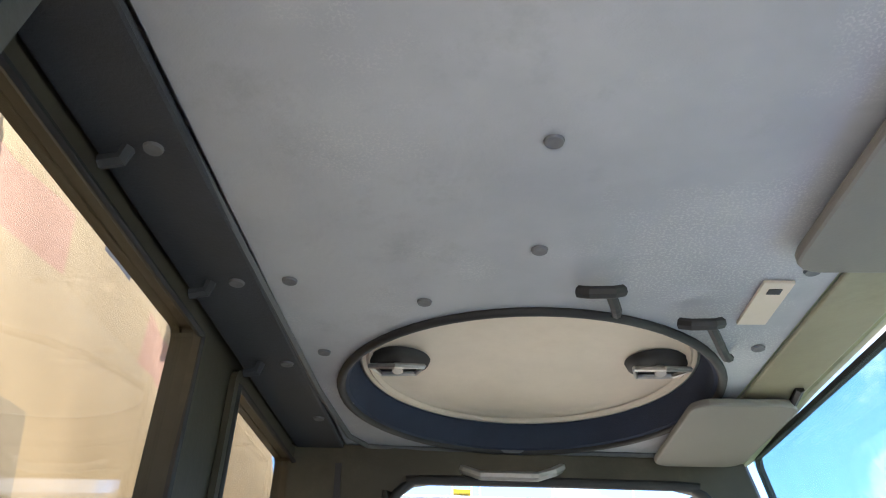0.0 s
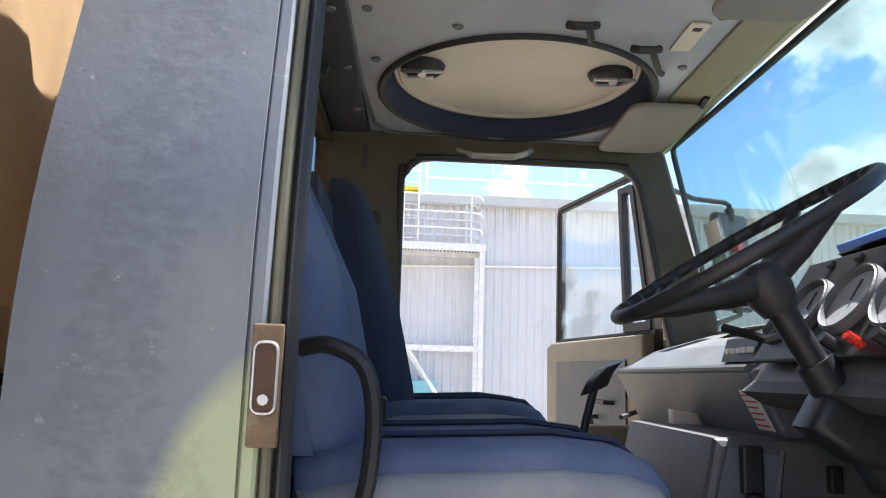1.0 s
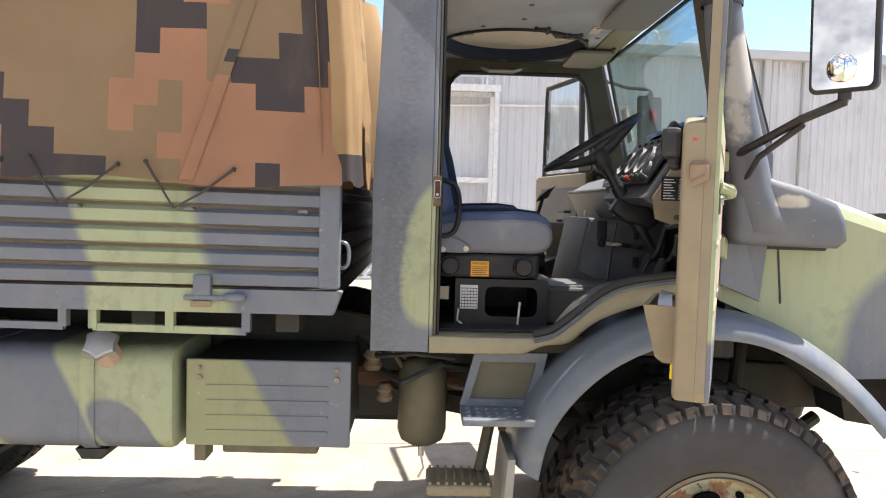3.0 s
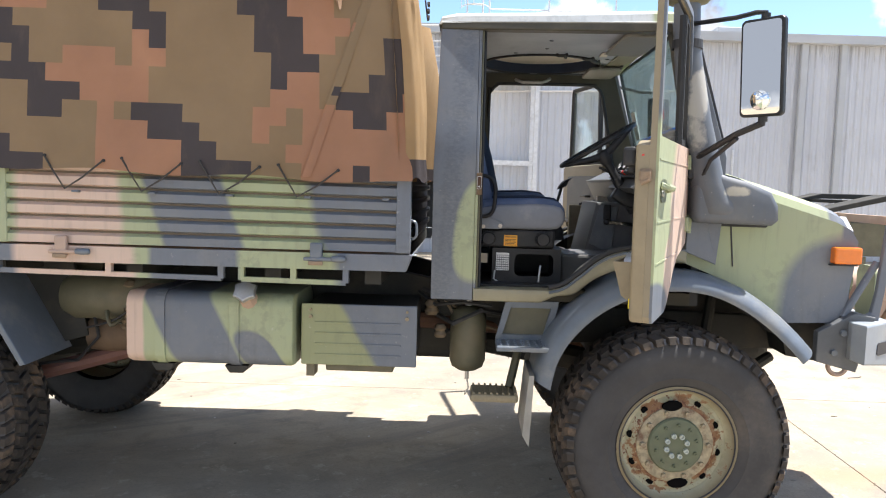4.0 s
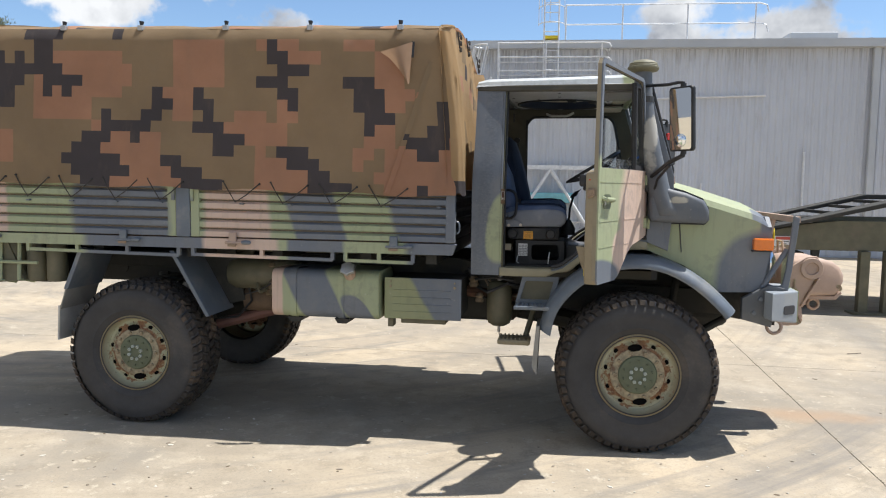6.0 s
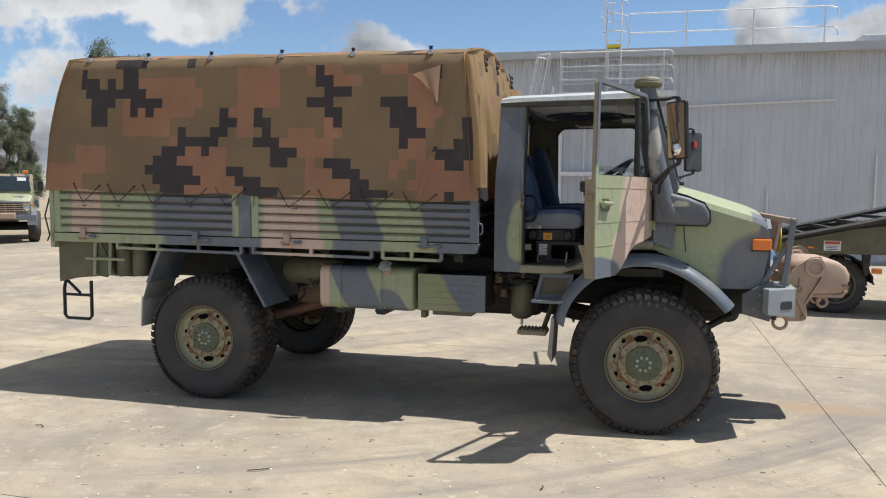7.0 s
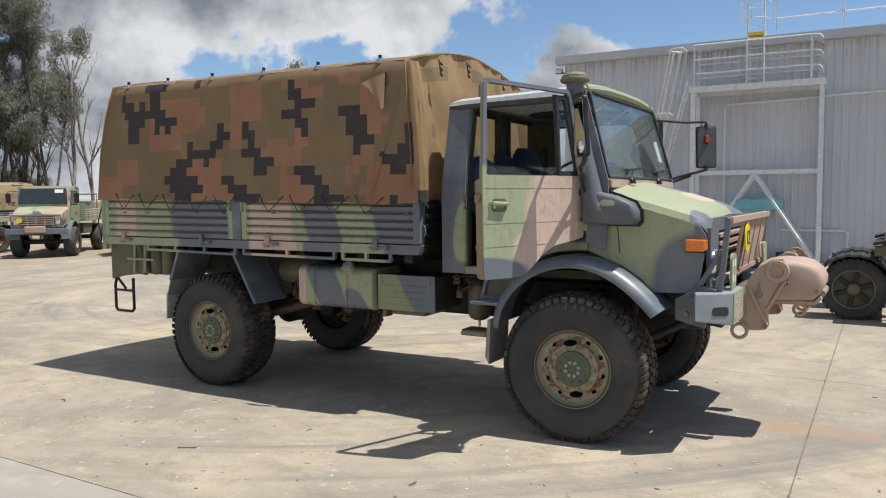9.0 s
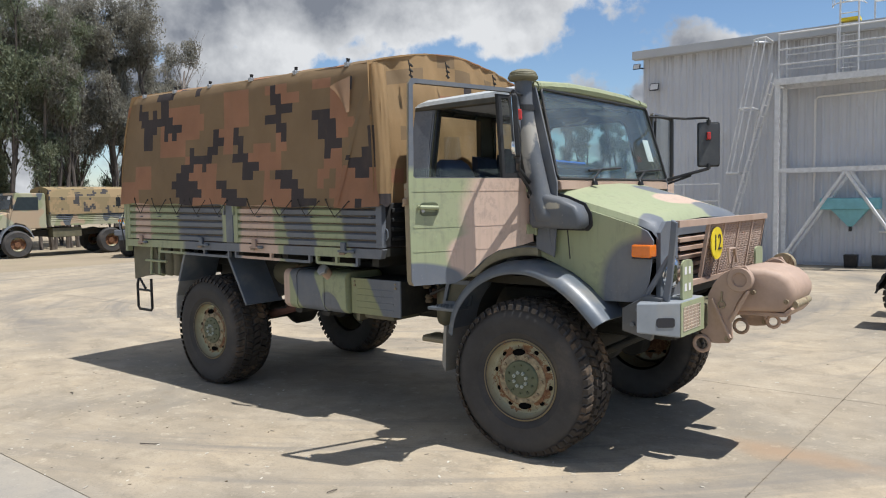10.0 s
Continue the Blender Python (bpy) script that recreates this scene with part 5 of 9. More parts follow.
def wheel(x, side):
    def s(bm):
        return flip(bm) if side > 0 else bm
    y, z = -0.92, 0.556 + yard(x)
    lo = yard(x)

    def slim(profile):
        return [(r * 0.945, o) for r, o in profile]
    rim = part("wheel", s(lathe(slim([(0.30, 0.12), (0.29, -0.1), (0.312, -0.165), (0.316, -0.18), (0.304, -0.184), (0.291, -0.168), (0.28, -0.14), (0.268, -0.118), (0.25, -0.115), (0.21, -0.135), (0.19, -0.14), (0.0, -0.14)]), (x, y, z), "y", 56)), rim_brown if x > -1 else rim_paint, truck, "olive painted steel disc wheel with rust patches", smooth=35)
    bm = lathe([(0.30, 0.15), (0.36, 0.2), (0.44, 0.215), (0.515, 0.19), (0.545, 0.15), (0.55, 0.0), (0.545, -0.15), (0.515, -0.19), (0.47, -0.207), (0.44, -0.212), (0.41, -0.208), (0.36, -0.2), (0.345, -0.202), (0.338, -0.196), (0.315, -0.188), (0.29, -0.166)], (x, y, z), "y", 72)
    for v in bm.verts:
        v.co.z = max(lo, v.co.z)
        d = max(0.0, 0.14 - v.co.z + lo)
        v.co.y += (v.co.y - y) * d * 0.55
    part("tyre", s(bm), tyre_rubber, rim, "worn black tyre with dusty sidewall", smooth=35)
    bm = B()
    n = 52
    for k in range(n):
        a0 = 2 * math.pi * k / n
        for row, (yy, w, off, h, wide) in enumerate(((-0.172, 0.058, 0.0, 0.02, 0.047), (-0.085, 0.08, 0.5, 0.022, 0.052), (0.0, 0.075, 0.0, 0.022, 0.052), (0.085, 0.08, 0.5, 0.022, 0.052), (0.172, 0.058, 0.0, 0.02, 0.047))):
            a = a0 + off * 2 * math.pi / n
            slant = 0.014 * (1 if row % 2 else -1)
            r0, r1 = (0.53, 0.563) if row in (0, 4) else (0.54, 0.572)
            co = []
            for rr, sh in ((r0, 1.0), (r1, 0.86)):
                for dy, dt in ((-w / 2, -wide / 2 - slant), (w / 2, -wide / 2 + slant), (w / 2, wide / 2 + slant), (-w / 2, wide / 2 - slant)):
                    aa = a + dt * sh / 0.56
                    r2 = rr - (0.02 if row in (0, 4) and abs(yy + dy) > 0.18 else 0)
                    co.append(bm.verts.new((x + r2 * math.sin(aa), y + yy + dy * (1.25 if row in (0, 4) and sh == 1.0 else sh), max(lo + 0.001, z + r2 * math.cos(aa)))))
            for f in ((4, 5, 6, 7), (0, 1, 5, 4), (1, 2, 6, 5), (2, 3, 7, 6), (3, 0, 4, 7)):
                bm.faces.new([co[i] for i in f])
    for k in range(n):
        a = 2 * math.pi * (k + 0.5) / n
        u, t = Vector((math.sin(a), 0, math.cos(a))), Vector((math.cos(a), 0, -math.sin(a)))
        for sg in (-1, 1):
            q = [Vector((x, y + sg * yy, z)) + u * r + t * e for yy, r, e in ((0.2, 0.543, -0.006), (0.2, 0.543, 0.006), (0.2085, 0.513, 0.003), (0.2085, 0.513, -0.003))]
            if q[0].z > lo + 0.02:
                bm.faces.new([bm.verts.new(v) for v in q]).material_index = 1
    part("tread", s(bm), [tread_rubber, dark_print], rim, "chunky cleated tread with dry mud")
    part("rust_ring", s(lathe(slim([(0.202, -0.135), (0.2, -0.143), (0.18, -0.1475), (0.145, -0.147), (0.14, -0.142)]), (x, y, z), "y", 40)), rim_rust, rim, "flaking rusted ring round the hub", smooth=35)
    part("hub", s(lathe(slim([(0.145, -0.142), (0.145, -0.154), (0.137, -0.162), (0.06, -0.166), (0.0, -0.166)]), (x, y, z), "y", 36)), hub_green, rim, "dull green hub plate", smooth=30)
    for n, r, sz, ln in ((8, 0.052, 0.0125, 0.016), (10, 0.102, 0.009, 0.009)):
        for k in range(n):
            a = 2 * math.pi * (k + 0.4) / n
            cx, cz = x + r * math.cos(a), z + r * math.sin(a)
            part("hub_bolt", s(lathe([(sz, 0), (sz, -ln), (sz * 0.62, -ln), (sz * 0.55, -ln * 0.6), (0, -ln * 0.6)], (cx, y - 0.164, cz), "y", 10)), hub_green if n == 10 else bolt_pale, rim)
    for k in range(10):
        a = 2 * math.pi * k / 10
        part("wheel_nut", s(rod((x + 0.163 * math.cos(a), y - 0.144, z + 0.163 * math.sin(a)), (x + 0.163 * math.cos(a), y - 0.162, z + 0.163 * math.sin(a)), 0.015, 0.012, 6)), rim_rust, rim)
    # vents are black discs on the rim, painted as the shade inside holes
    for k in range(10):
        a = 2 * math.pi * (k + 0.5) / 10 + 0.12
        big = k in (2, 7)
        r = 0.194 if big else 0.223
        q = Vector((x + r * math.cos(a), y - (0.1435 if big else 0.121), z + r * math.sin(a)))
        m = Matrix.Translation(q) @ Matrix.Rotation(-a, 4, "Y") @ Matrix.Diagonal((1, 1, 2.0 if big else 1.2, 1)) @ Matrix.Rotation(radians(90), 4, "X")
        bm = B()
        bmesh.ops.create_cone(bm, cap_ends=True, segments=14, radius1=0.025 if big else 0.0145, radius2=0.025 if big else 0.0145, depth=0.012, matrix=m)
        part("vent_hole", s(bm), void_black, rim)
    part("rim_line", s(lathe(slim([(0.303, -0.1835), (0.3, -0.1855), (0.296, -0.18)]), (x, y, z), "y", 56)), dark_print, rim)
    return rim


for x in (0.0, -3.85):
    for side in (-1, 1):
        w = wheel(x, side)
        if x > -1:
            w.rotation_euler.z = radians(3.5)     # steered slightly to the left

# front fenders: a rolled arch with a lip
ARCH = [(-0.70, 0.84), (-0.665, 0.98), (-0.60, 1.1), (-0.49, 1.22), (-0.36, 1.31), (-0.2, 1.375), (-0.02, 1.4), (0.16, 1.38), (0.32, 1.315), (0.46, 1.225), (0.58, 1.12), (0.665, 1.03)]
ARCH = flow(ARCH, 4)


def fender():
    rings = []
    for x, z in ARCH:
        d = Vector((x, 0, z - 0.5)).normalized()
        def off(y, k):
            return (x + d.x * k, y, z + d.z * k)
        rings.append([off(-0.70, -0.01), off(-0.92, -0.006), off(-0.97, -0.004), off(-1.01, -0.009), off(-1.043, -0.021), off(-1.068, -0.04), off(-1.083, -0.064), off(-1.089, -0.09), off(-1.084, -0.098), off(-1.074, -0.09), off(-1.066, -0.062), off(-1.04, -0.036), off(-0.98, -0.02), off(-0.70, -0.025)])
    return loft(rings)


both("front_fender", fender, fender_paint, label="satin grey flared front fender", smooth=50)
both("inner_arch", lambda: loft([[(x * 0.99, -0.72, z - 0.03), (x * 0.99, -0.45, z - 0.03)] for x, z in ARCH], closed=False), chassis_paint, smooth=50)
flap_rubber = surface("pale_mud_flap", (0.3, 0.285, 0.25), 0.8, vary=0.2)
both("mud_flap", lambda: prism([(-0.74, 0.56), (-0.715, 0.86), (-0.69, 0.86), (-0.705, 0.5)], -1.06, -0.72), flap_rubber)
bmx = lambda: prism([(0.45, 1.16), (0.82, 1.13), (1.0, 0.98), (1.0, 0.88), (0.66, 0.93), (0.64, 1.02)], -0.72, -0.5)
both("inner_panel", bmx, chassis_paint)

# bonnet
HOOD = [(0.06, 0.93, 0.86, 1.9, 1.965), (0.22, 0.92, 0.84, 1.89, 1.95), (0.5, 0.905, 0.82, 1.81, 1.87), (0.8, 0.875, 0.78, 1.72, 1.775), (0.875, 0.86, 0.76, 1.685, 1.74), (0.915, 0.845, 0.745, 1.63, 1.68)]
rings = []
for x, w, t, zc, zm in HOOD:
    rings.append([(x, YC - w, zc - 0.075), (x, YC - w + 0.02, zc - 0.03), (x, YC - t, zc), (x, YC - t * 0.5, zc + (zm - zc) * 0.8), (x, YC, zm), (x, YC + t * 0.5, zc + (zm - zc) * 0.8), (x, YC + t, zc), (x, YC + w - 0.02, zc - 0.03), (x, YC + w, zc - 0.075)])
bm = loft(rings, closed=False)
bonnet = part("bonnet", bm, hood_top_paint, truck, "sloping green and tan bonnet top", smooth=35)
both("bonnet_side", lambda: prism([(0.06, 1.42), (0.06, 1.826), (0.22, 1.816), (0.5, 1.736), (0.8, 1.646), (0.875, 1.61), (0.915, 1.55), (0.9, 1.4), (0.86, 1.14), (0.56, 1.13), (0.46, 1.225), (0.32, 1.315), (0.16, 1.38)], -0.875, -0.855), hood_paint, label="green bonnet side with grey nose corner")
for sgn in (-1, 1):
    part("seam", rod((0.3, YC + sgn * 0.927, 1.41), (0.28, YC + sgn * 0.927, 1.62), 0.004, seg=5), dark_print, bonnet)
part("nose", plate_with_holes([(-0.79, 1.14), (0.89, 1.14), (0.89, 1.6), (0.8, 1.67), (-0.7, 1.67), (-0.79, 1.6)], [rounded(-0.5, 0.6, 1.26, 1.57, 0.03)], 0.9, 0.93, "x"), grey_paint, truck, "grey nose panel")
grille = part("grille", box(0.86, 0.87, -0.52, 0.62, 1.24, 1.59), black_plastic, truck)
for i in range(5):
    z = 1.29 + i * 0.06
    part("slat", prism([(0.88, z), (0.945, z - 0.012), (0.945, z + 0.014), (0.88, z + 0.026)], -0.499, 0.599, bevel=0.003), tan_paint, grille)
both("headlight", lambda: lathe([(0.0, 0.075), (0.06, 0.068), (0.095, 0.045), (0.11, 0.03), (0.12, 0.0)], (0.925, -0.64, 1.33), "x", 28), chrome, smooth=40)
both("indicator", lambda: box(0.782, 0.918, -0.925, -0.82, 1.44, 1.525, 0.012), amber_lens, label="large amber indicator lamp")
both("indicator_base", lambda: box(0.775, 0.91, -0.9, -0.815, 1.43, 1.438, 0.002), black_rubber)

# cab shell
both("quarter_panel", lambda: tumble(loft([[(x, -0.915, z), (-1.006, -0.915, z), (-1.006, -0.865, z), (x + 0.004, -0.865, z), (x, -0.869, z), (x - 0.002, -0.9, z)] for x, z in ((-1.214, 1.205), (-1.216, 1.82), (-1.2155, 1.86), (-1.2145, 1.9), (-1.213, 1.95), (-1.2115, 2.0), (-1.2095, 2.05), (-1.2075, 2.09), (-1.204, 2.2), (-1.198, 2.6))])), quarter_paint, label="grey cab quarter panel with green patch", smooth=50)


def jamb(x0, x1, y0, y1, top, c=0.003):
    """An upright strip beside the door, bent like the cab's side."""
    return tumble(loft([[(x0, y1, z), (x0, y0 + c, z), (x0 + c, y0, z), (x1 - c, y0, z), (x1, y0 + c, z), (x1, y1, z)] for z in (1.25, 1.8, 1.85, 1.9, 1.95, 2.0, 2.05, 2.1, 2.3, top)]))


both("jamb_edge", lambda: jamb(-1.006, -0.99, -0.911, -0.86, 2.59), quarter_paint, smooth=40)
both("jamb_strip", lambda: jamb(-0.9895, -0.979, -0.902, -0.85, 2.58), olive_paint, label="olive door jamb strip", smooth=40)
both("door_seal", lambda: jamb(-0.9785, -0.966, -0.893, -0.86, 2.58, 0.005), black_rubber, smooth=40)
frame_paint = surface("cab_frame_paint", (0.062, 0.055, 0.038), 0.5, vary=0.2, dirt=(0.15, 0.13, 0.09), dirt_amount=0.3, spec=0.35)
part("door_pillar", jamb(-1.1, -0.972, -0.862, -0.835, 2.58), frame_paint, truck)
# far side: one pressed frame with a round-cornered opening and its rubber seal
OPENING = [(-0.912, 1.3), (-0.912, 2.4), (-0.905, 2.445), (-0.885, 2.485), (-0.85, 2.51), (-0.805, 2.518), (-0.2, 2.525), (-0.15, 2.515), (-0.115, 2.49), (-0.095, 2.45), (-0.07, 2.35), (0.0, 2.0), (0.03, 1.85), (0.03, 1.55), (-0.1, 1.52), (-0.3, 1.46), (-0.5, 1.32)]
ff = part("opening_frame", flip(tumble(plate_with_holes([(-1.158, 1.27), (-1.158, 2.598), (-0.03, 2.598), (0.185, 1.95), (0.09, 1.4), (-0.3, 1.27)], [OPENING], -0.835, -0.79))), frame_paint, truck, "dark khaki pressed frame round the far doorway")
part("opening_seal", flip(tumble(tube([(x, -0.79, z) for x, z in flow(OPENING[:14], 2)], 0.012, 8))), black_rubber, ff, smooth=60)
part("pillar_slot", flip(tumble(prism([(-1.04, 2.47), (-1.04, 2.55), (-1.025, 2.55), (-1.025, 2.47)], -0.789, -0.784))), dark_print, ff)
part("belt_guide", flip(tumble(lathe([(0.0, 0.03), (0.028, 0.028), (0.03, 0.0)], (-1.0, -0.785, 2.3), "y", 18))), black_plastic, ff, smooth=50)
part("belt", flip(tumble(prism([(-1.02, 1.6), (-1.02, 2.29), (-0.985, 2.29), (-0.975, 1.6)], -0.778, -0.774))), black_rubber, ff)
both("cant_rail", lambda: tumble(prism([(-1.2, 2.57), (-1.2, 2.61), (-0.02, 2.61), (0.0, 2.59), (-0.02, 2.56)], -0.92, -0.838, bevel=0.008)), frame_paint)
both("front_pillar", lambda: tumble(prism([(0.05, 1.48), (0.05, 1.95), (-0.06, 2.6), (0.02, 2.66), (0.225, 1.95), (0.225, 1.7), (0.2, 1.42)], -0.925, -0.91, bevel=0.004)), grey_paint)
both("pillar_trim", lambda: tumble(prism([(0.045, 1.52), (0.045, 1.95), (-0.066, 2.6), (0.0, 2.6), (0.19, 1.95), (0.19, 1.6)], -0.908, -0.838, bevel=0.004)), frame_paint)
SILL_OUT = [(-1.004, 1.2), (-0.66, 1.2), (-0.58, 1.235), (-0.49, 1.25), (-0.38, 1.335), (-0.2, 1.40), (-0.02, 1.42), (0.06, 1.42)]
SILL_IN = [(0.06, 1.5), (-0.06, 1.5), (-0.27, 1.47), (-0.38, 1.42), (-0.47, 1.345), (-0.55, 1.285), (-0.62, 1.265), (-1.004, 1.265)]
SILL_OUT = SILL_OUT[:1] + flow(SILL_OUT[1:], 4)
SILL_IN = flow(SILL_IN[:-1], 4) + SILL_IN[-1:]
both("sill", lambda: prism(SILL_OUT + SILL_IN, -0.92, -0.80, bevel=0.012), sill_paint, label="khaki painted door sill", smooth=45)
both("sill_lip", lambda: tube([(x, -0.918, z - 0.012) for x, z in SILL_IN[::-1][1:]], 0.008, 6), fender_paint, smooth=60)
both("sill_seal", lambda: tube([(x, -0.9, z + 0.012) for x, z in SILL_IN[::-1][1:]], 0.016, 8), black_rubber, smooth=60)
part("cab_floor", box(-1.2, 0.1, -0.86, 0.96, 1.2, 1.262), interior_paint, truck)
part("firewall", box(0.1, 0.14, -0.86, 0.96, 1.2, 1.9), black_plastic, truck)
both("footwell_arch", lambda: loft([[(x, y, z) for x, z in flow(((-0.5, 1.262), (-0.42, 1.36), (-0.3, 1.44), (-0.1, 1.48), (0.098, 1.49)), 4)] for y in (-0.80, -0.6)], closed=False), floor_rubber, label="dark rubber matting over the wheel arch", smooth=60)
rear_w = plate_with_holes([(-0.86, 1.2), (0.96, 1.2), (0.85, 2.62), (-0.75, 2.62)], [rounded(-0.68, 0.05, 2.04, 2.565, 0.02), rounded(0.27, 0.8, 2.04, 2.565, 0.02)], -1.2, -1.16, "x")
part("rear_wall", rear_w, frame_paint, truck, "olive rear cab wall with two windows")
for y0, y1 in ((-0.68, 0.05), (0.27, 0.8)):
    g = part("rear_window", prism(rounded(y0, y1, 2.04, 2.565, 0.02), -1.185, -1.18, "x"), side_glass, truck)
    g.visible_shadow = False
    part("window_seal", plate_with_holes(rounded(y0 - 0.022, y1 + 0.022, 2.02, 2.585, 0.03), [rounded(y0 + 0.008, y1 - 0.008, 2.05, 2.557, 0.015)], -1.158, -1.146, "x"), frame_paint, g, "khaki window frame")
    part("window_bead", tube([(-1.146, y0 + 0.004, 2.05), (-1.146, y0 + 0.004, 2.553), (-1.146, y1 - 0.004, 2.553), (-1.146, y1 - 0.004, 2.05)], 0.007, 6), black_rubber, g)
# roof skin, with rounded edges
ys = [-0.87, -0.855, -0.80, -0.6, YC, 0.7, 0.9, 0.955, 0.97]
zs = [0.0, 0.045, 0.07, 0.085, 0.1, 0.085, 0.07, 0.045, 0.0]
rings = [[(x, YC + (y - YC) * w, zb + dz * k) for y, dz in zip(ys, zs)] for x, w, zb, k in ((-1.215, 0.9, 2.595, 0.1), (-1.2, 0.905, 2.595, 0.75), (-1.12, 0.91, 2.595, 1.0), (-0.5, 0.95, 2.6, 1.05), (-0.1, 0.975, 2.61, 1.05), (-0.02, 0.98, 2.62, 0.8), (0.015, 0.98, 2.63, 0.15))]
part("roof", loft(rings, closed=False), roof_paint, truck, "pale grey cab roof", smooth=40)
both("rain_gutter", lambda: tube([(-1.2, -0.785, 2.6), (-0.6, -0.82, 2.598), (-0.02, -0.855, 2.603)], 0.012, 6), roof_paint)
both("header_corner", lambda: tube([(0.0, -0.86, 2.65), (0.03, -0.84, 2.645), (0.035, -0.7, 2.66)], 0.03, 8), green_paint)
part("header_rail", tube([(0.01, -0.86, 2.645), (0.02, -0.4, 2.675), (0.022, YC, 2.68), (0.02, 0.5, 2.675), (0.01, 0.96, 2.645)], 0.04, 8), green_paint, truck)
part("cowl", prism([(0.14, 1.88), (0.16, 1.97), (0.235, 1.955), (0.24, 1.9)], -0.88, 0.98, bevel=0.008), tan_paint, truck, "tan cowl strip below the windscreen")
g = part("windscreen", loft([[(0.035, -0.838, 2.62), (0.035, 0.925, 2.62), (0.205, 0.99, 1.985), (0.205, -0.893, 1.985)], [(0.041, -0.838, 2.622), (0.041, 0.925, 2.622), (0.211, 0.99, 1.987), (0.211, -0.893, 1.987)]]), screen_glass, truck, "greenish windscreen reflecting the sky")
g.visible_shadow = False
bm = tube([(0.045, -0.825, 2.625), (0.045, 0.91, 2.625), (0.055, 0.935, 2.6), (0.215, 0.998, 2.0), (0.218, 0.98, 1.975), (0.218, -0.883, 1.975), (0.215, -0.902, 2.0), (0.055, -0.847, 2.6), (0.045, -0.825, 2.625)], 0.011, 6)
part("windscreen_seal", bm, black_rubber, truck)
st = part("sticker", loft([[(0.112, 0.83, 2.33), (0.112, 0.72, 2.33), (0.164, 0.735, 2.14), (0.164, 0.845, 2.14)], [(0.114, 0.83, 2.331), (0.114, 0.72, 2.331), (0.166, 0.735, 2.141), (0.166, 0.845, 2.141)]]), white_plate, truck, "white paper sticker inside the windscreen")
for y in (-0.45, 0.35):
    w = part("wiper", tube([(0.27, y, 1.935), (0.25, y + 0.02, 1.975), (0.215, y + 0.2, 2.05), (0.21, y + 0.3, 2.055)], 0.009, 6), black_plastic, truck)
    part("wiper_blade", rod((0.212, y + 0.02, 2.04), (0.206, y + 0.56, 2.07), 0.008, seg=6), black_rubber, w)
    part("wiper_pivot", lathe([(0.0, 0.03), (0.02, 0.03), (0.025, 0)], (0.27, y, 1.93), "z", 12), black_plastic, w)

# doors, swung open about the front pillar


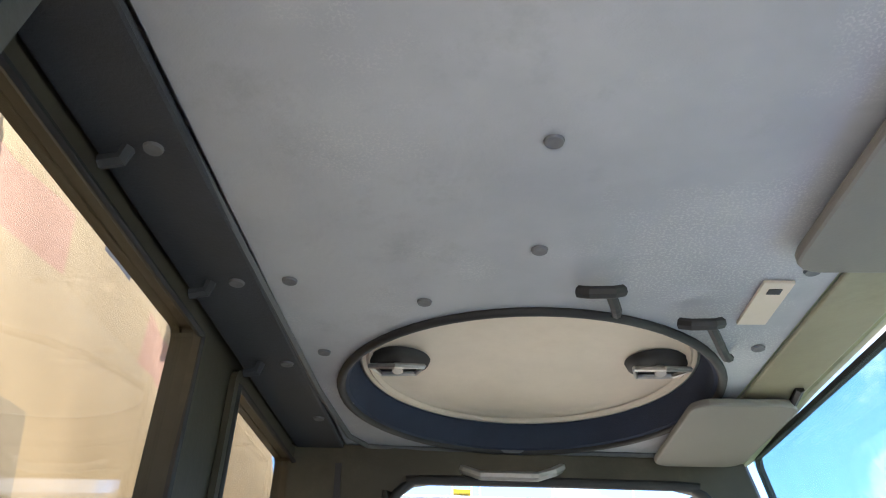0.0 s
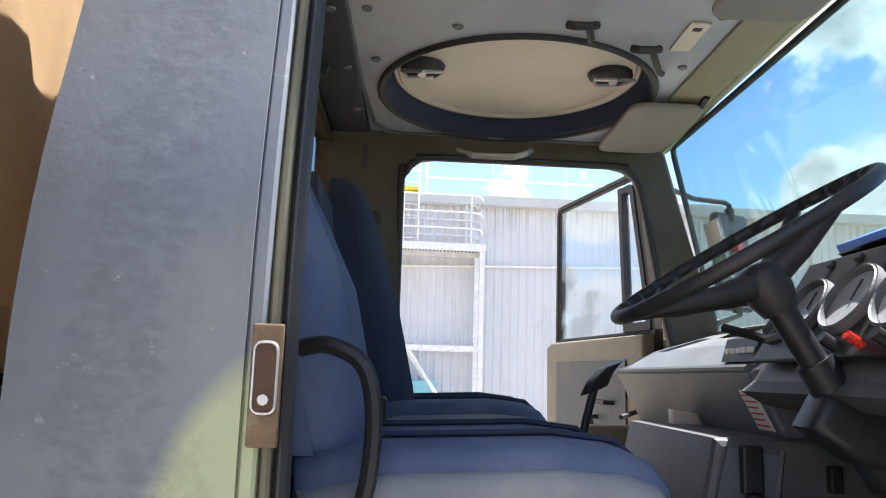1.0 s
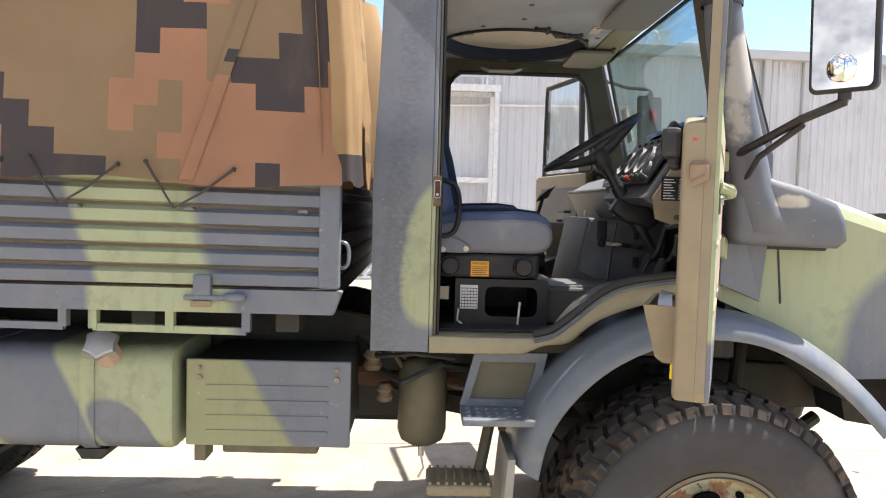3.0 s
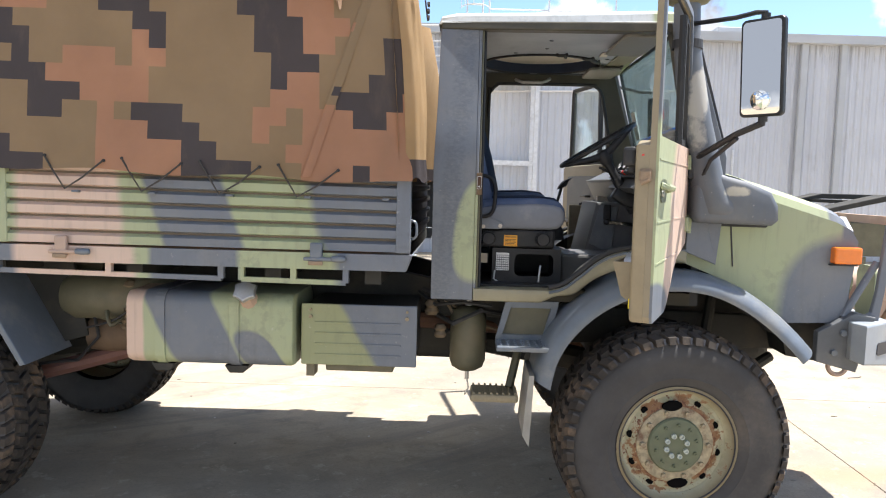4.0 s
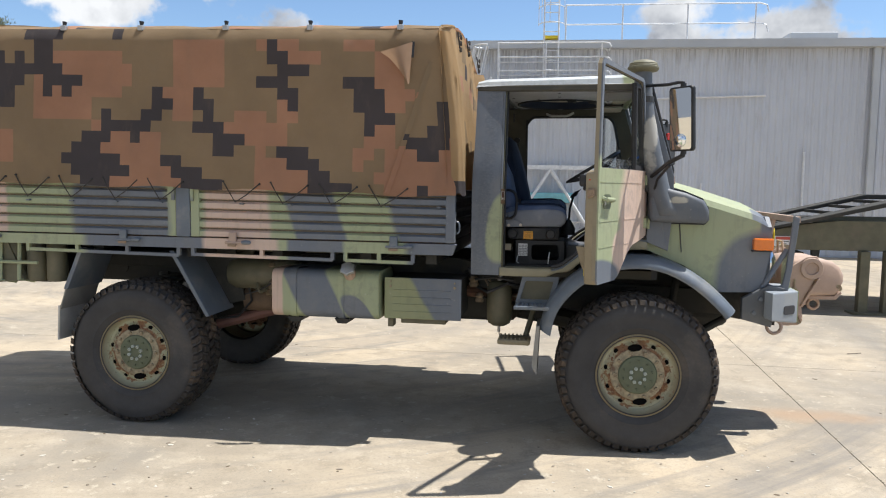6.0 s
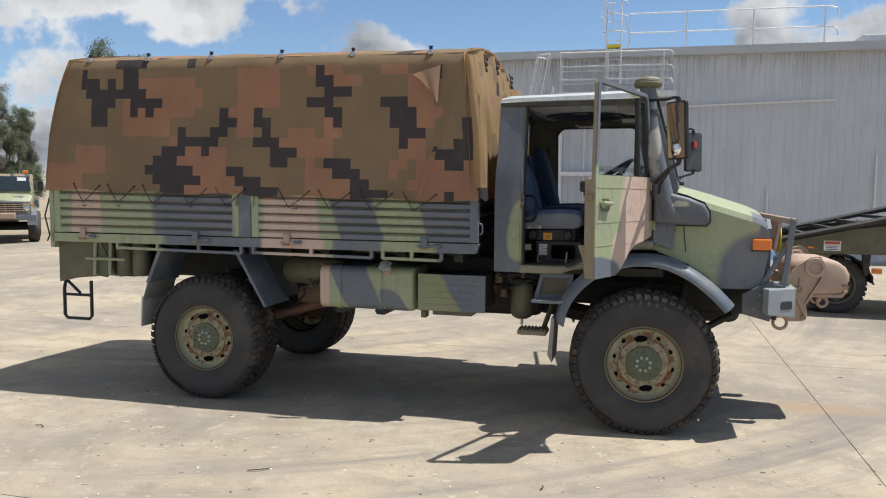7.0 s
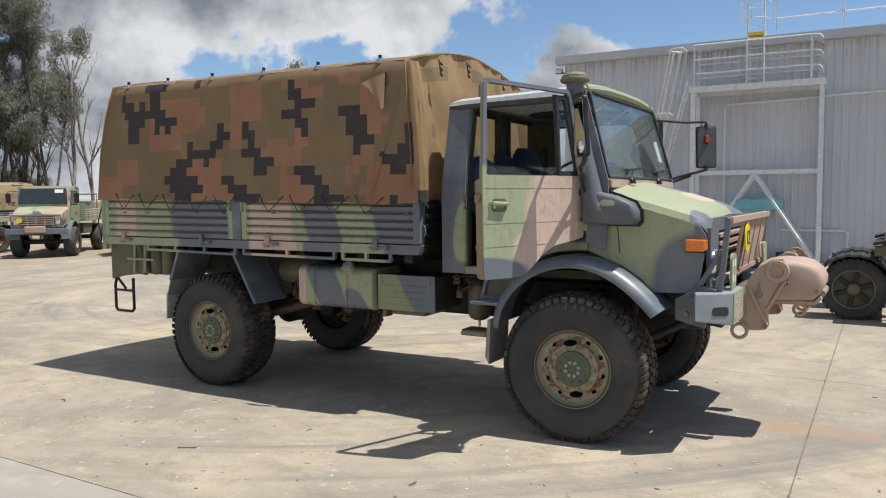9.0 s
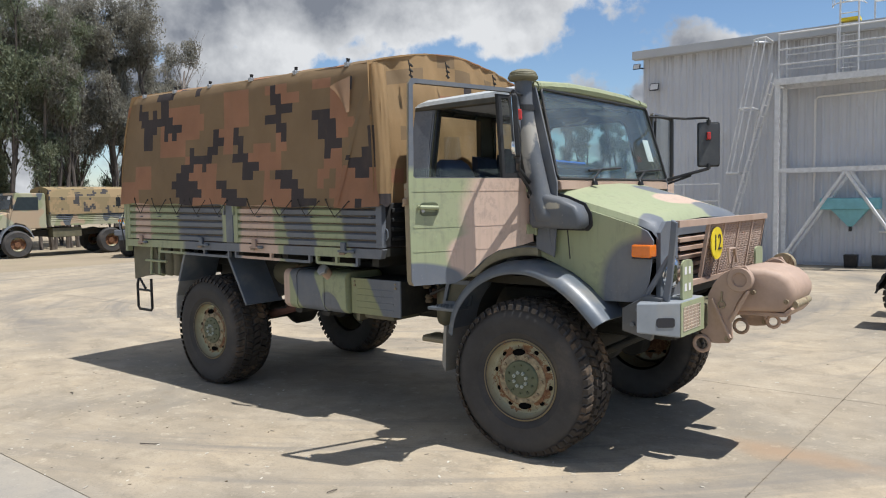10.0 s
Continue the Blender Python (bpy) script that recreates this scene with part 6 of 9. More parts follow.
def door(side):
    turn = Matrix.Translation((-0.006 if side < 0 else 0.0, 0, 0)) @ Matrix.Translation(HINGE) @ Matrix.Rotation(radians(SWING[side]), 4, "Z") @ Matrix.Translation(-HINGE)

    def s(bm):
        bmesh.ops.transform(bm, matrix=turn, verts=bm.verts)
        return flip(bm) if side > 0 else bm

    skin_poly = [(0.03, 1.53), (-0.06, 1.51), (-0.27, 1.48), (-0.38, 1.43), (-0.47, 1.36), (-0.55, 1.3), (-0.62, 1.275), (-0.93, 1.275), (-0.945, 1.3), (-0.955, 1.95), (-0.94, 2.6), (-0.92, 2.635), (-0.14, 2.61), (-0.1, 2.59), (0.03, 1.99)]
    hole = [(-0.918, 2.03), (-0.922, 2.0), (-0.905, 1.985), (-0.02, 1.985), (0.003, 2.0), (-0.128, 2.565), (-0.148, 2.585), (-0.895, 2.605), (-0.912, 2.59)]
    if side > 0:
        hole = [(-0.928, 2.02), (-0.933, 1.985), (-0.915, 1.97), (-0.015, 1.97), (0.012, 1.99), (-0.122, 2.575), (-0.142, 2.595), (-0.905, 2.618), (-0.922, 2.603)]
    d = part("door", s(plate_with_holes(skin_poly, [hole], -0.94, -0.93)), door_paint, truck, "open cab door, green and tan outside", smooth=None)
    # far door's frame gets a darker colour in place of its shade
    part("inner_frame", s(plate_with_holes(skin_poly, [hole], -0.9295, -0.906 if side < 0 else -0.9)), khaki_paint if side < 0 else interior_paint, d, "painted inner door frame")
    inner_poly = [(0.03, 1.53), (-0.06, 1.51), (-0.27, 1.48), (-0.38, 1.43), (-0.47, 1.36), (-0.55, 1.3), (-0.62, 1.275), (-0.93, 1.275), (-0.945, 1.3), (-0.9545, 1.95), (-0.9, 1.97), (0.02, 1.97)]
    bm = prism(inner_poly, -0.9055 if side < 0 else -0.8995, -0.852)
    bmesh.ops.bevel(bm, geom=[e for e in bm.edges if all(v.co.y > -0.853 for v in e.verts)], offset=0.014, segments=3, affect="EDGES", profile=0.5)
    part("inner_panel", s(bm), khaki_paint, d, "khaki inner door panel", smooth=40)
    part("trim_card", s(prism([(-0.1, 1.6), (-0.1, 1.88), (-0.8, 1.88), (-0.8, 1.52), (-0.5, 1.52), (-0.35, 1.58)], -0.8515, -0.845)), dash_grey, d, "grey trim card")
    rings = [[(x0, -0.851, z), (x0, -0.851 + w, z), (x1, -0.851 + w, z), (x1, -0.851, z)] for x0, x1, w, z in ((-0.83, -0.62, 0.03, 1.345), (-0.835, -0.61, 0.05, 1.36), (-0.86, -0.57, 0.078, 1.48), (-0.864, -0.566, 0.082, 1.498), (-0.852, -0.578, 0.07, 1.498), (-0.82, -0.63, 0.03, 1.38))]
    pk = part("door_pocket", s(loft(rings)), khaki_paint, d, "tapered tan plastic map pocket")
    part("pocket_liner", s(loft([[(-0.84, -0.84 + 0.012 * k, 1.47), (-0.8, -0.836 + 0.012 * k, 1.52 - 0.006 * k), (-0.72, -0.842 + 0.014 * k, 1.515 + 0.004 * k), (-0.62, -0.838 + 0.012 * k, 1.485)] for k in range(4)], closed=False)), bare_metal, pk, "crumpled silver liner", smooth=60)
    if side < 0:
        part("lock_case", s(add_box(box(-0.93, -0.85, -0.851, -0.8, 1.87, 1.945, 0.014), -0.9, -0.8, -0.845, -0.815, 1.845, 1.9, 0.01)), black_plastic, d, "black door lock case")
    part("inner_handle", s(tube([(-0.2, -0.848, 1.72), (-0.2, -0.808, 1.72), (-0.3, -0.803, 1.72), (-0.3, -0.848, 1.72)], 0.009, 6)), black_plastic, d)
    part("window_crank", s(tube([(-0.35, -0.846, 1.66), (-0.35, -0.813, 1.66), (-0.3, -0.808, 1.6)], 0.01, 6)), black_plastic, d)
    part("reflector", s(box(-0.954, -0.95, -0.887, -0.875, 1.908, 1.95, 0.001)), red_lens, d)
    part("sticker", s(box(-0.925, -0.885, -0.8515, -0.846, 1.325, 1.362)), yellow_plate, d)
    part("seal", s(tube([(-0.92, -0.913, 1.982), (-0.005, -0.913, 1.982), (-0.138, -0.913, 2.59), (-0.91, -0.913, 2.61), (-0.92, -0.913, 1.982)], 0.01, 6)), black_rubber, d)
    part("window_divider", s(rod((-0.21, -0.911, 1.985), (-0.25, -0.911, 2.57), 0.016, seg=6)), black_plastic, d)
    part("vent_frame", s(plate_with_holes([(-0.215, 1.988), (0.0, 1.988), (0.002, 2.02), (-0.125, 2.552), (-0.15, 2.565), (-0.25, 2.568)], [[(-0.195, 2.02), (-0.035, 2.02), (-0.032, 2.04), (-0.15, 2.53), (-0.17, 2.54), (-0.222, 2.54)]], -0.928, -0.896)), black_rubber, d, "black rubber vent window frame")
    q = part("quarter_window", s(prism([(-0.225, 1.99), (-0.015, 1.99), (-0.145, 2.55), (-0.255, 2.555)], -0.913, -0.909)), side_glass, d)
    q.visible_shadow = False
    q = part("window_pane", s(prism([(-0.915, 1.985), (-0.235, 1.985), (-0.235, 2.05), (-0.915, 2.05)] if side < 0 else [(-0.925, 1.975), (-0.225, 1.975), (-0.262, 2.59), (-0.915, 2.605)], -0.913, -0.909)), side_glass, d, "lowered window pane" if side < 0 else "closed window pane")
    q.visible_shadow = False
    # outside handle on a flat plate, its darker green painted as a recess's shade
    part("handle_dish", s(prism(rounded(-0.88, -0.74, 1.735, 1.825, 0.03), -0.944, -0.941)), hub_green, d)
    part("handle", s(tube([(-0.89, -0.944, 1.8), (-0.885, -0.965, 1.795), (-0.76, -0.968, 1.79), (-0.75, -0.944, 1.785)], 0.014, 8)), green_paint, d, "green pull handle")
    part("lock", s(rod((-0.86, -0.942, 1.77), (-0.86, -0.952, 1.77), 0.012, seg=12)), bare_metal, d)
    for z in (1.5, 1.66, 1.9):
        part("swage_line", s(box(-0.93, 0.02, -0.9425, -0.9405, z - 0.0035, z + 0.0035)) if z > 1.55 else s(box(-0.93, -0.3, -0.9425, -0.9405, z - 0.0035, z + 0.0035)), door_paint, d)
    for z in (1.62, 1.92):
        part("hinge", s(add_rod(box(-0.03, 0.05, -0.955, -0.93, z - 0.035, z + 0.035, 0.005), (0.045, -0.95, z - 0.045), (0.045, -0.95, z + 0.045), 0.013)), green_paint, d)
    part("latch", s(add_rod(prism([(-0.975, 1.815), (-0.978, 1.85), (-0.955, 1.862), (-0.94, 1.855), (-0.94, 1.81)], -0.917, -0.872, bevel=0.008), (-0.972, -0.91, 1.822), (-0.972, -0.88, 1.806), 0.009)), latch_rust, d, "worn rusty door latch")
    part("check_strap", s(rod((-0.02, -0.86, 1.7), (0.06, -0.75, 1.68), 0.009, seg=6)), black_plastic, d)


door(-1)
door(1)


def mirror(side, c, turn):
    """A wing mirror on its bent arms; c is its middle, turn its angle to the truck's length."""
    def s(bm):
        return flip(bm) if side > 0 else bm
    c, u = Vector(c), Vector((math.cos(radians(turn)), -math.sin(radians(turn)), 0))
    n = Vector((u.y, -u.x, -0.06)).normalized()
    up = n.cross(-u).normalized()
    up = up if up.z > 0 else -up
    frame_m = Matrix.Translation(c) @ Matrix(((u.x, n.x, up.x, 0), (u.y, n.y, up.y, 0), (u.z, n.z, up.z, 0), (0, 0, 0, 1)))

    def f(bm):
        bmesh.ops.transform(bm, matrix=frame_m, verts=bm.verts)
        return s(bm)
    h = part("mirror", f(prism(rounded(-0.098, 0.098, -0.205, 0.205, 0.022), -0.02, 0.01, bevel=0.007)), black_plastic, truck, "tall black-framed wing mirror")
    part("backing", f(prism(rounded(-0.088, 0.088, -0.195, 0.195, 0.02), -0.026, -0.0205, bevel=0.004)), dash_dark, h)
    part("mirror_glass", f(prism(rounded(-0.086, 0.086, -0.193, 0.193, 0.018), 0.0105, 0.0125)), mirror_glass, h)
    part("spot_mirror", f(lathe([(0.042, 0.013), (0.042, 0.02), (0.036, 0.025), (0.02, 0.031), (0.0, 0.033)], (0.0, 0, -0.135), "y", 24)), mirror_glass, h, "round convex spot mirror", smooth=50)
    lamp = part("clearance_lamp", f(box(-0.018, 0.018, -0.058, -0.027, 0.04, 0.11, 0.008)), red_lens, h, "small red clearance lamp")
    part("lamp_base", f(box(-0.022, 0.022, -0.034, -0.0265, 0.034, 0.116, 0.004)), black_rubber, lamp)
    top, bot = frame_m @ Vector((0, -0.015, 0.2)), frame_m @ Vector((0, -0.015, -0.2))
    part("mirror_arm", s(tube([(-0.02, -0.97, 2.565), (0.0, -1.02, 2.57), (c.x * 0.6, (c.y - 1.02) / 2 - 0.06, 2.545), (top.x - 0.03, top.y + 0.03, 2.545), (top.x, top.y, 2.54), (top.x, top.y, 2.5)], 0.011, 8)), black_plastic, h)
    part("mirror_arm", s(tube([(0.045, -0.98, 1.93), (0.07, -1.05, 1.96), (c.x * 0.75, c.y + 0.12, 2.04), (bot.x, bot.y, 2.08), (bot.x, bot.y, 2.115)], 0.015, 8)), black_plastic, h)
    part("mirror_arm", s(tube([(0.05, -0.98, 1.9), (0.08, -1.02, 1.85), (0.09, -1.1, 1.93), (c.x * 0.75, c.y + 0.12, 2.02)], 0.01, 6)), black_plastic, h)
    part("mirror_bracket", s(box(0.02, 0.07, -1.0, -0.945, 1.84, 1.97, 0.01)), black_plastic, h)
    for q in (top, bot):
        part("clamp", s(rod((q.x, q.y, q.z - 0.025), (q.x, q.y, q.z + 0.025), 0.019, seg=10)), black_rubber, h)


mirror(-1, (0.19, -1.405, 2.31), 50.5)
mirror(1, (0.45, -1.3, 2.3), 26)

# snorkel up the near front pillar
sn = part("snorkel", tube([(-0.02, -0.97, 2.68), (-0.012, -0.97, 2.5), (0.008, -0.97, 2.35), (0.053, -0.97, 2.12), (0.096, -0.972, 1.95), (0.123, -0.972, 1.82), (0.16, -0.97, 1.72), (0.24, -0.955, 1.69)], [0.062, 0.062, 0.066, 0.07, 0.072, 0.078, 0.085, 0.07], 18), snorkel_plastic, truck, "scuffed grey plastic air-intake snorkel", smooth=50)
part("intake_box", prism([(0.05, 1.66), (0.075, 1.63), (0.43, 1.625), (0.46, 1.65), (0.455, 1.72), (0.42, 1.785), (0.3, 1.835), (0.2, 1.86), (0.1, 1.9), (0.05, 1.8)], -1.03, -0.87, bevel=0.028), snorkel_plastic, sn, "grey moulded intake duct on the bonnet side", smooth=50)
part("flange", prism([(0.04, 1.64), (0.065, 1.612), (0.45, 1.61), (0.48, 1.645), (0.475, 1.73), (0.43, 1.8), (0.3, 1.852), (0.2, 1.88), (0.15, 1.905), (0.04, 1.9)], -0.888, -0.878), black_rubber, sn)
part("clamp", lathe([(0.069, -0.02), (0.072, -0.02), (0.072, 0.02), (0.069, 0.02)], (-0.01, -0.97, 2.48), "z", 24), black_rubber, sn)
cap = part("snorkel_cap", lathe([(0.05, -0.03), (0.06, -0.022), (0.098, -0.012), (0.108, 0.002), (0.108, 0.014), (0.1, 0.019), (0.101, 0.026), (0.096, 0.03), (0.096, 0.038), (0.08, 0.052), (0.05, 0.062), (0.0, 0.066)], (-0.02, -0.97, 2.69), "z", 28), cap_paint, sn, "pale green mushroom rain cap", smooth=30)

# bumper, bull bar and winch
SIDE = Matrix.Translation((0.994, -0.9745, 0)) @ Matrix.Rotation(math.atan2(0.177, 0.212), 4, "Z")   # x along the slanted bumper end


for side in (-1, 1):
    s = (lambda bm: flip(bm)) if side > 0 else (lambda bm: bm)
    bm = prism([(0.888, -1.063), (1.1, -0.886), (1.1, -0.475), (0.93, -0.475), (0.86, -0.98)], 0.93, 1.16, "z", bevel=0.01)
    for v in bm.verts:
        if v.co.z < 1.0:
            v.co.z += max(0.0, 1.05 - v.co.x) * 0.22
    bb = part("bumper", s(bm), bumper_paint, truck, "pale grey pressed-steel bumper end")
    bm = prism(rounded(-0.012, 0.106, 1.0, 1.062, 0.018), -0.004, 0.01)
    bmesh.ops.transform(bm, matrix=SIDE, verts=bm.verts)
    part("lamp_recess", s(bm), dark_print, bb)
    fp = part("front_plate", s(plate_with_holes([(-0.88, 0.935), (-0.48, 0.935), (-0.48, 1.155), (-0.88, 1.155)], [rounded(-0.85, -0.56, 0.965, 1.125, 0.02)], 1.1015, 1.108, "x")), green_paint, bb, "pale green front plate")
    bm = B()
    for i in range(13):
        add_box(bm, 1.109, 1.112, -0.85 + i * 0.0242, -0.847 + i * 0.0242, 0.965, 1.125)
        if i < 8:
            add_box(bm, 1.109, 1.112, -0.85, -0.56, 0.968 + i * 0.0215, 0.971 + i * 0.0215)
    # pale colour on the wires stands in for sunlight on them
    part("lamp_mesh", s(bm), cream_paint, bb, "wire lamp guard, coloured pale as if sunlit")
    part("lamp", s(box(1.1005, 1.102, -0.85, -0.56, 0.965, 1.125)), tan_paint, bb)
    part("bar_plate", s(prism([(0.93, 1.16), (0.99, 1.2), (1.01, 1.3), (1.045, 1.69), (1.085, 1.67), (1.05, 1.3), (1.03, 1.16)], -0.9, -0.87, bevel=0.006)), grey_paint, truck, "grey steel bull bar end plate")
    part("bar_stay", s(rod((0.86, -0.88, 1.17), (1.02, -0.86, 1.45), 0.018)), grey_paint, truck)
    part("bumper_bracket", s(prism([(0.72, 0.95), (0.72, 1.1), (0.9, 1.2), (1.0, 1.18), (0.92, 0.9)], -0.93, -0.88, bevel=0.006)), dash_grey, truck, "grey bolted bumper bracket")
    for x, z in ((0.8, 1.0), (0.84, 1.1), (0.9, 1.13)):
        part("bolt", s(rod((x, -0.93, z), (x, -0.95, z), 0.016, seg=6)), fender_paint, truck)
part("bumper_beam", box(0.95, 1.1, -0.468, 0.568, 0.92, 1.1, 0.015), olive_paint, truck)


def bar_at(y, z):
    return (1.0 + (z - 1.2) * 0.16, y, z)


bar = part("bull_bar", add_tube(add_tube(B(), [bar_at(-0.88, 1.66), bar_at(0.98, 1.66)], 0.03, 4), [bar_at(-0.6, 1.24), bar_at(0.98, 1.24)], 0.026, 4), tan_paint, truck, "tan steel bull bar with mesh panels")
for y in (-0.3, 0.02, 0.34, 0.66, 0.97):
    part("upright", tube([bar_at(y, 1.24), bar_at(y, 1.66)], 0.016, 4), tan_paint, bar)
for y0 in (-0.3, 0.02, 0.34, 0.66):
    bm = B()
    y1 = y0 + (0.32 if y0 < 0.6 else 0.31)
    for i in range(-9, 10):
        for sg in (1, -1):
            pts = []
            for kk in (0.0, 1.0):
                yy = y0 + 0.16 + i * 0.035 + sg * (kk - 0.5) * 0.36
                pts.append((yy, 1.26 + kk * 0.38))
            (ya, za), (yb, zb) = pts
            lo, hi = y0 + 0.01, y1 - 0.01
            if max(ya, yb) < lo or min(ya, yb) > hi:
                continue
            def clip(y, z, y2, z2):
                if y < lo:
                    f = (lo - y) / (y2 - y)
                    return lo, z + (z2 - z) * f
                if y > hi:
                    f = (hi - y) / (y2 - y)
                    return hi, z + (z2 - z) * f
                return y, z
            a, b = clip(ya, za, yb, zb), clip(yb, zb, ya, za)
            add_rod(bm, bar_at(*a), bar_at(*b), 0.0045, seg=4)
    part("mesh_panel", bm, tan_paint, bar, "expanded steel mesh panel")
disc = part("class_disc", rod((1.078, -0.17, 1.5), (1.086, -0.17, 1.5), 0.115, seg=36), yellow_plate, bar, "yellow disc with black figures")
words("figures", "12", 0.16, dark_print, Matrix.Translation((1.0895, -0.17, 1.5)) @ Euler((radians(90), 0, radians(90))).to_matrix().to_4x4(), disc)
gp = part("guard_plate", prism(rounded(-0.78, -0.6, 1.14, 1.42, 0.05), 1.06, 1.075, "x"), green_paint, truck, "pale green upright plate with worn marks")
for i, (y, z) in enumerate(((-0.73, 1.35), (-0.66, 1.35), (-0.73, 1.24), (-0.66, 1.24))):
    part("text_bar", box(1.0755, 1.077, y - 0.018, y + 0.018, z - 0.025, z + 0.025), white_plate, gp)
part("guard_plate", prism(rounded(0.7, 0.88, 1.14, 1.42, 0.05), 1.075, 1.09, "x"), green_paint, truck)
# winch body carried on two gusset plates
bm = prism([(1.14, 1.04), (1.16, 1.26), (1.2, 1.32), (1.3, 1.34), (1.45, 1.338), (1.53, 1.315), (1.59, 1.27), (1.622, 1.21), (1.622, 1.16), (1.6, 1.11), (1.56, 1.05), (1.2, 1.045)], -0.33, 0.3, bevel=0.04)
for v in bm.verts:
    if v.co.x > 1.3:
        v.co.y *= 1 - 0.75 * (v.co.x - 1.3)
win = part("winch", bm, tan_paint, truck, "dusty sand-coloured cast winch body", smooth=55)
part("winch_lip", prism([(1.2, 1.01), (1.2, 1.043), (1.555, 1.047), (1.6, 1.085), (1.612, 1.07), (1.57, 1.02)], -0.25, 0.21, bevel=0.006), tan_paint, win)
part("roller", rod((1.605, -0.19, 1.1), (1.605, 0.17, 1.1), 0.026, seg=16), rim_rust, win, "worn cable roller")
for y in (-0.41, 0.42):
    part("gusset", prism([(1.13, 0.83), (1.06, 0.9), (1.112, 0.95), (1.112, 1.16), (1.15, 1.24), (1.2, 1.3), (1.29, 1.36), (1.36, 1.37), (1.4, 1.31), (1.38, 1.24), (1.3, 1.1), (1.265, 1.0), (1.28, 0.88), (1.255, 0.84), (1.18, 0.83)], y - 0.012, y + 0.012, bevel=0.004), tan_paint, win, "sand-coloured gusset plate")
    part("boss", lathe([(0.05, -0.03), (0.078, -0.03), (0.082, -0.026), (0.082, 0.026), (0.05, 0.03), (0.045, 0.0), (0.045, -0.024), (0.05, -0.03)], (1.325, y, 1.275), "y", 28), tan_paint, win, "round eye in the gusset", smooth=40)
    part("pin", rod((1.25, y - 0.03, 0.87), (1.25, y + 0.03, 0.87), 0.02), rim_rust, win)
    part("stiffener", prism([(1.135, 1.13), (1.15, 1.14), (1.275, 0.88), (1.26, 0.87)], y - 0.035, y + 0.02, bevel=0.003), tan_paint, win)
    part("stiffener", prism([(1.37, 1.2), (1.385, 1.2), (1.27, 0.98), (1.255, 0.99)], y - 0.035, y + 0.02, bevel=0.003), tan_paint, win)
    part("hook_ring", lathe([(0.022 + 0.005 * math.cos(a), 0.005 * math.sin(a)) for a in [2 * math.pi * k / 8 for k in range(9)]], (1.207, y - 0.02, 1.1), "y", 18), rim_rust, win, smooth=60)
    part("lifting_pin", rod((1.207, y - 0.02, 1.115), (1.207, y - 0.02, 1.19), 0.006, seg=6), rim_rust, win)
    bm = lathe([(0.052 + 0.013 * math.cos(a), 0.013 * math.sin(a)) for a in [2 * math.pi * k / 10 for k in range(11)]], (1.075, y - 0.02, 0.82), "y", 24)
    part("tow_ring", bm, tan_paint, win, "tan painted tow ring", smooth=60)
for y in (-0.1, 0.15):
    bm = lathe([(0.04 + 0.012 * math.cos(a), 0.012 * math.sin(a)) for a in [2 * math.pi * k / 8 for k in range(9)]], (1.45, y, 0.96), "y", 20)
    part("shackle", bm, tan_paint, win, smooth=60)
for p in ((1.378, -0.31, 1.181), (1.575, -0.255, 1.125)):
    part("plug", rod((p[0], p[1] + 0.02, p[2]), (p[0], p[1] - 0.014, p[2]), 0.017, seg=8), rim_rust, win)
part("lifting_loop", tube([(1.18, -0.2, 1.36), (1.17, -0.18, 1.46), (1.17, -0.06, 1.46), (1.18, -0.04, 1.36)], 0.01, 8), tan_paint, win)
part("pulley", lathe([(0.0, -0.03), (0.085, -0.03), (0.085, -0.02), (0.07, 0.0), (0.085, 0.02), (0.085, 0.03), (0.0, 0.03)], (1.36, 0.47, 1.31), "y", 24), rim_rust, win, "rusty cable pulley")

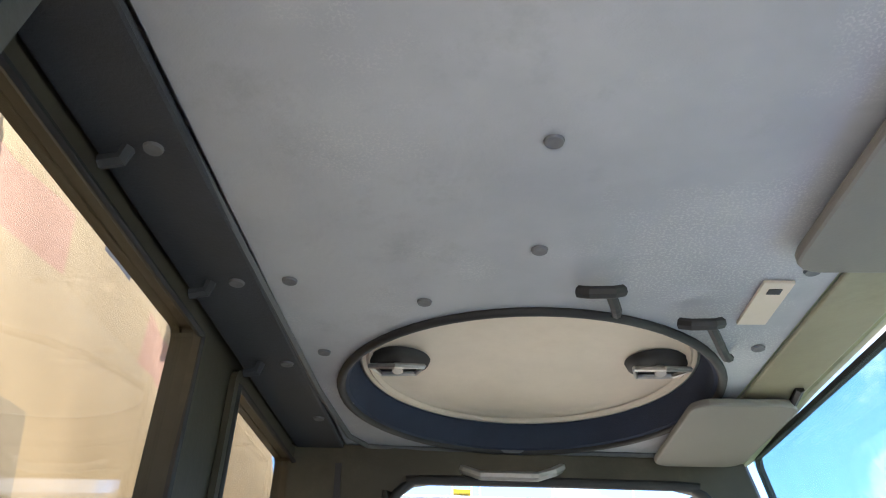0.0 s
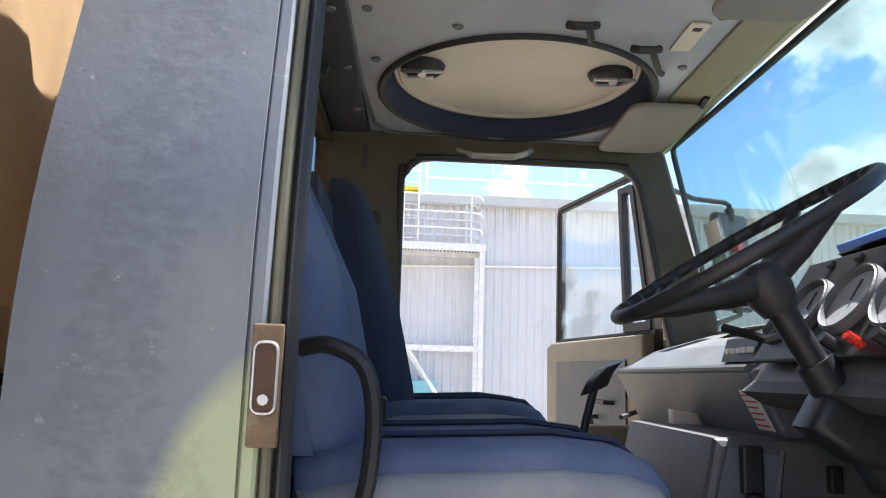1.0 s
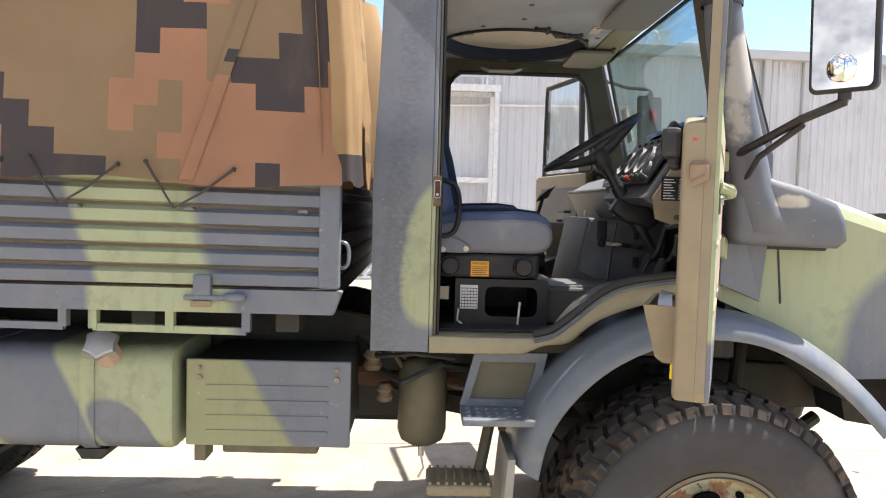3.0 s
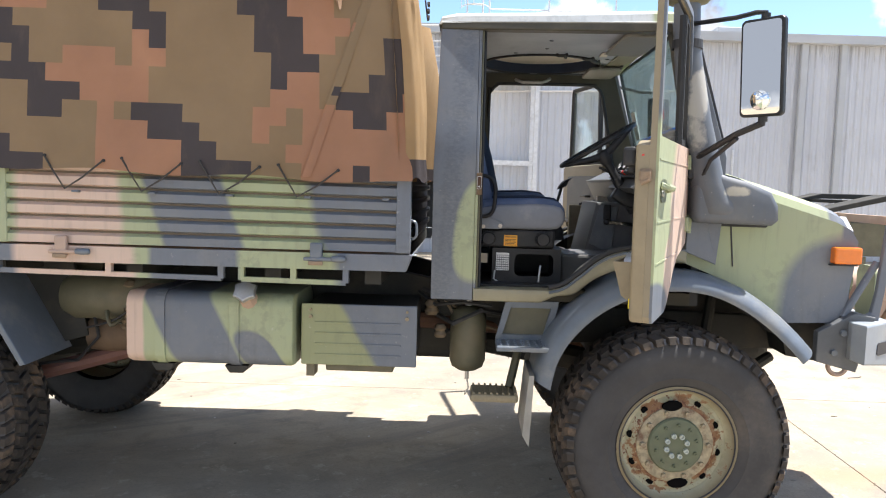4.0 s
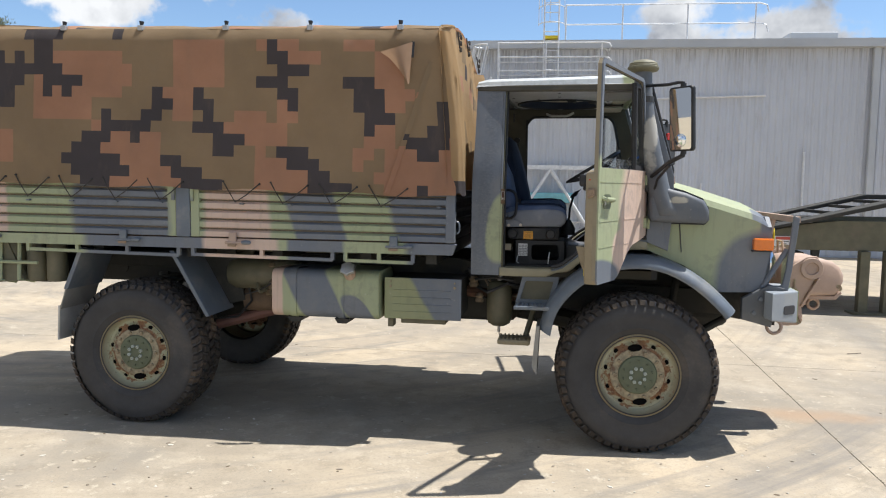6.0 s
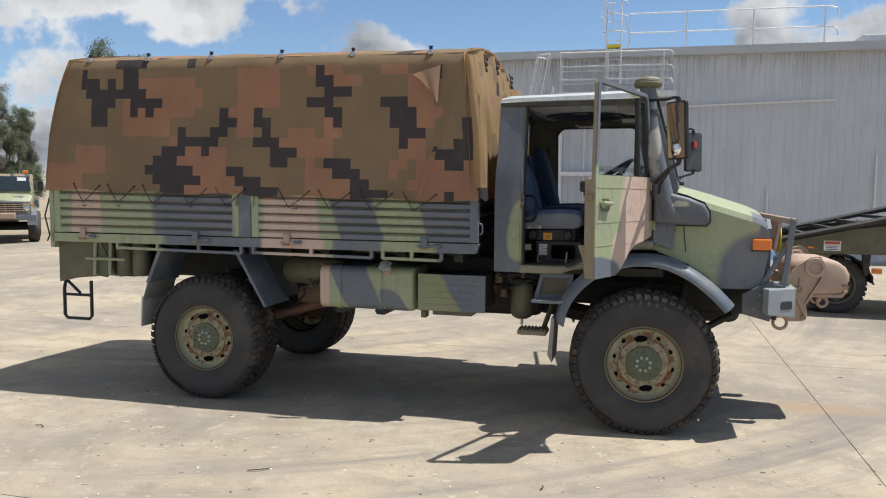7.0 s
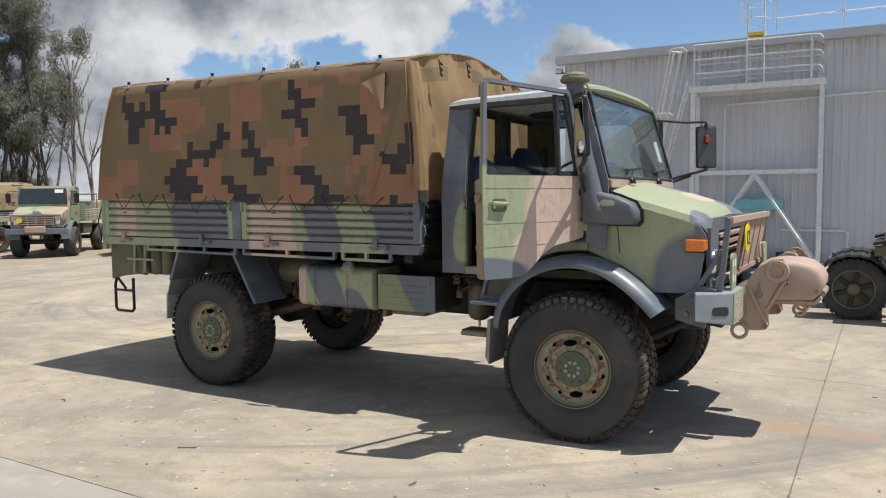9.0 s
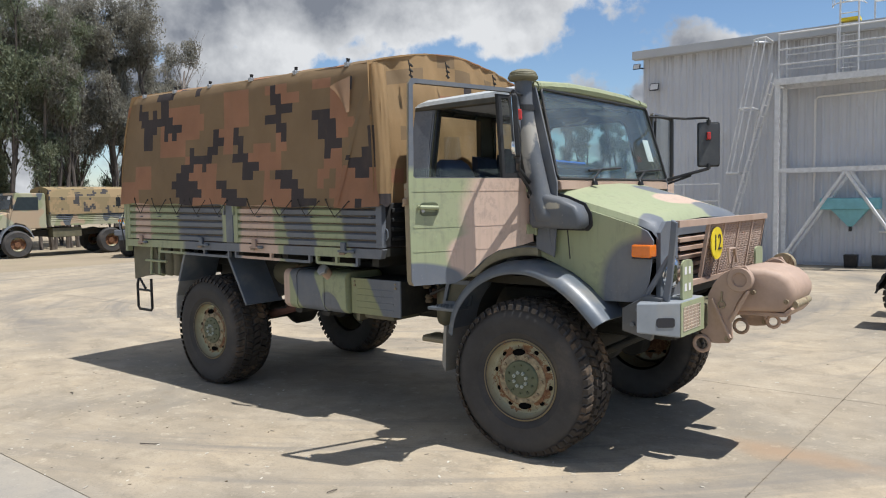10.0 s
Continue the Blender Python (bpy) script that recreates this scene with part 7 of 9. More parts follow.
# steps below the door, tanks and boxes
both("step_box", lambda: plate_with_holes([(-0.88, 1.0), (-0.83, 1.2), (-0.56, 1.2), (-0.6, 1.0)], [[(-0.845, 1.025), (-0.805, 1.165), (-0.6, 1.165), (-0.635, 1.025)]], -0.872, -0.85), fender_paint, label="grey step surround")
both("step_back", lambda: prism([(-0.87, 1.0), (-0.83, 1.195), (-0.57, 1.195), (-0.61, 1.0)], -0.849, -0.835), olive_paint)
for side in (-1, 1):
    s = (lambda bm: flip(bm)) if side > 0 else (lambda bm: bm)
    stp = part("step", s(box(-0.88, -0.62, -1.06, -0.86, 0.975, 1.0, 0.006)), fender_paint, truck, "perforated grey step")
    for i in range(7):
        for j in range(3):
            part("cleat", s(rod((-0.855 + i * 0.035, -1.02 + j * 0.05, 0.999), (-0.855 + i * 0.035, -1.02 + j * 0.05, 1.006), 0.011, 0.008, 8)), fender_paint, stp)
    lower = part("swing_step", s(box(-1.0, -0.76, -1.0, -0.8, 0.7, 0.74, 0.012)), step_tan, truck, "swinging lower foot step")
    part("step_arm", s(tube([(-0.8, -0.85, 0.74), (-0.74, -0.7, 0.95), (-0.72, -0.6, 1.05)], 0.022, 6)), olive_paint, lower)
    bm = B()
    for i in range(8):
        add_box(bm, -0.99 + i * 0.03, -0.98 + i * 0.03, -0.99, -0.81, 0.7405, 0.75)
    part("grip", s(bm), step_tan, lower)
    # fuel tank / far-side box
    ft = part("fuel_tank", s(prism(rounded(-0.985, -0.5, 0.835, 1.21, 0.07), -2.76, -1.9, "x", bevel=0.02)), tank_paint, truck, "camouflage painted steel fuel tank", smooth=40)
    for x in (-2.58, -2.2):
        part("strap", s(loft([[(x - 0.025, y, z) for y, z in rounded(-0.992, -0.49, 0.828, 1.217, 0.075)], [(x + 0.025, y, z) for y, z in rounded(-0.992, -0.49, 0.828, 1.217, 0.075)]])), tank_paint, ft)
        part("cradle", s(prism([(x - 0.06, 0.832), (x + 0.06, 0.832), (x + 0.035, 0.795), (x - 0.035, 0.795)], -0.95, -0.45)), chassis_paint, ft)
    part("filler_neck", s(rod((-2.13, -0.96, 1.17), (-2.13, -1.03, 1.225), 0.045)), tan_paint, ft)
    bm = prism([((0.062 if k % 2 else 0.05) * math.cos(math.pi * k / 6), (0.062 if k % 2 else 0.05) * math.sin(math.pi * k / 6)) for k in range(12)], 0, 0.03, "z", bevel=0.006)
    bmesh.ops.transform(bm, matrix=Matrix.Translation((-2.13, -1.025, 1.222)) @ Vector((0, -0.8, 0.6)).to_track_quat("Z", "Y").to_matrix().to_4x4(), verts=bm.verts)
    part("fuel_cap", s(bm), bare_metal, ft, "knurled alloy fuel cap")
    tb = part("tool_box", s(box(-1.86, -1.29, -0.92, -0.45, 0.86, 1.15, 0.008)), chassis_paint, truck, "olive steel locker under the tray")
    lid = part("lid", s(box(-1.87, -1.28, -0.94, -0.922, 0.85, 1.165, 0.006)), toolbox_paint, tb, "camouflage locker lid with pressed ribs")
    for i in range(4):
        part("rib", s(box(-1.8, -1.36, -0.944, -0.939, 0.9 + i * 0.055, 0.91 + i * 0.055, 0.002)), toolbox_paint, lid)
    for x in (-1.82, -1.33):
        for z in (1.1, 1.135):
            part("bolt", s(rod((x, -0.94, z), (x, -0.952, z), 0.007 if z > 1.12 else 0.01, seg=8)), rim_rust, lid)
    part("drip_tray", s(box(-1.75, -1.4, -0.9, -0.55, 0.81, 0.858, 0.01)), olive_paint, tb)
    part("bracket", s(box(-1.85, -1.81, -0.9, -0.8, 0.78, 0.858)), olive_paint, tb)
at = part("air_tank", lathe([(0.0, -0.18), (0.05, -0.176), (0.085, -0.155), (0.098, -0.12), (0.098, 0.12), (0.085, 0.155), (0.05, 0.176), (0.0, 0.18)], (-1.02, -0.62, 0.95), "z", 28), olive_paint, truck, "upright olive air drier canister", smooth=40)
part("valve", rod((-1.02, -0.62, 1.12), (-1.02, -0.62, 1.2), 0.02), bare_metal, at)
part("drain_valve", rod((-1.02, -0.62, 0.78), (-1.02, -0.62, 0.72), 0.012), bare_metal, at)
part("hanger", box(-1.04, -1.0, -0.52, -0.4, 0.8, 1.1), chassis_paint, at)
part("drain_chain", tube([(-1.02, -0.62, 0.72), (-1.01, -0.62, 0.67), (-1.03, -0.62, 0.63)], 0.005, 5), bare_metal, at)
part("cab_mount", box(-1.2, -0.7, -0.6, -0.4, 1.06, 1.19, 0.02), chassis_paint, truck)
part("hose", tube([(-1.25, -0.6, 1.1), (-1.1, -0.75, 1.05), (-0.95, -0.72, 1.12), (-0.8, -0.6, 1.08)], 0.014, 6), black_rubber, truck)
part("hose", tube([(-1.3, -0.5, 1.18), (-1.2, -0.7, 1.14), (-1.05, -0.78, 1.17), (-0.9, -0.75, 1.15)], 0.01, 6), black_rubber, truck)

# rear mudguards and flaps
for side in (-1, 1):
    s = (lambda bm: flip(bm)) if side > 0 else (lambda bm: bm)
    part("rear_mudguard", s(prism([(-3.56, 1.33), (-3.52, 1.33), (-3.23, 0.83), (-3.26, 0.82)], -1.07, -0.62, bevel=0.006)), fender_paint, truck, "grey slanted mudguard plate")
    part("rear_mudguard", s(prism([(-4.33, 1.33), (-4.29, 1.33), (-4.435, 0.995), (-4.475, 0.995)], -1.07, -0.62, bevel=0.006)), fender_paint, truck, "grey slanted mudguard plate")
    part("mud_flap", s(prism([(-4.462, 1.01), (-4.45, 1.01), (-4.508, 0.83), (-4.52, 0.83)], -1.06, -0.63, bevel=0.003)), flap_rubber, truck, "pale dusty rubber mud flap")
    part("guard_web", s(prism([(-3.52, 1.33), (-3.26, 0.86), (-3.12, 0.9), (-3.2, 1.33)], -0.66, -0.64)), chassis_paint, truck)
    part("mud_flap", s(prism([(-4.545, 0.58), (-4.53, 0.86), (-4.515, 0.86), (-4.53, 0.58)], -1.06, -0.68)), surface("pale_rear_flap", (0.48, 0.46, 0.41), 0.8, vary=0.2), truck, "pale rubber mud flap")
    part("guard_top", s(box(-4.3, -3.55, -1.05, -0.62, 1.3, 1.315)), chassis_paint, truck)

# tray
part("tray_floor", box(-5.46, -1.36, -1.06, 1.16, 1.37, 1.44), chassis_paint, truck)
for x in (-5.2, -4.75, -4.2, -3.4, -2.7, -2.0, -1.5):
    part("tray_bearer", box(x - 0.04, x + 0.04, -1.0, 1.1, 1.28, 1.37), chassis_paint, truck)


def tray_rail():
    bm = prism([(-1.115, 1.36), (-1.115, 1.44), (-1.06, 1.44), (-1.06, 1.36)], -5.46, -1.3, "x", bevel=0.006)
    for v in bm.verts:
        if v.co.x > -1.4 and v.co.z < 1.38:
            v.co.x -= 0.025
    return bm


both("tray_rail", tray_rail, rail_paint, label="camouflage painted tray side rail")


def rake(bm):
    """The drop sides stand a little taller towards the tail."""
    for v in bm.verts:
        if v.co.z > 1.448:
            v.co.z = 1.448 + (v.co.z - 1.448) * (1 + 0.17 * max(0.0, min(1.0, (-1.36 - v.co.x) / 4.1)))
    return bm


def gate(x0, x1, material, label):
    def make():
        prof = [(-1.065, 1.448)]
        z = 1.452
        for i in range(5):
            prof += [(-1.108, z), (-1.108, z + 0.036), (-1.082, z + 0.05), (-1.082, z + 0.06)]
            z += 0.067
        prof += [(-1.105, z), (-1.105, 1.8), (-1.065, 1.8)]
        bm = prism(prof, x0 + 0.03, x1 - 0.03, "x")
        # recess faces below each rib take the painted shadow colour
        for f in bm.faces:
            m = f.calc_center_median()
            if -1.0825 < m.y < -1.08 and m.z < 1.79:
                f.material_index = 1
        return rake(bm)
    for side in (-1, 1):
        s = (lambda bm: flip(bm)) if side > 0 else (lambda bm: bm)
        g = part("side_gate", s(make()), [material, groove_shade], truck, label)
        for x in (x0, x1 - 0.07):
            part("gate_edge", s(rake(box(x, x + 0.07, -1.113, -1.06, 1.448, 1.805, 0.006))), material, g)
        for i in range(2):
            lx = x0 + (x1 - x0) * (0.17 if i == 0 else 0.78)
            part("latch", s(add_box(box(lx - 0.03, lx + 0.03, -1.14, -1.112, 1.39, 1.49, 0.008), lx - 0.06, lx + 0.08, -1.145, -1.13, 1.402, 1.422, 0.008)), fender_paint if i else tan_paint, g, "gate latch with lever")
            part("keeper", s(box(lx - 0.035, lx + 0.035, -1.15, -1.141, 1.383, 1.403, 0.004)), latch_rust, g, "rusty latch keeper")
            part("latch_knob", s(lathe([(0.0, -0.04), (0.014, -0.032), (0.017, 0.0), (0.014, 0.032), (0.0, 0.04)], (lx + 0.11, -1.137, 1.415), "x", 10)), fender_paint, g, smooth=60)
        k = int((x1 - x0) / 0.375)
        for i in range(k + 1):
            hx = x1 - 0.12 - i * 0.375
            if hx < x0 + 0.05:
                continue
            part("rope_hook", s(tube([(hx - 0.012, -1.105, 1.705), (hx - 0.012, -1.13, 1.705), (hx + 0.012, -1.13, 1.705), (hx + 0.012, -1.105, 1.705)], 0.006, 6)), fender_paint, g)


gate(-3.35, -1.31, gate_front_paint, "ribbed steel drop side in green, tan and grey")
gate(-5.44, -3.47, gate_rear_paint, "ribbed steel drop side in green, tan and grey")
both("tray_post", lambda: rake(box(-3.468, -3.352, -1.12, -1.05, 1.445, 1.82, 0.008)), fender_paint, label="grey tray post")
both("corner_post", lambda: rake(box(-5.49, -5.442, -1.115, -1.05, 1.3, 1.83, 0.006)), rail_paint)
for x in (-3.5, -3.345):
    both("gate_strut", lambda: rake(box(x, x + 0.025, -1.13, -1.112, 1.7, 1.82, 0.004)), rail_paint)
for x0, x1, z0, z1 in ((-4.75, -3.46, 1.315, 1.3), (-3.34, -2.23, 1.31, 1.3), (-2.13, -1.62, 1.3, 1.295)):
    n = max(2, int((x1 - x0) / 0.42))
    def tie():
        bm = tube([(x0, -1.09, z0), (x1, -1.09, z1)], 0.017, 4)
        for i in range(n + 1):
            x = x0 + (x1 - x0) * i / n
            add_box(bm, x - 0.014, x + 0.014, -1.105, -1.075, z1, 1.37)
        return bm
    both("tie_rail", tie, rail_paint, label="thin rope rail under the tray")
# headboard and ribs coloured black to stand in for deep shade behind the cab
part("headboard", box(-1.4, -1.36, -1.05, 1.15, 1.445, 1.82, 0.008), black_rubber, truck)
for z in (1.5, 1.58, 1.66, 1.74):
    part("headboard_rib", box(-1.359, -1.335, -0.95, 1.05, z, z + 0.035, 0.008), black_rubber, truck)
part("grab_handle", tube(flow([(-1.32, -1.06, 1.515), (-1.298, -1.07, 1.518), (-1.285, -1.07, 1.532), (-1.283, -1.07, 1.56), (-1.286, -1.07, 1.588), (-1.298, -1.07, 1.602), (-1.32, -1.06, 1.605)], 3), 0.007, 8), fender_paint, truck)
part("tail_gate", box(-5.5, -5.462, -1.04, 1.14, 1.445, 1.8, 0.006), gate_rear_paint, truck)
rear = part("rear_underpanel", prism([(-5.48, 0.96), (-5.48, 1.36), (-5.44, 1.36), (-5.0, 1.36), (-4.85, 1.05), (-5.3, 1.0)], -1.02, -0.98), olive_paint, truck, "olive panel below the tray's tail")
part("under_box", box(-5.4, -4.7, -0.9, 0.95, 1.02, 1.28, 0.02), chassis_paint, truck)
can = part("spare_can_rack", tube([(-5.05, -1.03, 1.37), (-5.05, -1.05, 1.05), (-5.03, -0.9, 1.02)], 0.016, 6), rail_paint, truck, "strap rack holding dark cylinders")
part("strap", tube([(-4.88, -1.03, 1.37), (-4.88, -1.05, 1.06), (-4.86, -0.9, 1.03)], 0.016, 6), rail_paint, can)
part("cross_strap", tube([(-5.14, -1.06, 1.2), (-4.7, -1.06, 1.2)], 0.014, 6), rail_paint, can)
for x in (-4.98, -4.8, -4.62):
    part("cylinder", lathe([(0.0, -0.16), (0.07, -0.16), (0.08, -0.14), (0.08, 0.14), (0.07, 0.16), (0.0, 0.16)], (x, -0.93, 1.2), "z", 18), olive_paint, can, smooth=40)
ls = part("rear_step", tube([(-5.42, -1.0, 1.0), (-5.43, -1.02, 0.9), (-5.43, -1.02, 0.64), (-5.4, -1.02, 0.61), (-5.15, -1.02, 0.61), (-5.12, -1.02, 0.64), (-5.12, -1.02, 0.98)], 0.016, 8), black_plastic, truck, "black bent-tube boarding step")
part("rung", tube([(-5.43, -1.02, 0.84), (-5.12, -1.02, 0.84)], 0.014, 8), black_plastic, ls)
part("step_stay", tube([(-5.42, -1.0, 0.98), (-5.25, -1.02, 0.86)], 0.014, 8), black_plastic, ls)
part("light_lead", tube([(-5.49, -1.1, 1.8), (-5.52, -1.14, 1.6), (-5.47, -1.14, 1.42), (-5.52, -1.12, 1.36)], 0.007, 6), black_rubber, truck)
both("tail_lamp", lambda: box(-5.5, -5.46, -0.95, -0.7, 1.1, 1.2, 0.01), red_lens)

# ---- canvas cover ----
CELL, X0, ZTOP = 0.0836, -5.5, 2.985
PRINT = [
    ".........dddd.....d...............................",
    "....d.....dd............ppppp...pdpp....ppp.......",
    "....ddd.d.ddppppppp.....ppppp....ddppp.....ppp....",
    ".....ddddddddppppppp....ppppp.....ddd......ppp....",
    "......ddd.pddddppppp....ppppp...ddd.....dddppp....",
    "......dd..pdpdppppp...dpppd.......dd.....dddppp...",
    "......dd..pppppp......ddppdd......pd.....dddpp...d",
    "..........pppppp.d...dd.pp.d..ppp.pp......ddd....d",
    "................pddddd....dddpppppp.......dpp...dd",
    "....pppp.......dddppdpp.....dddpppp.......ppp.dddd",
    "....pppp......dddpppppp.....dd..p.ddd....pp.pppddp",
    "pppppppp.....ddddddppppdd.......pppddd...p..pppppp",
    "ppppp.........ddddddppppddd.....pppppdd....ppppppp",
    "ppppp..........dddpppppppdddd...pppppdddd...pppdpp",
]
BOWS = (-5.045, -4.42, -3.77, -3.08, -2.42, -1.74)
canvas_mats = [tarp_olive, tarp_pink, tarp_dark, tarp_tan]


def rise(x):
    """The cover's hem and ridge climb a little towards the tail."""
    return 0.068 * max(0.0, min(1.0, (-1.4 - x) / 4.0))


def tail_in(z):
    """How far the tail cloth leans in towards its top."""
    return 0.26 * max(0.0, (z - 1.8) / 1.185) ** 2.4


def lean_back(z):
    """How far the cloth's front edge leans back towards its top."""
    h = max(0.0, (z - 1.8) / 1.185)
    return 0.024 + 0.045 * h + 0.09 * h ** 3


def lift(bm):
    for v in bm.verts:
        v.co.z += rise(v.co.x)
    return bm


def drape(x, z):
    """How far the cloth stands in from its plane: sag between bows, folds near the front, a slack hem."""
    near = min(abs(x - b) for b in BOWS)
    s = 0.012 * min(1.0, near / 0.3) * math.sin(math.pi * (z - 1.8) / 1.2)
    s += 0.012 * noise.noise(Vector((x * 1.4, z * 1.7, 3.1))) + 0.008 * noise.noise(Vector((x * 5, z * 3, 9.1))) + 0.004 * noise.noise(Vector((x * 9 + z * 4, z * 5, 2.4)))
    fold = -1.76 + 0.32 * (z - 2.0)
    s -= 0.016 * math.exp(-((x - fold) / 0.035) ** 2) * max(0, min(1, (2.85 - z) * 2))
    s -= 0.010 * math.exp(-((x + 4.96) / 0.03) ** 2) * max(0, min(1, (z - 2.2) * 2))
    return s


def side_cover(side):
    bm = B()
    nx, nz = 101, 28
    h = CELL / 2
    grid = []
    for j in range(nz + 1):
        z = ZTOP - j * 0.0429
        row = []
        for i in range(nx + 1):
            x = X0 + i * h
            x -= lean_back(z) * max(0.0, min(1.0, (x + 2.0) / 0.7))
            xx = x + (tail_in(z) * (-5.0 - x) / 0.5 if x < -5.0 else 0)
            y = -1.145 + 0.075 * (z - 1.815) / 1.17 + drape(x, z)
            if z > 2.9:
                y += ((z - 2.9) / 0.085) ** 2 * 0.035
            zz = z + (0.01 * math.sin(x * 8.3) if j == nz else 0)
            row.append(bm.verts.new((xx, y, zz + rise(xx) - (0.012 if 4 < j < nz else 0))))
        grid.append(row)
    for j in range(nz):
        for i in range(nx):
            f = bm.faces.new((grid[j][i], grid[j + 1][i], grid[j + 1][i + 1], grid[j][i + 1]))
            c = PRINT[min(13, j // 2)][min(49, i // 2)]
            f.material_index = 1 if i == 100 and j > 17 else ".pd".index(c)
            f.smooth = True
    return flip(bm) if side > 0 else bm


cover = part("canvas_cover", side_cover(-1), canvas_mats, truck, "camouflage printed canvas cover, brown, olive and dark grey")
part("far_side", side_cover(1), canvas_mats, cover)


def roof_cover():
    bm = B()
    prof = [(-1.035, 2.985), (-1.0, 3.01), (-0.9, 3.035), (-0.5, 3.12), (-0.2, 3.165), (YC, 3.175), (0.3, 3.165), (0.6, 3.12), (1.0, 3.035), (1.1, 3.01), (1.135, 2.985)]
    rows = []
    for i in range(51):
        x = X0 + 0.26 + (4.06 - 0.26) * i / 50
        sag = 0.012 * min(1.0, min(abs(x - b) for b in BOWS) / 0.25)
        rows.append([bm.verts.new((x, y, z + rise(x) - sag * (1 if 0 < k < 10 else 0) + 0.008 * noise.noise(Vector((x * 3, y * 3, 1))) * (1 if 0 < k < 10 else 0))) for k, (y, z) in enumerate(prof)])
    r = random.Random(4)
    for i in range(50):
        for k in range(10):
            f = bm.faces.new((rows[i][k], rows[i + 1][k], rows[i + 1][k + 1], rows[i][k + 1]))
            f.smooth = True
            v = noise.noise(Vector((math.floor(i / 2) * 0.45, k * 0.6, 7)))
            f.material_index = 2 if v > 0.38 else 1 if v > 0.05 else 0
    return bm


part("roof_cover", roof_cover(), canvas_mats, cover)


def end_cover(x, bulge, seed, lean=0.0):
    bm = B()
    nz, ny = 32, 40
    rows = []
    for j in range(nz + 1):
        row = []
        for i in range(ny + 1):
            y = -1.14 + (2.38) * i / ny
            f = i / ny
            top = 2.985 + 0.19 * (1 - abs(2 * f - 1) ** 1.7)
            bottom = 1.81 - 0.02 * math.sin(f * 9)
            z = top + (bottom - top) * j / nz
            w = 1 - 0.03 * (z - 1.8)
            fold = 0.045 * noise.noise(Vector((y * 4.2 + z * 0.9, z * 0.8, seed))) + 0.026 * noise.noise(Vector((y * 9 + z * 3, z * 1.6, seed + 3)))
            row.append(bm.verts.new((x + bulge * math.sin(math.pi * f) * 0.6 + fold * min(1, 8 * min(f, 1 - f) + 0.15) + (tail_in(z) if x < -3 else lean * (z - 1.8)), YC + (y - YC) * w, z + rise(x))))
        rows.append(row)
    for j in range(nz):
        for i in range(ny):
            f = bm.faces.new((rows[j][i], rows[j + 1][i], rows[j + 1][i + 1], rows[j][i + 1]))
            f.smooth = True
            v = noise.noise(Vector((math.floor(i / 2) * 0.41, math.floor(j / 3) * 0.45, seed)))
            f.material_index = 2 if v > 0.58 else 0 if v > 0.3 else 1 if v < -0.5 else 3
    return bm


part("front_cover", end_cover(-1.365, 0.0, 2.0, -0.07), canvas_mats, cover, "sunlit tan canvas front, creased and laced")
part("rear_cover", end_cover(-5.49, -0.02, 6.0), canvas_mats, cover)
def corner_cloth():
    """The cloth's rounded front corner, with slack folds."""
    rings = []
    for j in range(25):
        z = 1.8 + 1.16 * j / 24
        ys = -1.15 + 0.075 * (z - 1.815) / 1.17
        row = []
        for k in range(0, 9):
            a = radians(-90 + 90 * k / 8)
            f = 0.016 * noise.noise(Vector((k * 0.45 + z * 0.9, z * 1.3, 5.0))) + 0.012 * noise.noise(Vector((k * 1.1, z * 3.0, 8.0)))
            rr = 0.064 + f * 0.9
            c = -1.28 - lean_back(z)
            row.append((c + rr * math.cos(a), ys + 0.064 + rr * math.sin(a), z + (0.012 * math.sin(k * 0.9) if j == 0 else 0)))
        rings.append([(c - 0.03, row[0][1] + 0.004, row[0][2])] + row + [(c + 0.05, row[-1][1] + 0.03, row[-1][2]), (c + 0.01, row[-1][1] + 0.08, row[-1][2]), (c - 0.06, row[-1][1] + 0.14, row[-1][2])])
    bm = loft(rings, closed=False)
    for f in bm.faces:
        f.material_index = 1 if f.calc_center_median().z < 1.89 else 0
    return bm


both("corner_cloth", corner_cloth, [tarp_tan, tarp_dark], cover, "creased tan canvas corner", smooth=80)


def fold_edge(side):
    """The raised edge of the diagonal fold in the side cloth."""
    rings = []
    for k in range(23):
        z = 1.8 + 0.94 * k / 22
        x = -1.76 + 0.32 * (z - 2.0)
        y = -1.145 + 0.075 * (z - 1.815) / 1.17 + drape(x, z)
        w = 1 - 0.5 * k / 22
        rings.append([(x - 0.004, y + 0.006, z), (x - 0.006, y - 0.006 * w, z), (x, y - 0.011 * w, z), (x + 0.007, y - 0.009 * w, z), (x + 0.04, y + 0.004, z)])
    bm = loft(rings, closed=False)
    for f in bm.faces:
        q = f.calc_center_median()
        j = min(13, int((ZTOP - q.z) / 0.0858))
        f.material_index = ".pd".index(PRINT[j][min(49, int((q.x + 0.02 - X0) / CELL))])
    return flip(bm) if side > 0 else bm


part("fold_edge", fold_edge(-1), canvas_mats, cover, smooth=60)
rows = []
for k in range(7):
    f = k / 6
    left, right = Vector((-1.865 + 0.205 * f ** 0.7, -1.118, 2.8 - 0.215 * f)), Vector((-1.635 - 0.022 * f, -1.112, 2.875 - 0.29 * f))
    rows.append([tuple(left.lerp(right, q / 5) + Vector((0, -0.045 * math.sin(math.pi * q / 5) * (1 - f * 0.5) - 0.018 * (1 - q / 5), -0.012 * math.sin(math.pi * q / 5)))) for q in range(6)])
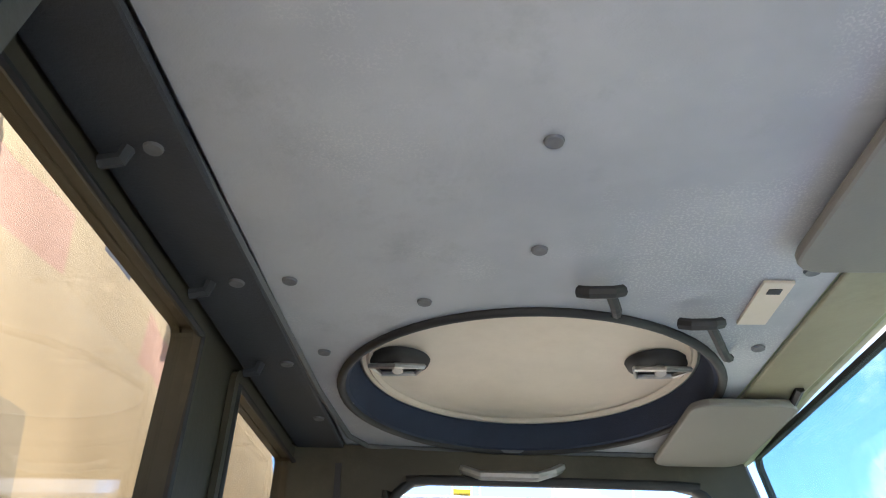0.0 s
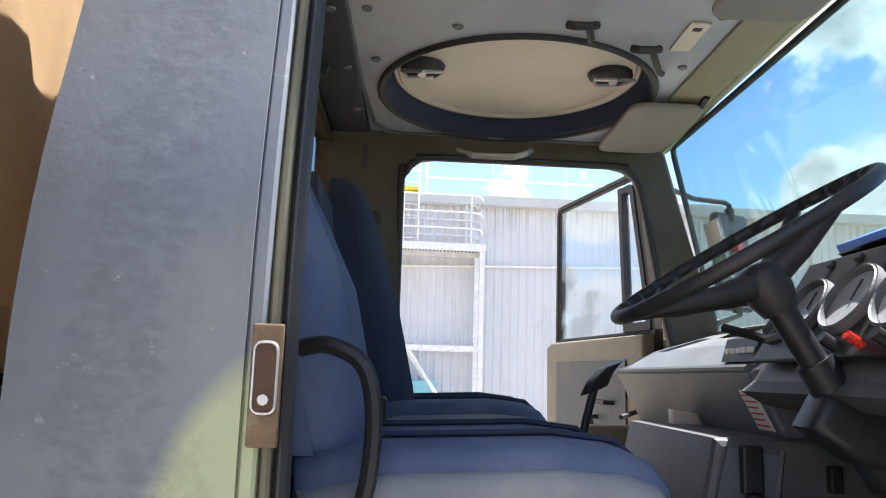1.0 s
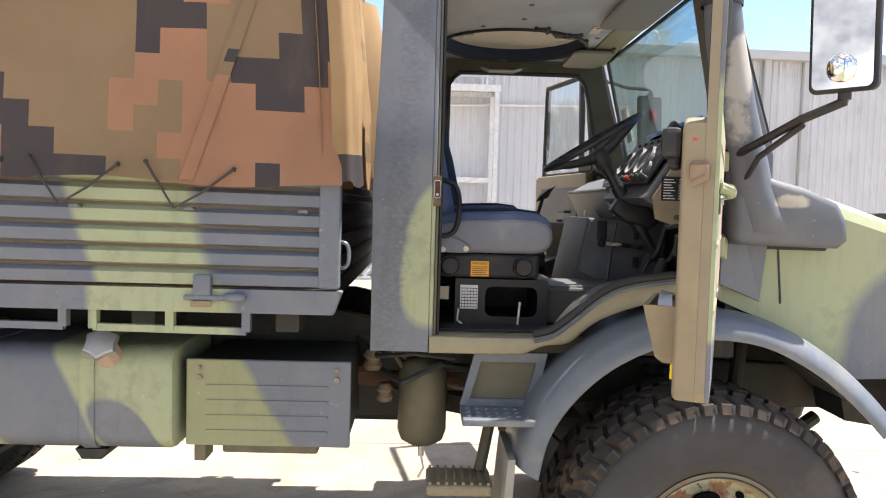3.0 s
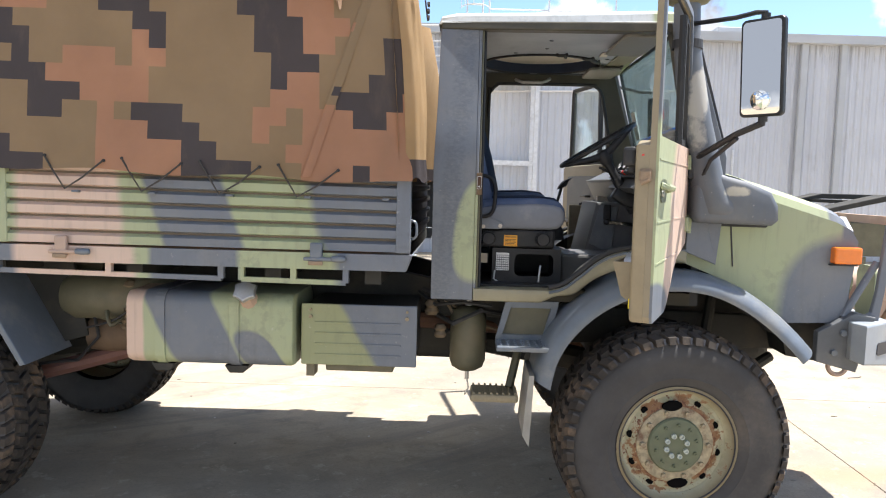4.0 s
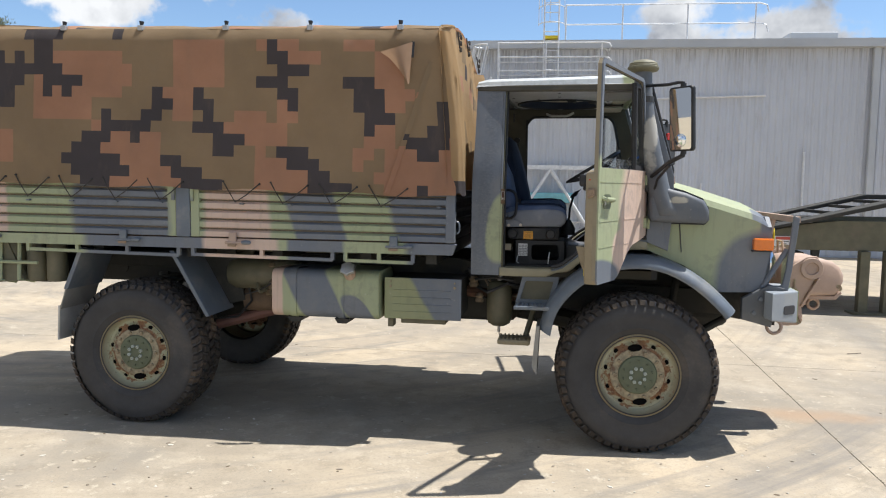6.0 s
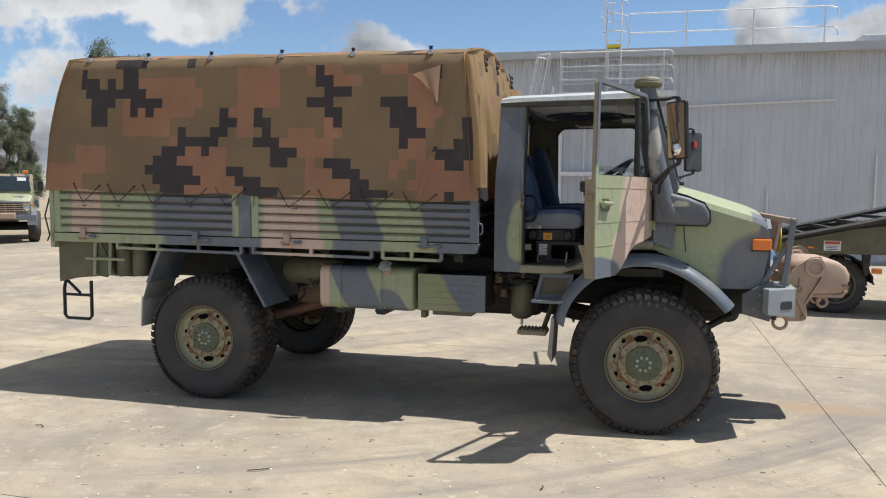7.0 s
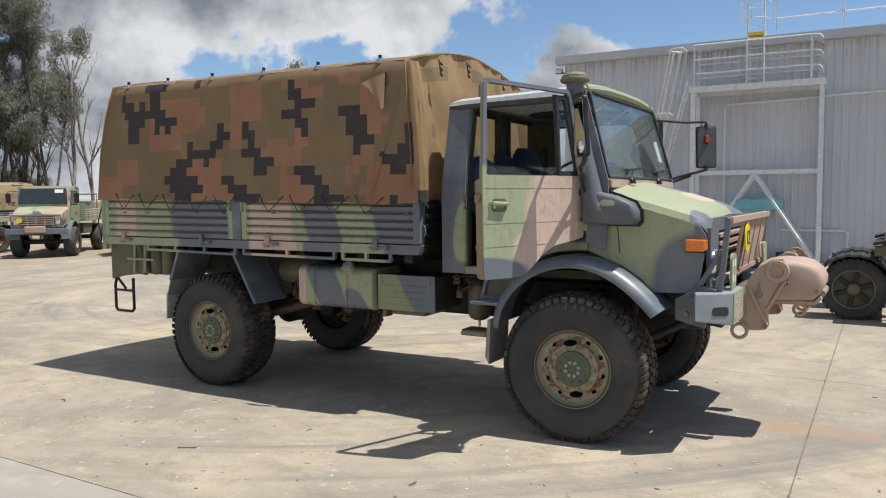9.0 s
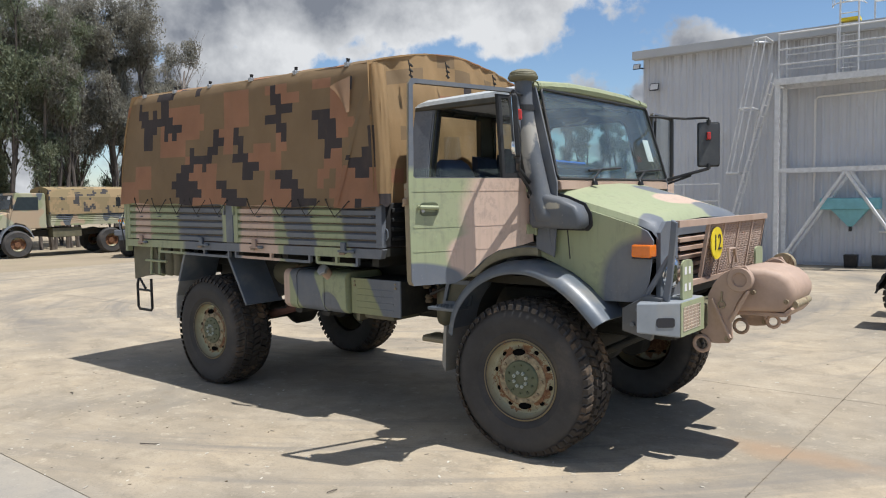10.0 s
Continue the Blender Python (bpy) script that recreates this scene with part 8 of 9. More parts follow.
flap = part("torn_flap", lift(loft(rows, closed=False)), tarp_mat("canvas_lining", (0.4, 0.26, 0.165)), cover, "torn canvas flap hanging down", smooth=80)
# black strip laid on the uncut cloth, painted as the slit's shade
part("tear", loft([[(-1.645, -1.107, 2.77), (-1.628, -1.107, 2.77)], [(-1.642, -1.107, 2.885), (-1.62, -1.107, 2.88)]], closed=False), dark_print, cover, "dark slit behind the flap")
for x in BOWS:
    for side in (-1, 1):
        s = (lambda bm: flip(bm)) if side > 0 else (lambda bm: bm)
        hk = part("bow_clip", lift(s(box(x - 0.022, x + 0.022, -1.06, -1.02, 2.97, 3.01, 0.006))), bare_metal, cover)
        part("clip_stud", lift(s(rod((x, -1.035, 3.01), (x, -1.03, 3.04), 0.012, 0.018, 8))), black_plastic, hk)
# lacing cord down to the hooks
for x0, x1 in ((-3.35, -1.36), (-5.44, -3.47)):
    k = int((x1 - x0) / 0.375)
    for i in range(k + 1):
        hx = x1 - 0.12 - i * 0.375
        if hx < x0 + 0.05 or hx > -1.5:
            continue
        for side in (-1, 1):
            s = (lambda bm: flip(bm)) if side > 0 else (lambda bm: bm)
            part("lacing_cord", rake(s(tube([(hx - 0.085, -1.15, 1.845), (hx - 0.05, -1.152, 1.79), (hx, -1.13, 1.7), (hx + 0.1, -1.15, 1.755), (hx + 0.2, -1.153, 1.832)], 0.0045, 5))), cloth_rope, cover)
            for ex, ez in ((hx - 0.085, 1.845), (hx + 0.2, 1.832)):
                part("eyelet", rake(s(lathe([(0.0, -0.005), (0.0065, -0.005), (0.008, 0.004)], (ex, -1.148, ez), "y", 10))), black_rubber, cover)
for y, z in ((-0.67, 3.0), (-0.17, 3.05), (0.56, 3.02)):
    tg = part("toggle_lace", rod((-1.375, y, z + 0.03), (-1.355, y + 0.01, z - 0.12), 0.006, seg=6), cloth_rope, cover, "dark toggle lacing")
    for k in range(3):
        part("toggle", rod((-1.35, y - 0.018, z - 0.005 - 0.045 * k), (-1.35, y + 0.02, z - 0.02 - 0.045 * k), 0.011, 0.008, 8), cloth_rope, tg)

# ---- cab interior ----
HX, HY, HR = -0.585, 0.42, 0.383
circle = [(HX + HR * math.cos(2 * math.pi * k / 48), HY + HR * math.sin(2 * math.pi * k / 48)) for k in range(48)]
lin = part("headliner", plate_with_holes([(-1.02, -0.73), (-0.155, -0.79), (-0.155, 0.86), (-1.02, 0.82)], [circle], 2.6, 2.612, "z"), headliner, truck, "grey textured headliner with dusty marks")
part("headliner_edge", box(-1.145, -1.024, -0.72, 0.8, 2.588, 2.602, 0.006), headliner_dark, lin, "dark rear headliner strip")
part("header_trim", box(-0.153, -0.04, -0.8, 0.88, 2.59, 2.6, 0.004), sill_paint, lin, "khaki painted header rail")
part("headliner_bead", tube([(-1.035, -0.72, 2.596), (-1.02, 0.4, 2.596), (-1.0, 0.7, 2.596), (-0.965, 0.775, 2.596), (-0.9, 0.79, 2.596), (-0.16, 0.82, 2.596)], 0.007, 6), dash_grey, lin)
button_grey = surface("button_grey", (0.14, 0.145, 0.155), 0.6, vary=0.2)
for x, y in ((-0.6, -0.392), (-0.6, -0.153), (-0.775, 0.008), (-0.982, -0.06), (-0.975, 0.211), (-0.968, 0.476), (-0.197, -0.097), (-0.19, 0.175), (-1.07, -0.396), (-1.06, -0.074), (-1.05, 0.239), (-1.045, 0.547)):
    part("trim_button", lathe([(0.0, -0.003), (0.007, -0.004), (0.011, -0.004), (0.0125, 0.0)], (x, y, 2.599 if x > -1.0 else 2.587), "z", 14), button_grey, lin)
for y in (-0.396, -0.074, 0.239):
    part("coat_hook", tube([(-1.1, y, 2.587), (-1.105, y, 2.57), (-1.13, y, 2.566)], 0.009, 6), headliner_dark, lin)
part("roof_label", box(-0.258, -0.212, -0.068, 0.072, 2.5935, 2.5985), cream_paint, lin, "cream data label")
part("label_slot", box(-0.245, -0.225, -0.05, -0.035, 2.592, 2.5934), dark_print, lin)
hatch = part("roof_hatch", lathe([(0.0, 0.072), (HR - 0.08, 0.069), (HR - 0.05, 0.064), (HR - 0.035, 0.056)], (HX, HY, 2.6), "z", 56), cream_paint, truck, "round cream roof hatch with a dark rubber wall", smooth=50)
part("hatch_wall", lathe([(HR + 0.002, -0.008), (HR - 0.012, 0.0), (HR - 0.016, 0.025), (HR - 0.03, 0.056), (HR - 0.01, 0.06)], (HX, HY, 2.6), "z", 64), seat_dark, hatch, "dark blue-black hatch wall", smooth=50)
part("hatch_ring", lathe([(HR + 0.003 + 0.009 * math.cos(a), 0.009 * math.sin(a)) for a in [2 * math.pi * k / 8 for k in range(9)]], (HX, HY, 2.596), "z", 64), black_rubber, hatch, smooth=60)
part("hatch_rim", lathe([(HR - 0.04, 0.0), (HR - 0.048, -0.006), (HR - 0.056, 0.0)], (HX, HY, 2.662), "z", 64), cream_paint, hatch)
for sx in (-1, 1):
    kx = HX + sx * 0.27
    part("catch_pad", lathe([(0.0, -0.02), (0.05, -0.018), (0.062, -0.01), (0.066, 0.0)], (kx, HY - 0.02, 2.668), "z", 24), black_rubber, hatch, smooth=50)
    part("catch_lever", tube([(kx - 0.055, HY - 0.06, 2.635), (kx, HY - 0.085, 2.625), (kx + 0.055, HY - 0.06, 2.635), (kx + 0.035, HY + 0.0, 2.645), (kx - 0.04, HY + 0.005, 2.645), (kx - 0.055, HY - 0.06, 2.635)], 0.006, 6), bare_metal, hatch)
    part("catch_stem", rod((kx, HY - 0.03, 2.68), (kx, HY - 0.04, 2.632), 0.012), bare_metal, hatch)
# rubber T-pulls and their stays at the hatch's front edge
for bx, by, stem in ((-0.5, -0.075, [(-0.49, -0.072, 2.575), (-0.475, -0.03, 2.568), (-0.465, 0.02, 2.585)]), (-0.325, 0.03, [(-0.315, 0.033, 2.575), (-0.29, 0.08, 2.565), (-0.255, 0.16, 2.575), (-0.235, 0.2, 2.59)])):
    st = part("hatch_pull", tube([(bx - 0.035, by + 0.012, 2.58), (bx - 0.02, by, 2.572), (bx + 0.015, by - 0.002, 2.572), (bx + 0.03, by + 0.008, 2.58)], 0.01, 8), black_rubber, hatch, "black rubber hatch pull")
    part("stay", tube(flow(stem, 4), 0.0085, 8), black_rubber, st)
gh = part("grab_handle", tube([(-0.76, 0.84, 2.575), (-0.72, 0.8, 2.545), (-0.68, 0.79, 2.53), (-0.54, 0.79, 2.53), (-0.5, 0.8, 2.545), (-0.46, 0.84, 2.575)], 0.012, 8), bare_metal, truck, "bent metal roof grab handle")
for x in (-0.76, -0.46):
    part("handle_mount", box(x - 0.03, x + 0.03, 0.83, 0.86, 2.56, 2.59, 0.006), black_plastic, gh)
for y0, y1 in ((0.37, 0.8), (-0.72, -0.15)):
    v = part("sun_visor", prism(rounded(-0.26, -0.045, y0, y1, 0.045), 2.562, 2.58, "z", bevel=0.006), visor_vinyl, truck, "grey-tan vinyl sun visor")
    part("visor_arm", rod((-0.06, y0 - 0.03, 2.588), (-0.06, y0 + 0.02, 2.575), 0.009, seg=6), black_plastic, v)

# seats


def seat(y, label, cloth, back=None, drop=0.0, fore=0.0):
    se = part("seat", prism([(-1.0, 1.585), (-1.0, 1.7), (-0.9, 1.715), (-0.66, 1.725), (-0.585, 1.718), (-0.545, 1.7), (-0.522, 1.67), (-0.517, 1.635), (-0.525, 1.6), (-0.55, 1.572), (-0.585, 1.56), (-0.9, 1.56)], y - 0.24, y + 0.24, bevel=0.03), cloth, truck, label, smooth=50)
    part("cushion_side", prism([(-0.99, 1.575), (-0.99, 1.66), (-0.88, 1.685), (-0.66, 1.695), (-0.585, 1.69), (-0.545, 1.675), (-0.522, 1.645), (-0.52, 1.615), (-0.53, 1.585), (-0.56, 1.562), (-0.6, 1.555), (-0.9, 1.555)], y - 0.255, y + 0.255, bevel=0.02), seat_side, se, "grey vinyl cushion border", smooth=50)
    rings = []
    for z, xb, d, w in ((1.68, -1.02, 0.15, 0.2), (1.75, -1.04, 0.16, 0.225), (1.95, -1.075, 0.15, 0.235), (2.12 - drop * 0.7, -1.1, 0.12, 0.22), (2.22 - drop, -1.11, 0.09, 0.18), (2.255 - drop, -1.11, 0.05, 0.13)):
        xb += fore
        rings.append([(xb, y - w, z), (xb + d * 0.7, y - w, z), (xb + d, y - w * 0.72, z), (xb + d * 0.86, y, z), (xb + d, y + w * 0.72, z), (xb + d * 0.7, y + w, z), (xb, y + w, z), (xb - 0.02, y, z)])
    bk = part("backrest", loft(rings), back or cloth, se, "padded cloth backrest", smooth=60)
    part("backrest_side", loft([[(x + fore - 0.012, y - w - 0.012, z), (x + fore + d * 0.55, y - w - 0.012, z), (x + fore + d * 0.55, y - w + 0.02, z), (x + fore - 0.012, y - w + 0.02, z)] for z, x, d, w in ((1.7, -1.02, 0.15, 0.21), (1.95, -1.075, 0.15, 0.238), (2.12 - drop * 0.7, -1.1, 0.12, 0.222), (2.2 - drop, -1.108, 0.08, 0.185))]), back or cloth, se, smooth=50)
    for dy in (-0.12, 0.12):
        part("piping", tube([(-0.985, y + dy, 1.707), (-0.9, y + dy, 1.72), (-0.66, y + dy, 1.73), (-0.57, y + dy, 1.72), (-0.53, y + dy, 1.685)], 0.006, 5), seat_dark, se)
    return se


ds = seat(-0.42, "blue cloth suspension driver's seat on a black pedestal", seat_blue, drop=0.075, fore=-0.035)
ps = seat(0.42, "blue cloth passenger seat with a dark backrest", seat_blue, seat_dark, -0.02, 0.03)
ps.location.z += 0.025
part("seat_pan", box(-0.97, -0.5, 0.18, 0.66, 1.264, 1.552, 0.01), black_plastic, ps)
part("backrest_pad", loft([[(-1.1, -0.14, 1.72), (-1.0, -0.14, 1.72), (-1.0, 0.17, 1.72), (-1.1, 0.17, 1.72)], [(-1.12, -0.13, 2.22), (-1.06, -0.13, 2.2), (-1.06, 0.16, 2.2), (-1.12, 0.16, 2.22)]]), seat_dark, truck, "dark blue middle backrest pad")
part("seat_plinth", box(-0.97, -0.57, -0.655, -0.2, 1.455, 1.552, 0.012), black_plastic, ds, "black seat suspension housing")
for x in (-0.925, -0.635):
    kb = part("knob", lathe([(0.0, -0.045), (0.03, -0.045), (0.036, -0.038), (0.038, 0.0)], (x, -0.657, 1.503), "y", 24), black_plastic, ds, "black adjuster knob", smooth=40)
    bm = B()
    for k in range(18):
        a = 2 * math.pi * k / 18
        add_rod(bm, (x + 0.037 * math.cos(a), -0.66, 1.503 + 0.037 * math.sin(a)), (x + 0.037 * math.cos(a), -0.695, 1.503 + 0.037 * math.sin(a)), 0.004, seg=5)
    part("knurl", bm, black_plastic, kb)
lb = part("warning_label", box(-0.842, -0.77, -0.6585, -0.6562, 1.462, 1.522), orange_label, ds, "orange warning label")
words("heading", "WARNING", 0.0125, dark_print, Matrix.Translation((-0.806, -0.6595, 1.513)) @ Euler((radians(90), 0, 0)).to_matrix().to_4x4(), lb, 0.0003)
for i in range(5):
    part("text_bar", box(-0.835, -0.777 - 0.006 * (i % 2), -0.6594, -0.6587, 1.468 + i * 0.0075, 1.4705 + i * 0.0075), dark_print, lb)
part("side_bracket", prism([(-1.0, 1.555), (-1.0, 1.66), (-0.93, 1.62), (-0.86, 1.59), (-0.845, 1.575), (-0.86, 1.555)], -0.69, -0.678, bevel=0.003), seat_side, ds, "grey hinge bracket")
for x, z in ((-0.865, 1.572), (-0.955, 1.567)):
    part("bolt", rod((x, -0.69, z), (x, -0.698, z), 0.011, seg=10), cream_paint, ds)
part("lever_hoop", tube(flow([(-0.985, -0.7, 1.62), (-0.935, -0.705, 1.625), (-0.905, -0.705, 1.66), (-0.897, -0.705, 1.75), (-0.912, -0.705, 1.812), (-0.955, -0.7, 1.835), (-0.99, -0.69, 1.83)], 4), 0.0105, 8), black_plastic, ds, "black folding armrest hoop")
part("belt_buckle", box(-0.97, -0.9, -0.14, -0.1, 1.71, 1.76, 0.008), black_plastic, truck)
part("belt_strap", tube([(-0.99, -0.12, 1.6), (-0.96, -0.12, 1.72)], 0.012, 6), black_rubber, truck)
for y in (-0.79, 0.86):
    br = part("belt_reel", box(-1.08, -1.0, y - 0.03, y + 0.03, 2.18, 2.3, 0.01), black_plastic, truck)
    part("belt_ring", tube([(-0.995, y, 2.28), (-0.98, y, 2.25), (-0.99, y, 2.22)], 0.006, 6), chrome, br)
    part("belt_strap", box(-1.03, -1.025, y - 0.024, y + 0.024, 1.45, 2.18), black_rubber, br)
# battery / locker box under the driver's seat
lk = part("seat_box", plate_with_holes([(-0.9, 1.264), (-0.53, 1.264), (-0.53, 1.45), (-0.9, 1.45)], [rounded(-0.78, -0.57, 1.3, 1.42, 0.03)], -0.64, -0.62), black_plastic, truck, "black under-seat locker with oval opening")
part("box_top", box(-0.9, -0.53, -0.618, -0.2, 1.43, 1.45), black_plastic, lk)
part("box_end", box(-0.55, -0.53, -0.618, -0.2, 1.264, 1.428), black_plastic, lk)
part("box_end", box(-0.9, -0.88, -0.618, -0.2, 1.264, 1.428), black_plastic, lk)
rc = part("record_card", box(-0.88, -0.81, -0.6445, -0.6415, 1.33, 1.425), white_plate, lk, "white record card with a grid")
for i in range(7):
    part("rule", box(-0.878, -0.812, -0.6455, -0.6447, 1.336 + i * 0.0125, 1.3385 + i * 0.0125), dark_print, rc)
for i in range(6):
    part("rule", box(-0.874 + i * 0.0115, -0.8725 + i * 0.0115, -0.6464, -0.6457, 1.334, 1.412), dark_print, rc)
part("white_tag", box(-0.985, -0.93, -0.76, -0.757, 1.38, 1.43), dash_tan, truck)
part("clip_wire", tube([(-0.885, -0.65, 1.33), (-0.89, -0.655, 1.285), (-0.87, -0.66, 1.27)], 0.005, 5), bare_metal, lk)
part("box_strap", tube([(-0.64, -0.645, 1.36), (-0.645, -0.66, 1.33), (-0.65, -0.66, 1.27)], 0.006, 5), bare_metal, lk)
part("floor_mat", box(-0.96, -0.5, -0.79, -0.66, 1.264, 1.272), black_rubber, truck)
# steering
WC, WN = Vector((-0.325, -0.42, 2.025)), Vector((-0.53, 0.0, 0.85)).normalized()
wm = Matrix.Translation(WC) @ WN.to_track_quat("Z", "Y").to_matrix().to_4x4()
bm = lathe([(0.229 + 0.0115 * math.cos(a), 0.012 * math.sin(a)) for a in [2 * math.pi * k / 10 for k in range(11)]], (0, 0, 0), "z", 216)
for v in bm.verts:
    a = math.atan2(v.co.y, v.co.x)
    rr = math.hypot(v.co.x, v.co.y)
    if rr < 0.229:
        v.co.xy *= 1 + 0.03 * (0.229 - rr) / 0.0115 * (math.cos(a * 27) - 0.3)
bmesh.ops.transform(bm, matrix=wm, verts=bm.verts)
sw = part("steering_wheel", bm, black_plastic, truck, "large black two-spoke steering wheel", smooth=60)
bm = B()
for s in (-1, 1):
    add_tube(bm, [(0.0, 0.0, -0.07), (0.02, s * 0.08, -0.05), (0.02, s * 0.22, -0.003)], [0.027, 0.018, 0.011], 8)
    add_tube(bm, [(-0.02, s * 0.02, -0.07), (-0.1, s * 0.12, -0.04), (-0.125, s * 0.19, -0.003)], [0.024, 0.015, 0.01], 8)
bmesh.ops.transform(bm, matrix=wm, verts=bm.verts)
part("spoke", bm, black_plastic, sw, smooth=60)
bm = lathe([(0.0, -0.035), (0.028, -0.04), (0.038, -0.055), (0.039, -0.09), (0.03, -0.12), (0.0, -0.12)], (0, 0, 0), "z", 28)
bmesh.ops.transform(bm, matrix=wm, verts=bm.verts)
part("horn_pad", bm, black_plastic, sw, smooth=50)
col_end = Vector((-0.1, -0.42, 1.66))
part("steering_column", add_rod(rod(WC - WN * 0.1, WC + (col_end - WC) * 0.55, 0.023), WC + (col_end - WC) * 0.5, col_end, 0.03, 0.036, 14), black_plastic, truck, "black steering column", smooth=50)
part("column_stalk", tube([WC - WN * 0.16, WC - WN * 0.17 + Vector((0, 0.1, 0)), WC - WN * 0.14 + Vector((-0.02, 0.2, 0))], 0.009, 6), black_plastic, truck)
part("column_shroud", prism([(-0.24, 1.74), (-0.21, 1.79), (-0.1, 1.79), (-0.03, 1.69), (-0.08, 1.66), (-0.17, 1.69)], -0.46, -0.38, bevel=0.015), black_plastic, truck, smooth=50)
# dashboard
dash = part("dashboard", prism([(-0.205, 1.79), (-0.18, 1.81), (-0.02, 2.055), (0.05, 2.075), (0.15, 2.0), (0.15, 1.74), (0.0, 1.745), (-0.16, 1.765)], -0.76, -0.12, bevel=0.012), dash_dark, truck, "dark grey instrument binnacle")
FACE = Matrix.Translation((-0.1085, -0.42, 1.9375)) @ Matrix(((0.547, 0, -0.837, 0), (0, 1, 0, 0), (0.837, 0, 0.547, 0), (0, 0, 0, 1)))   # x up the face, z out of it


def on_face(bm):
    bmesh.ops.transform(bm, matrix=FACE, verts=bm.verts)
    return bm


part("gauge_panel", on_face(box(-0.115, 0.118, -0.31, 0.28, 0.004, 0.016, 0.003)), black_plastic, dash)
# pale dial colour imitates light reflected off the gauge glass
dial_face = surface("dial_face", (0.45, 0.46, 0.46), 0.25, vary=0.12)
for x, y, r in ((-0.005, -0.12, 0.07), (0.0, 0.03, 0.068), (-0.005, 0.165, 0.062), (-0.05, -0.235, 0.032), (0.045, -0.235, 0.032), (-0.05, 0.248, 0.025)):
    g = part("gauge", on_face(lathe([(0.0, 0.018), (r * 0.88, 0.018), (r * 0.9, 0.03), (r, 0.03), (r * 1.02, 0.016)], (x, y, 0), "z", 32)), dash_grey, dash, "round gauge with a grey rim", smooth=30)
    part("bezel", on_face(lathe([(r * 0.9, 0.0302), (r * 0.93, 0.033), (r * 0.96, 0.0302)], (x, y, 0), "z", 32)), dash_grey, g)
    part("dial", on_face(lathe([(0.0, 0.0195), (r * 0.86, 0.0195), (r * 0.86, 0.0185)], (x, y, 0), "z", 28)), dial_face, g, "dial with glass glare in its pale colour")
    part("needle", on_face(box(x - 0.002, x + r * 0.6, y - 0.002, y + 0.002, 0.0205, 0.0225)), dark_print, g)
for i in range(6):
    part("switch", on_face(box(0.09, 0.106, -0.285 + i * 0.09, -0.265 + i * 0.09, 0.0165, 0.026, 0.003)), black_plastic, dash)
for i in range(5):
    part("pull_knob", on_face(rod((-0.095, -0.28 + i * 0.07, 0.016), (-0.095, -0.28 + i * 0.07, 0.045), 0.011 if i != 3 else 0.008, seg=12)), black_plastic if i != 3 else red_lens, dash)
part("tray_lip", prism([(0.0, 2.068), (0.02, 2.095), (0.14, 2.06), (0.14, 2.0)], -0.75, -0.14, bevel=0.006), black_plastic, dash)
part("blue_folder", loft([[(-0.03, -0.66, 2.075), (0.06, -0.66, 2.11), (0.06, -0.2, 2.1), (-0.03, -0.2, 2.062)], [(-0.035, -0.66, 2.088), (0.055, -0.66, 2.123), (0.055, -0.2, 2.113), (-0.035, -0.2, 2.075)]]), blue_plastic, dash, "bright blue plastic sheet on the dash")
part("black_clip", on_face(box(0.12, 0.16, -0.27, -0.22, 0.01, 0.05, 0.008)), black_plastic, dash)
data = part("data_plate", box(-0.135, -0.01, -0.787, -0.7825, 1.78, 1.872), black_plastic, dash, "black data plate with white print")
for i in range(8):
    for x0, x1 in ((-0.128, -0.083 - 0.008 * (i % 3)), (-0.07, -0.02 - 0.01 * (i % 2))):
        part("text_bar", box(x0, x1, -0.789, -0.7875, 1.787 + i * 0.0102, 1.7905 + i * 0.0102), white_plate, data)
part("side_cheek", prism([(-0.15, 1.71), (-0.165, 1.79), (-0.03, 2.01), (0.1, 2.03), (0.145, 1.68), (0.0, 1.66)], -0.782, -0.765), khaki_paint, dash)
shelf = part("passenger_dash", prism([(-0.105, 1.68), (-0.18, 1.825), (-0.175, 1.838), (-0.06, 1.9), (0.14, 1.96), (0.14, 1.68)], -0.118, 0.86, bevel=0.01), dash_pale, truck, "slate grey passenger dash shelf")
part("shelf_lip", tube([(-0.178, -0.11, 1.836), (-0.178, 0.85, 1.836)], 0.008, 6), dash_grey, shelf)
part("dash_bracket", prism([(-0.19, 1.7), (-0.19, 1.735), (-0.08, 1.72), (-0.1, 1.57), (-0.12, 1.5), (-0.15, 1.5), (-0.13, 1.58), (-0.14, 1.67)], 0.3, 0.34, bevel=0.004), cream_paint, shelf, "cream bracket under the dash")
part("shelf_underside", box(-0.1, 0.1, -0.1, 0.84, 1.6, 1.679), black_plastic, shelf)


def on_front(bm):
    """Lays a thing on the shelf's slanted front face: x across, y up the face, z out of it."""
    up = Vector((-0.075, 0, 0.145)).normalized()
    bmesh.ops.transform(bm, matrix=Matrix.Translation((-0.1425, 0, 1.7525)) @ Matrix(((0, up.x, -up.z, 0), (-1, 0, 0, 0), (0, up.z, up.x, 0), (0, 0, 0, 1))), verts=bm.verts)
    return bm


nt = part("notice", on_front(box(0.03, 0.1, -0.045, 0.045, 0.001, 0.0025)), white_plate, shelf, "white notice with red lettering")
for i in range(6):
    part("text_bar", on_front(box(0.036, 0.092 - 0.008 * (i % 2), -0.036 + i * 0.0135, -0.032 + i * 0.0135, 0.003, 0.0036)), red_label, nt)
rd = part("radio", prism([(-0.165, 1.85), (-0.15, 1.9), (0.0, 1.95), (0.0, 1.9)], -0.11, 0.06, bevel=0.006), black_plastic, shelf)
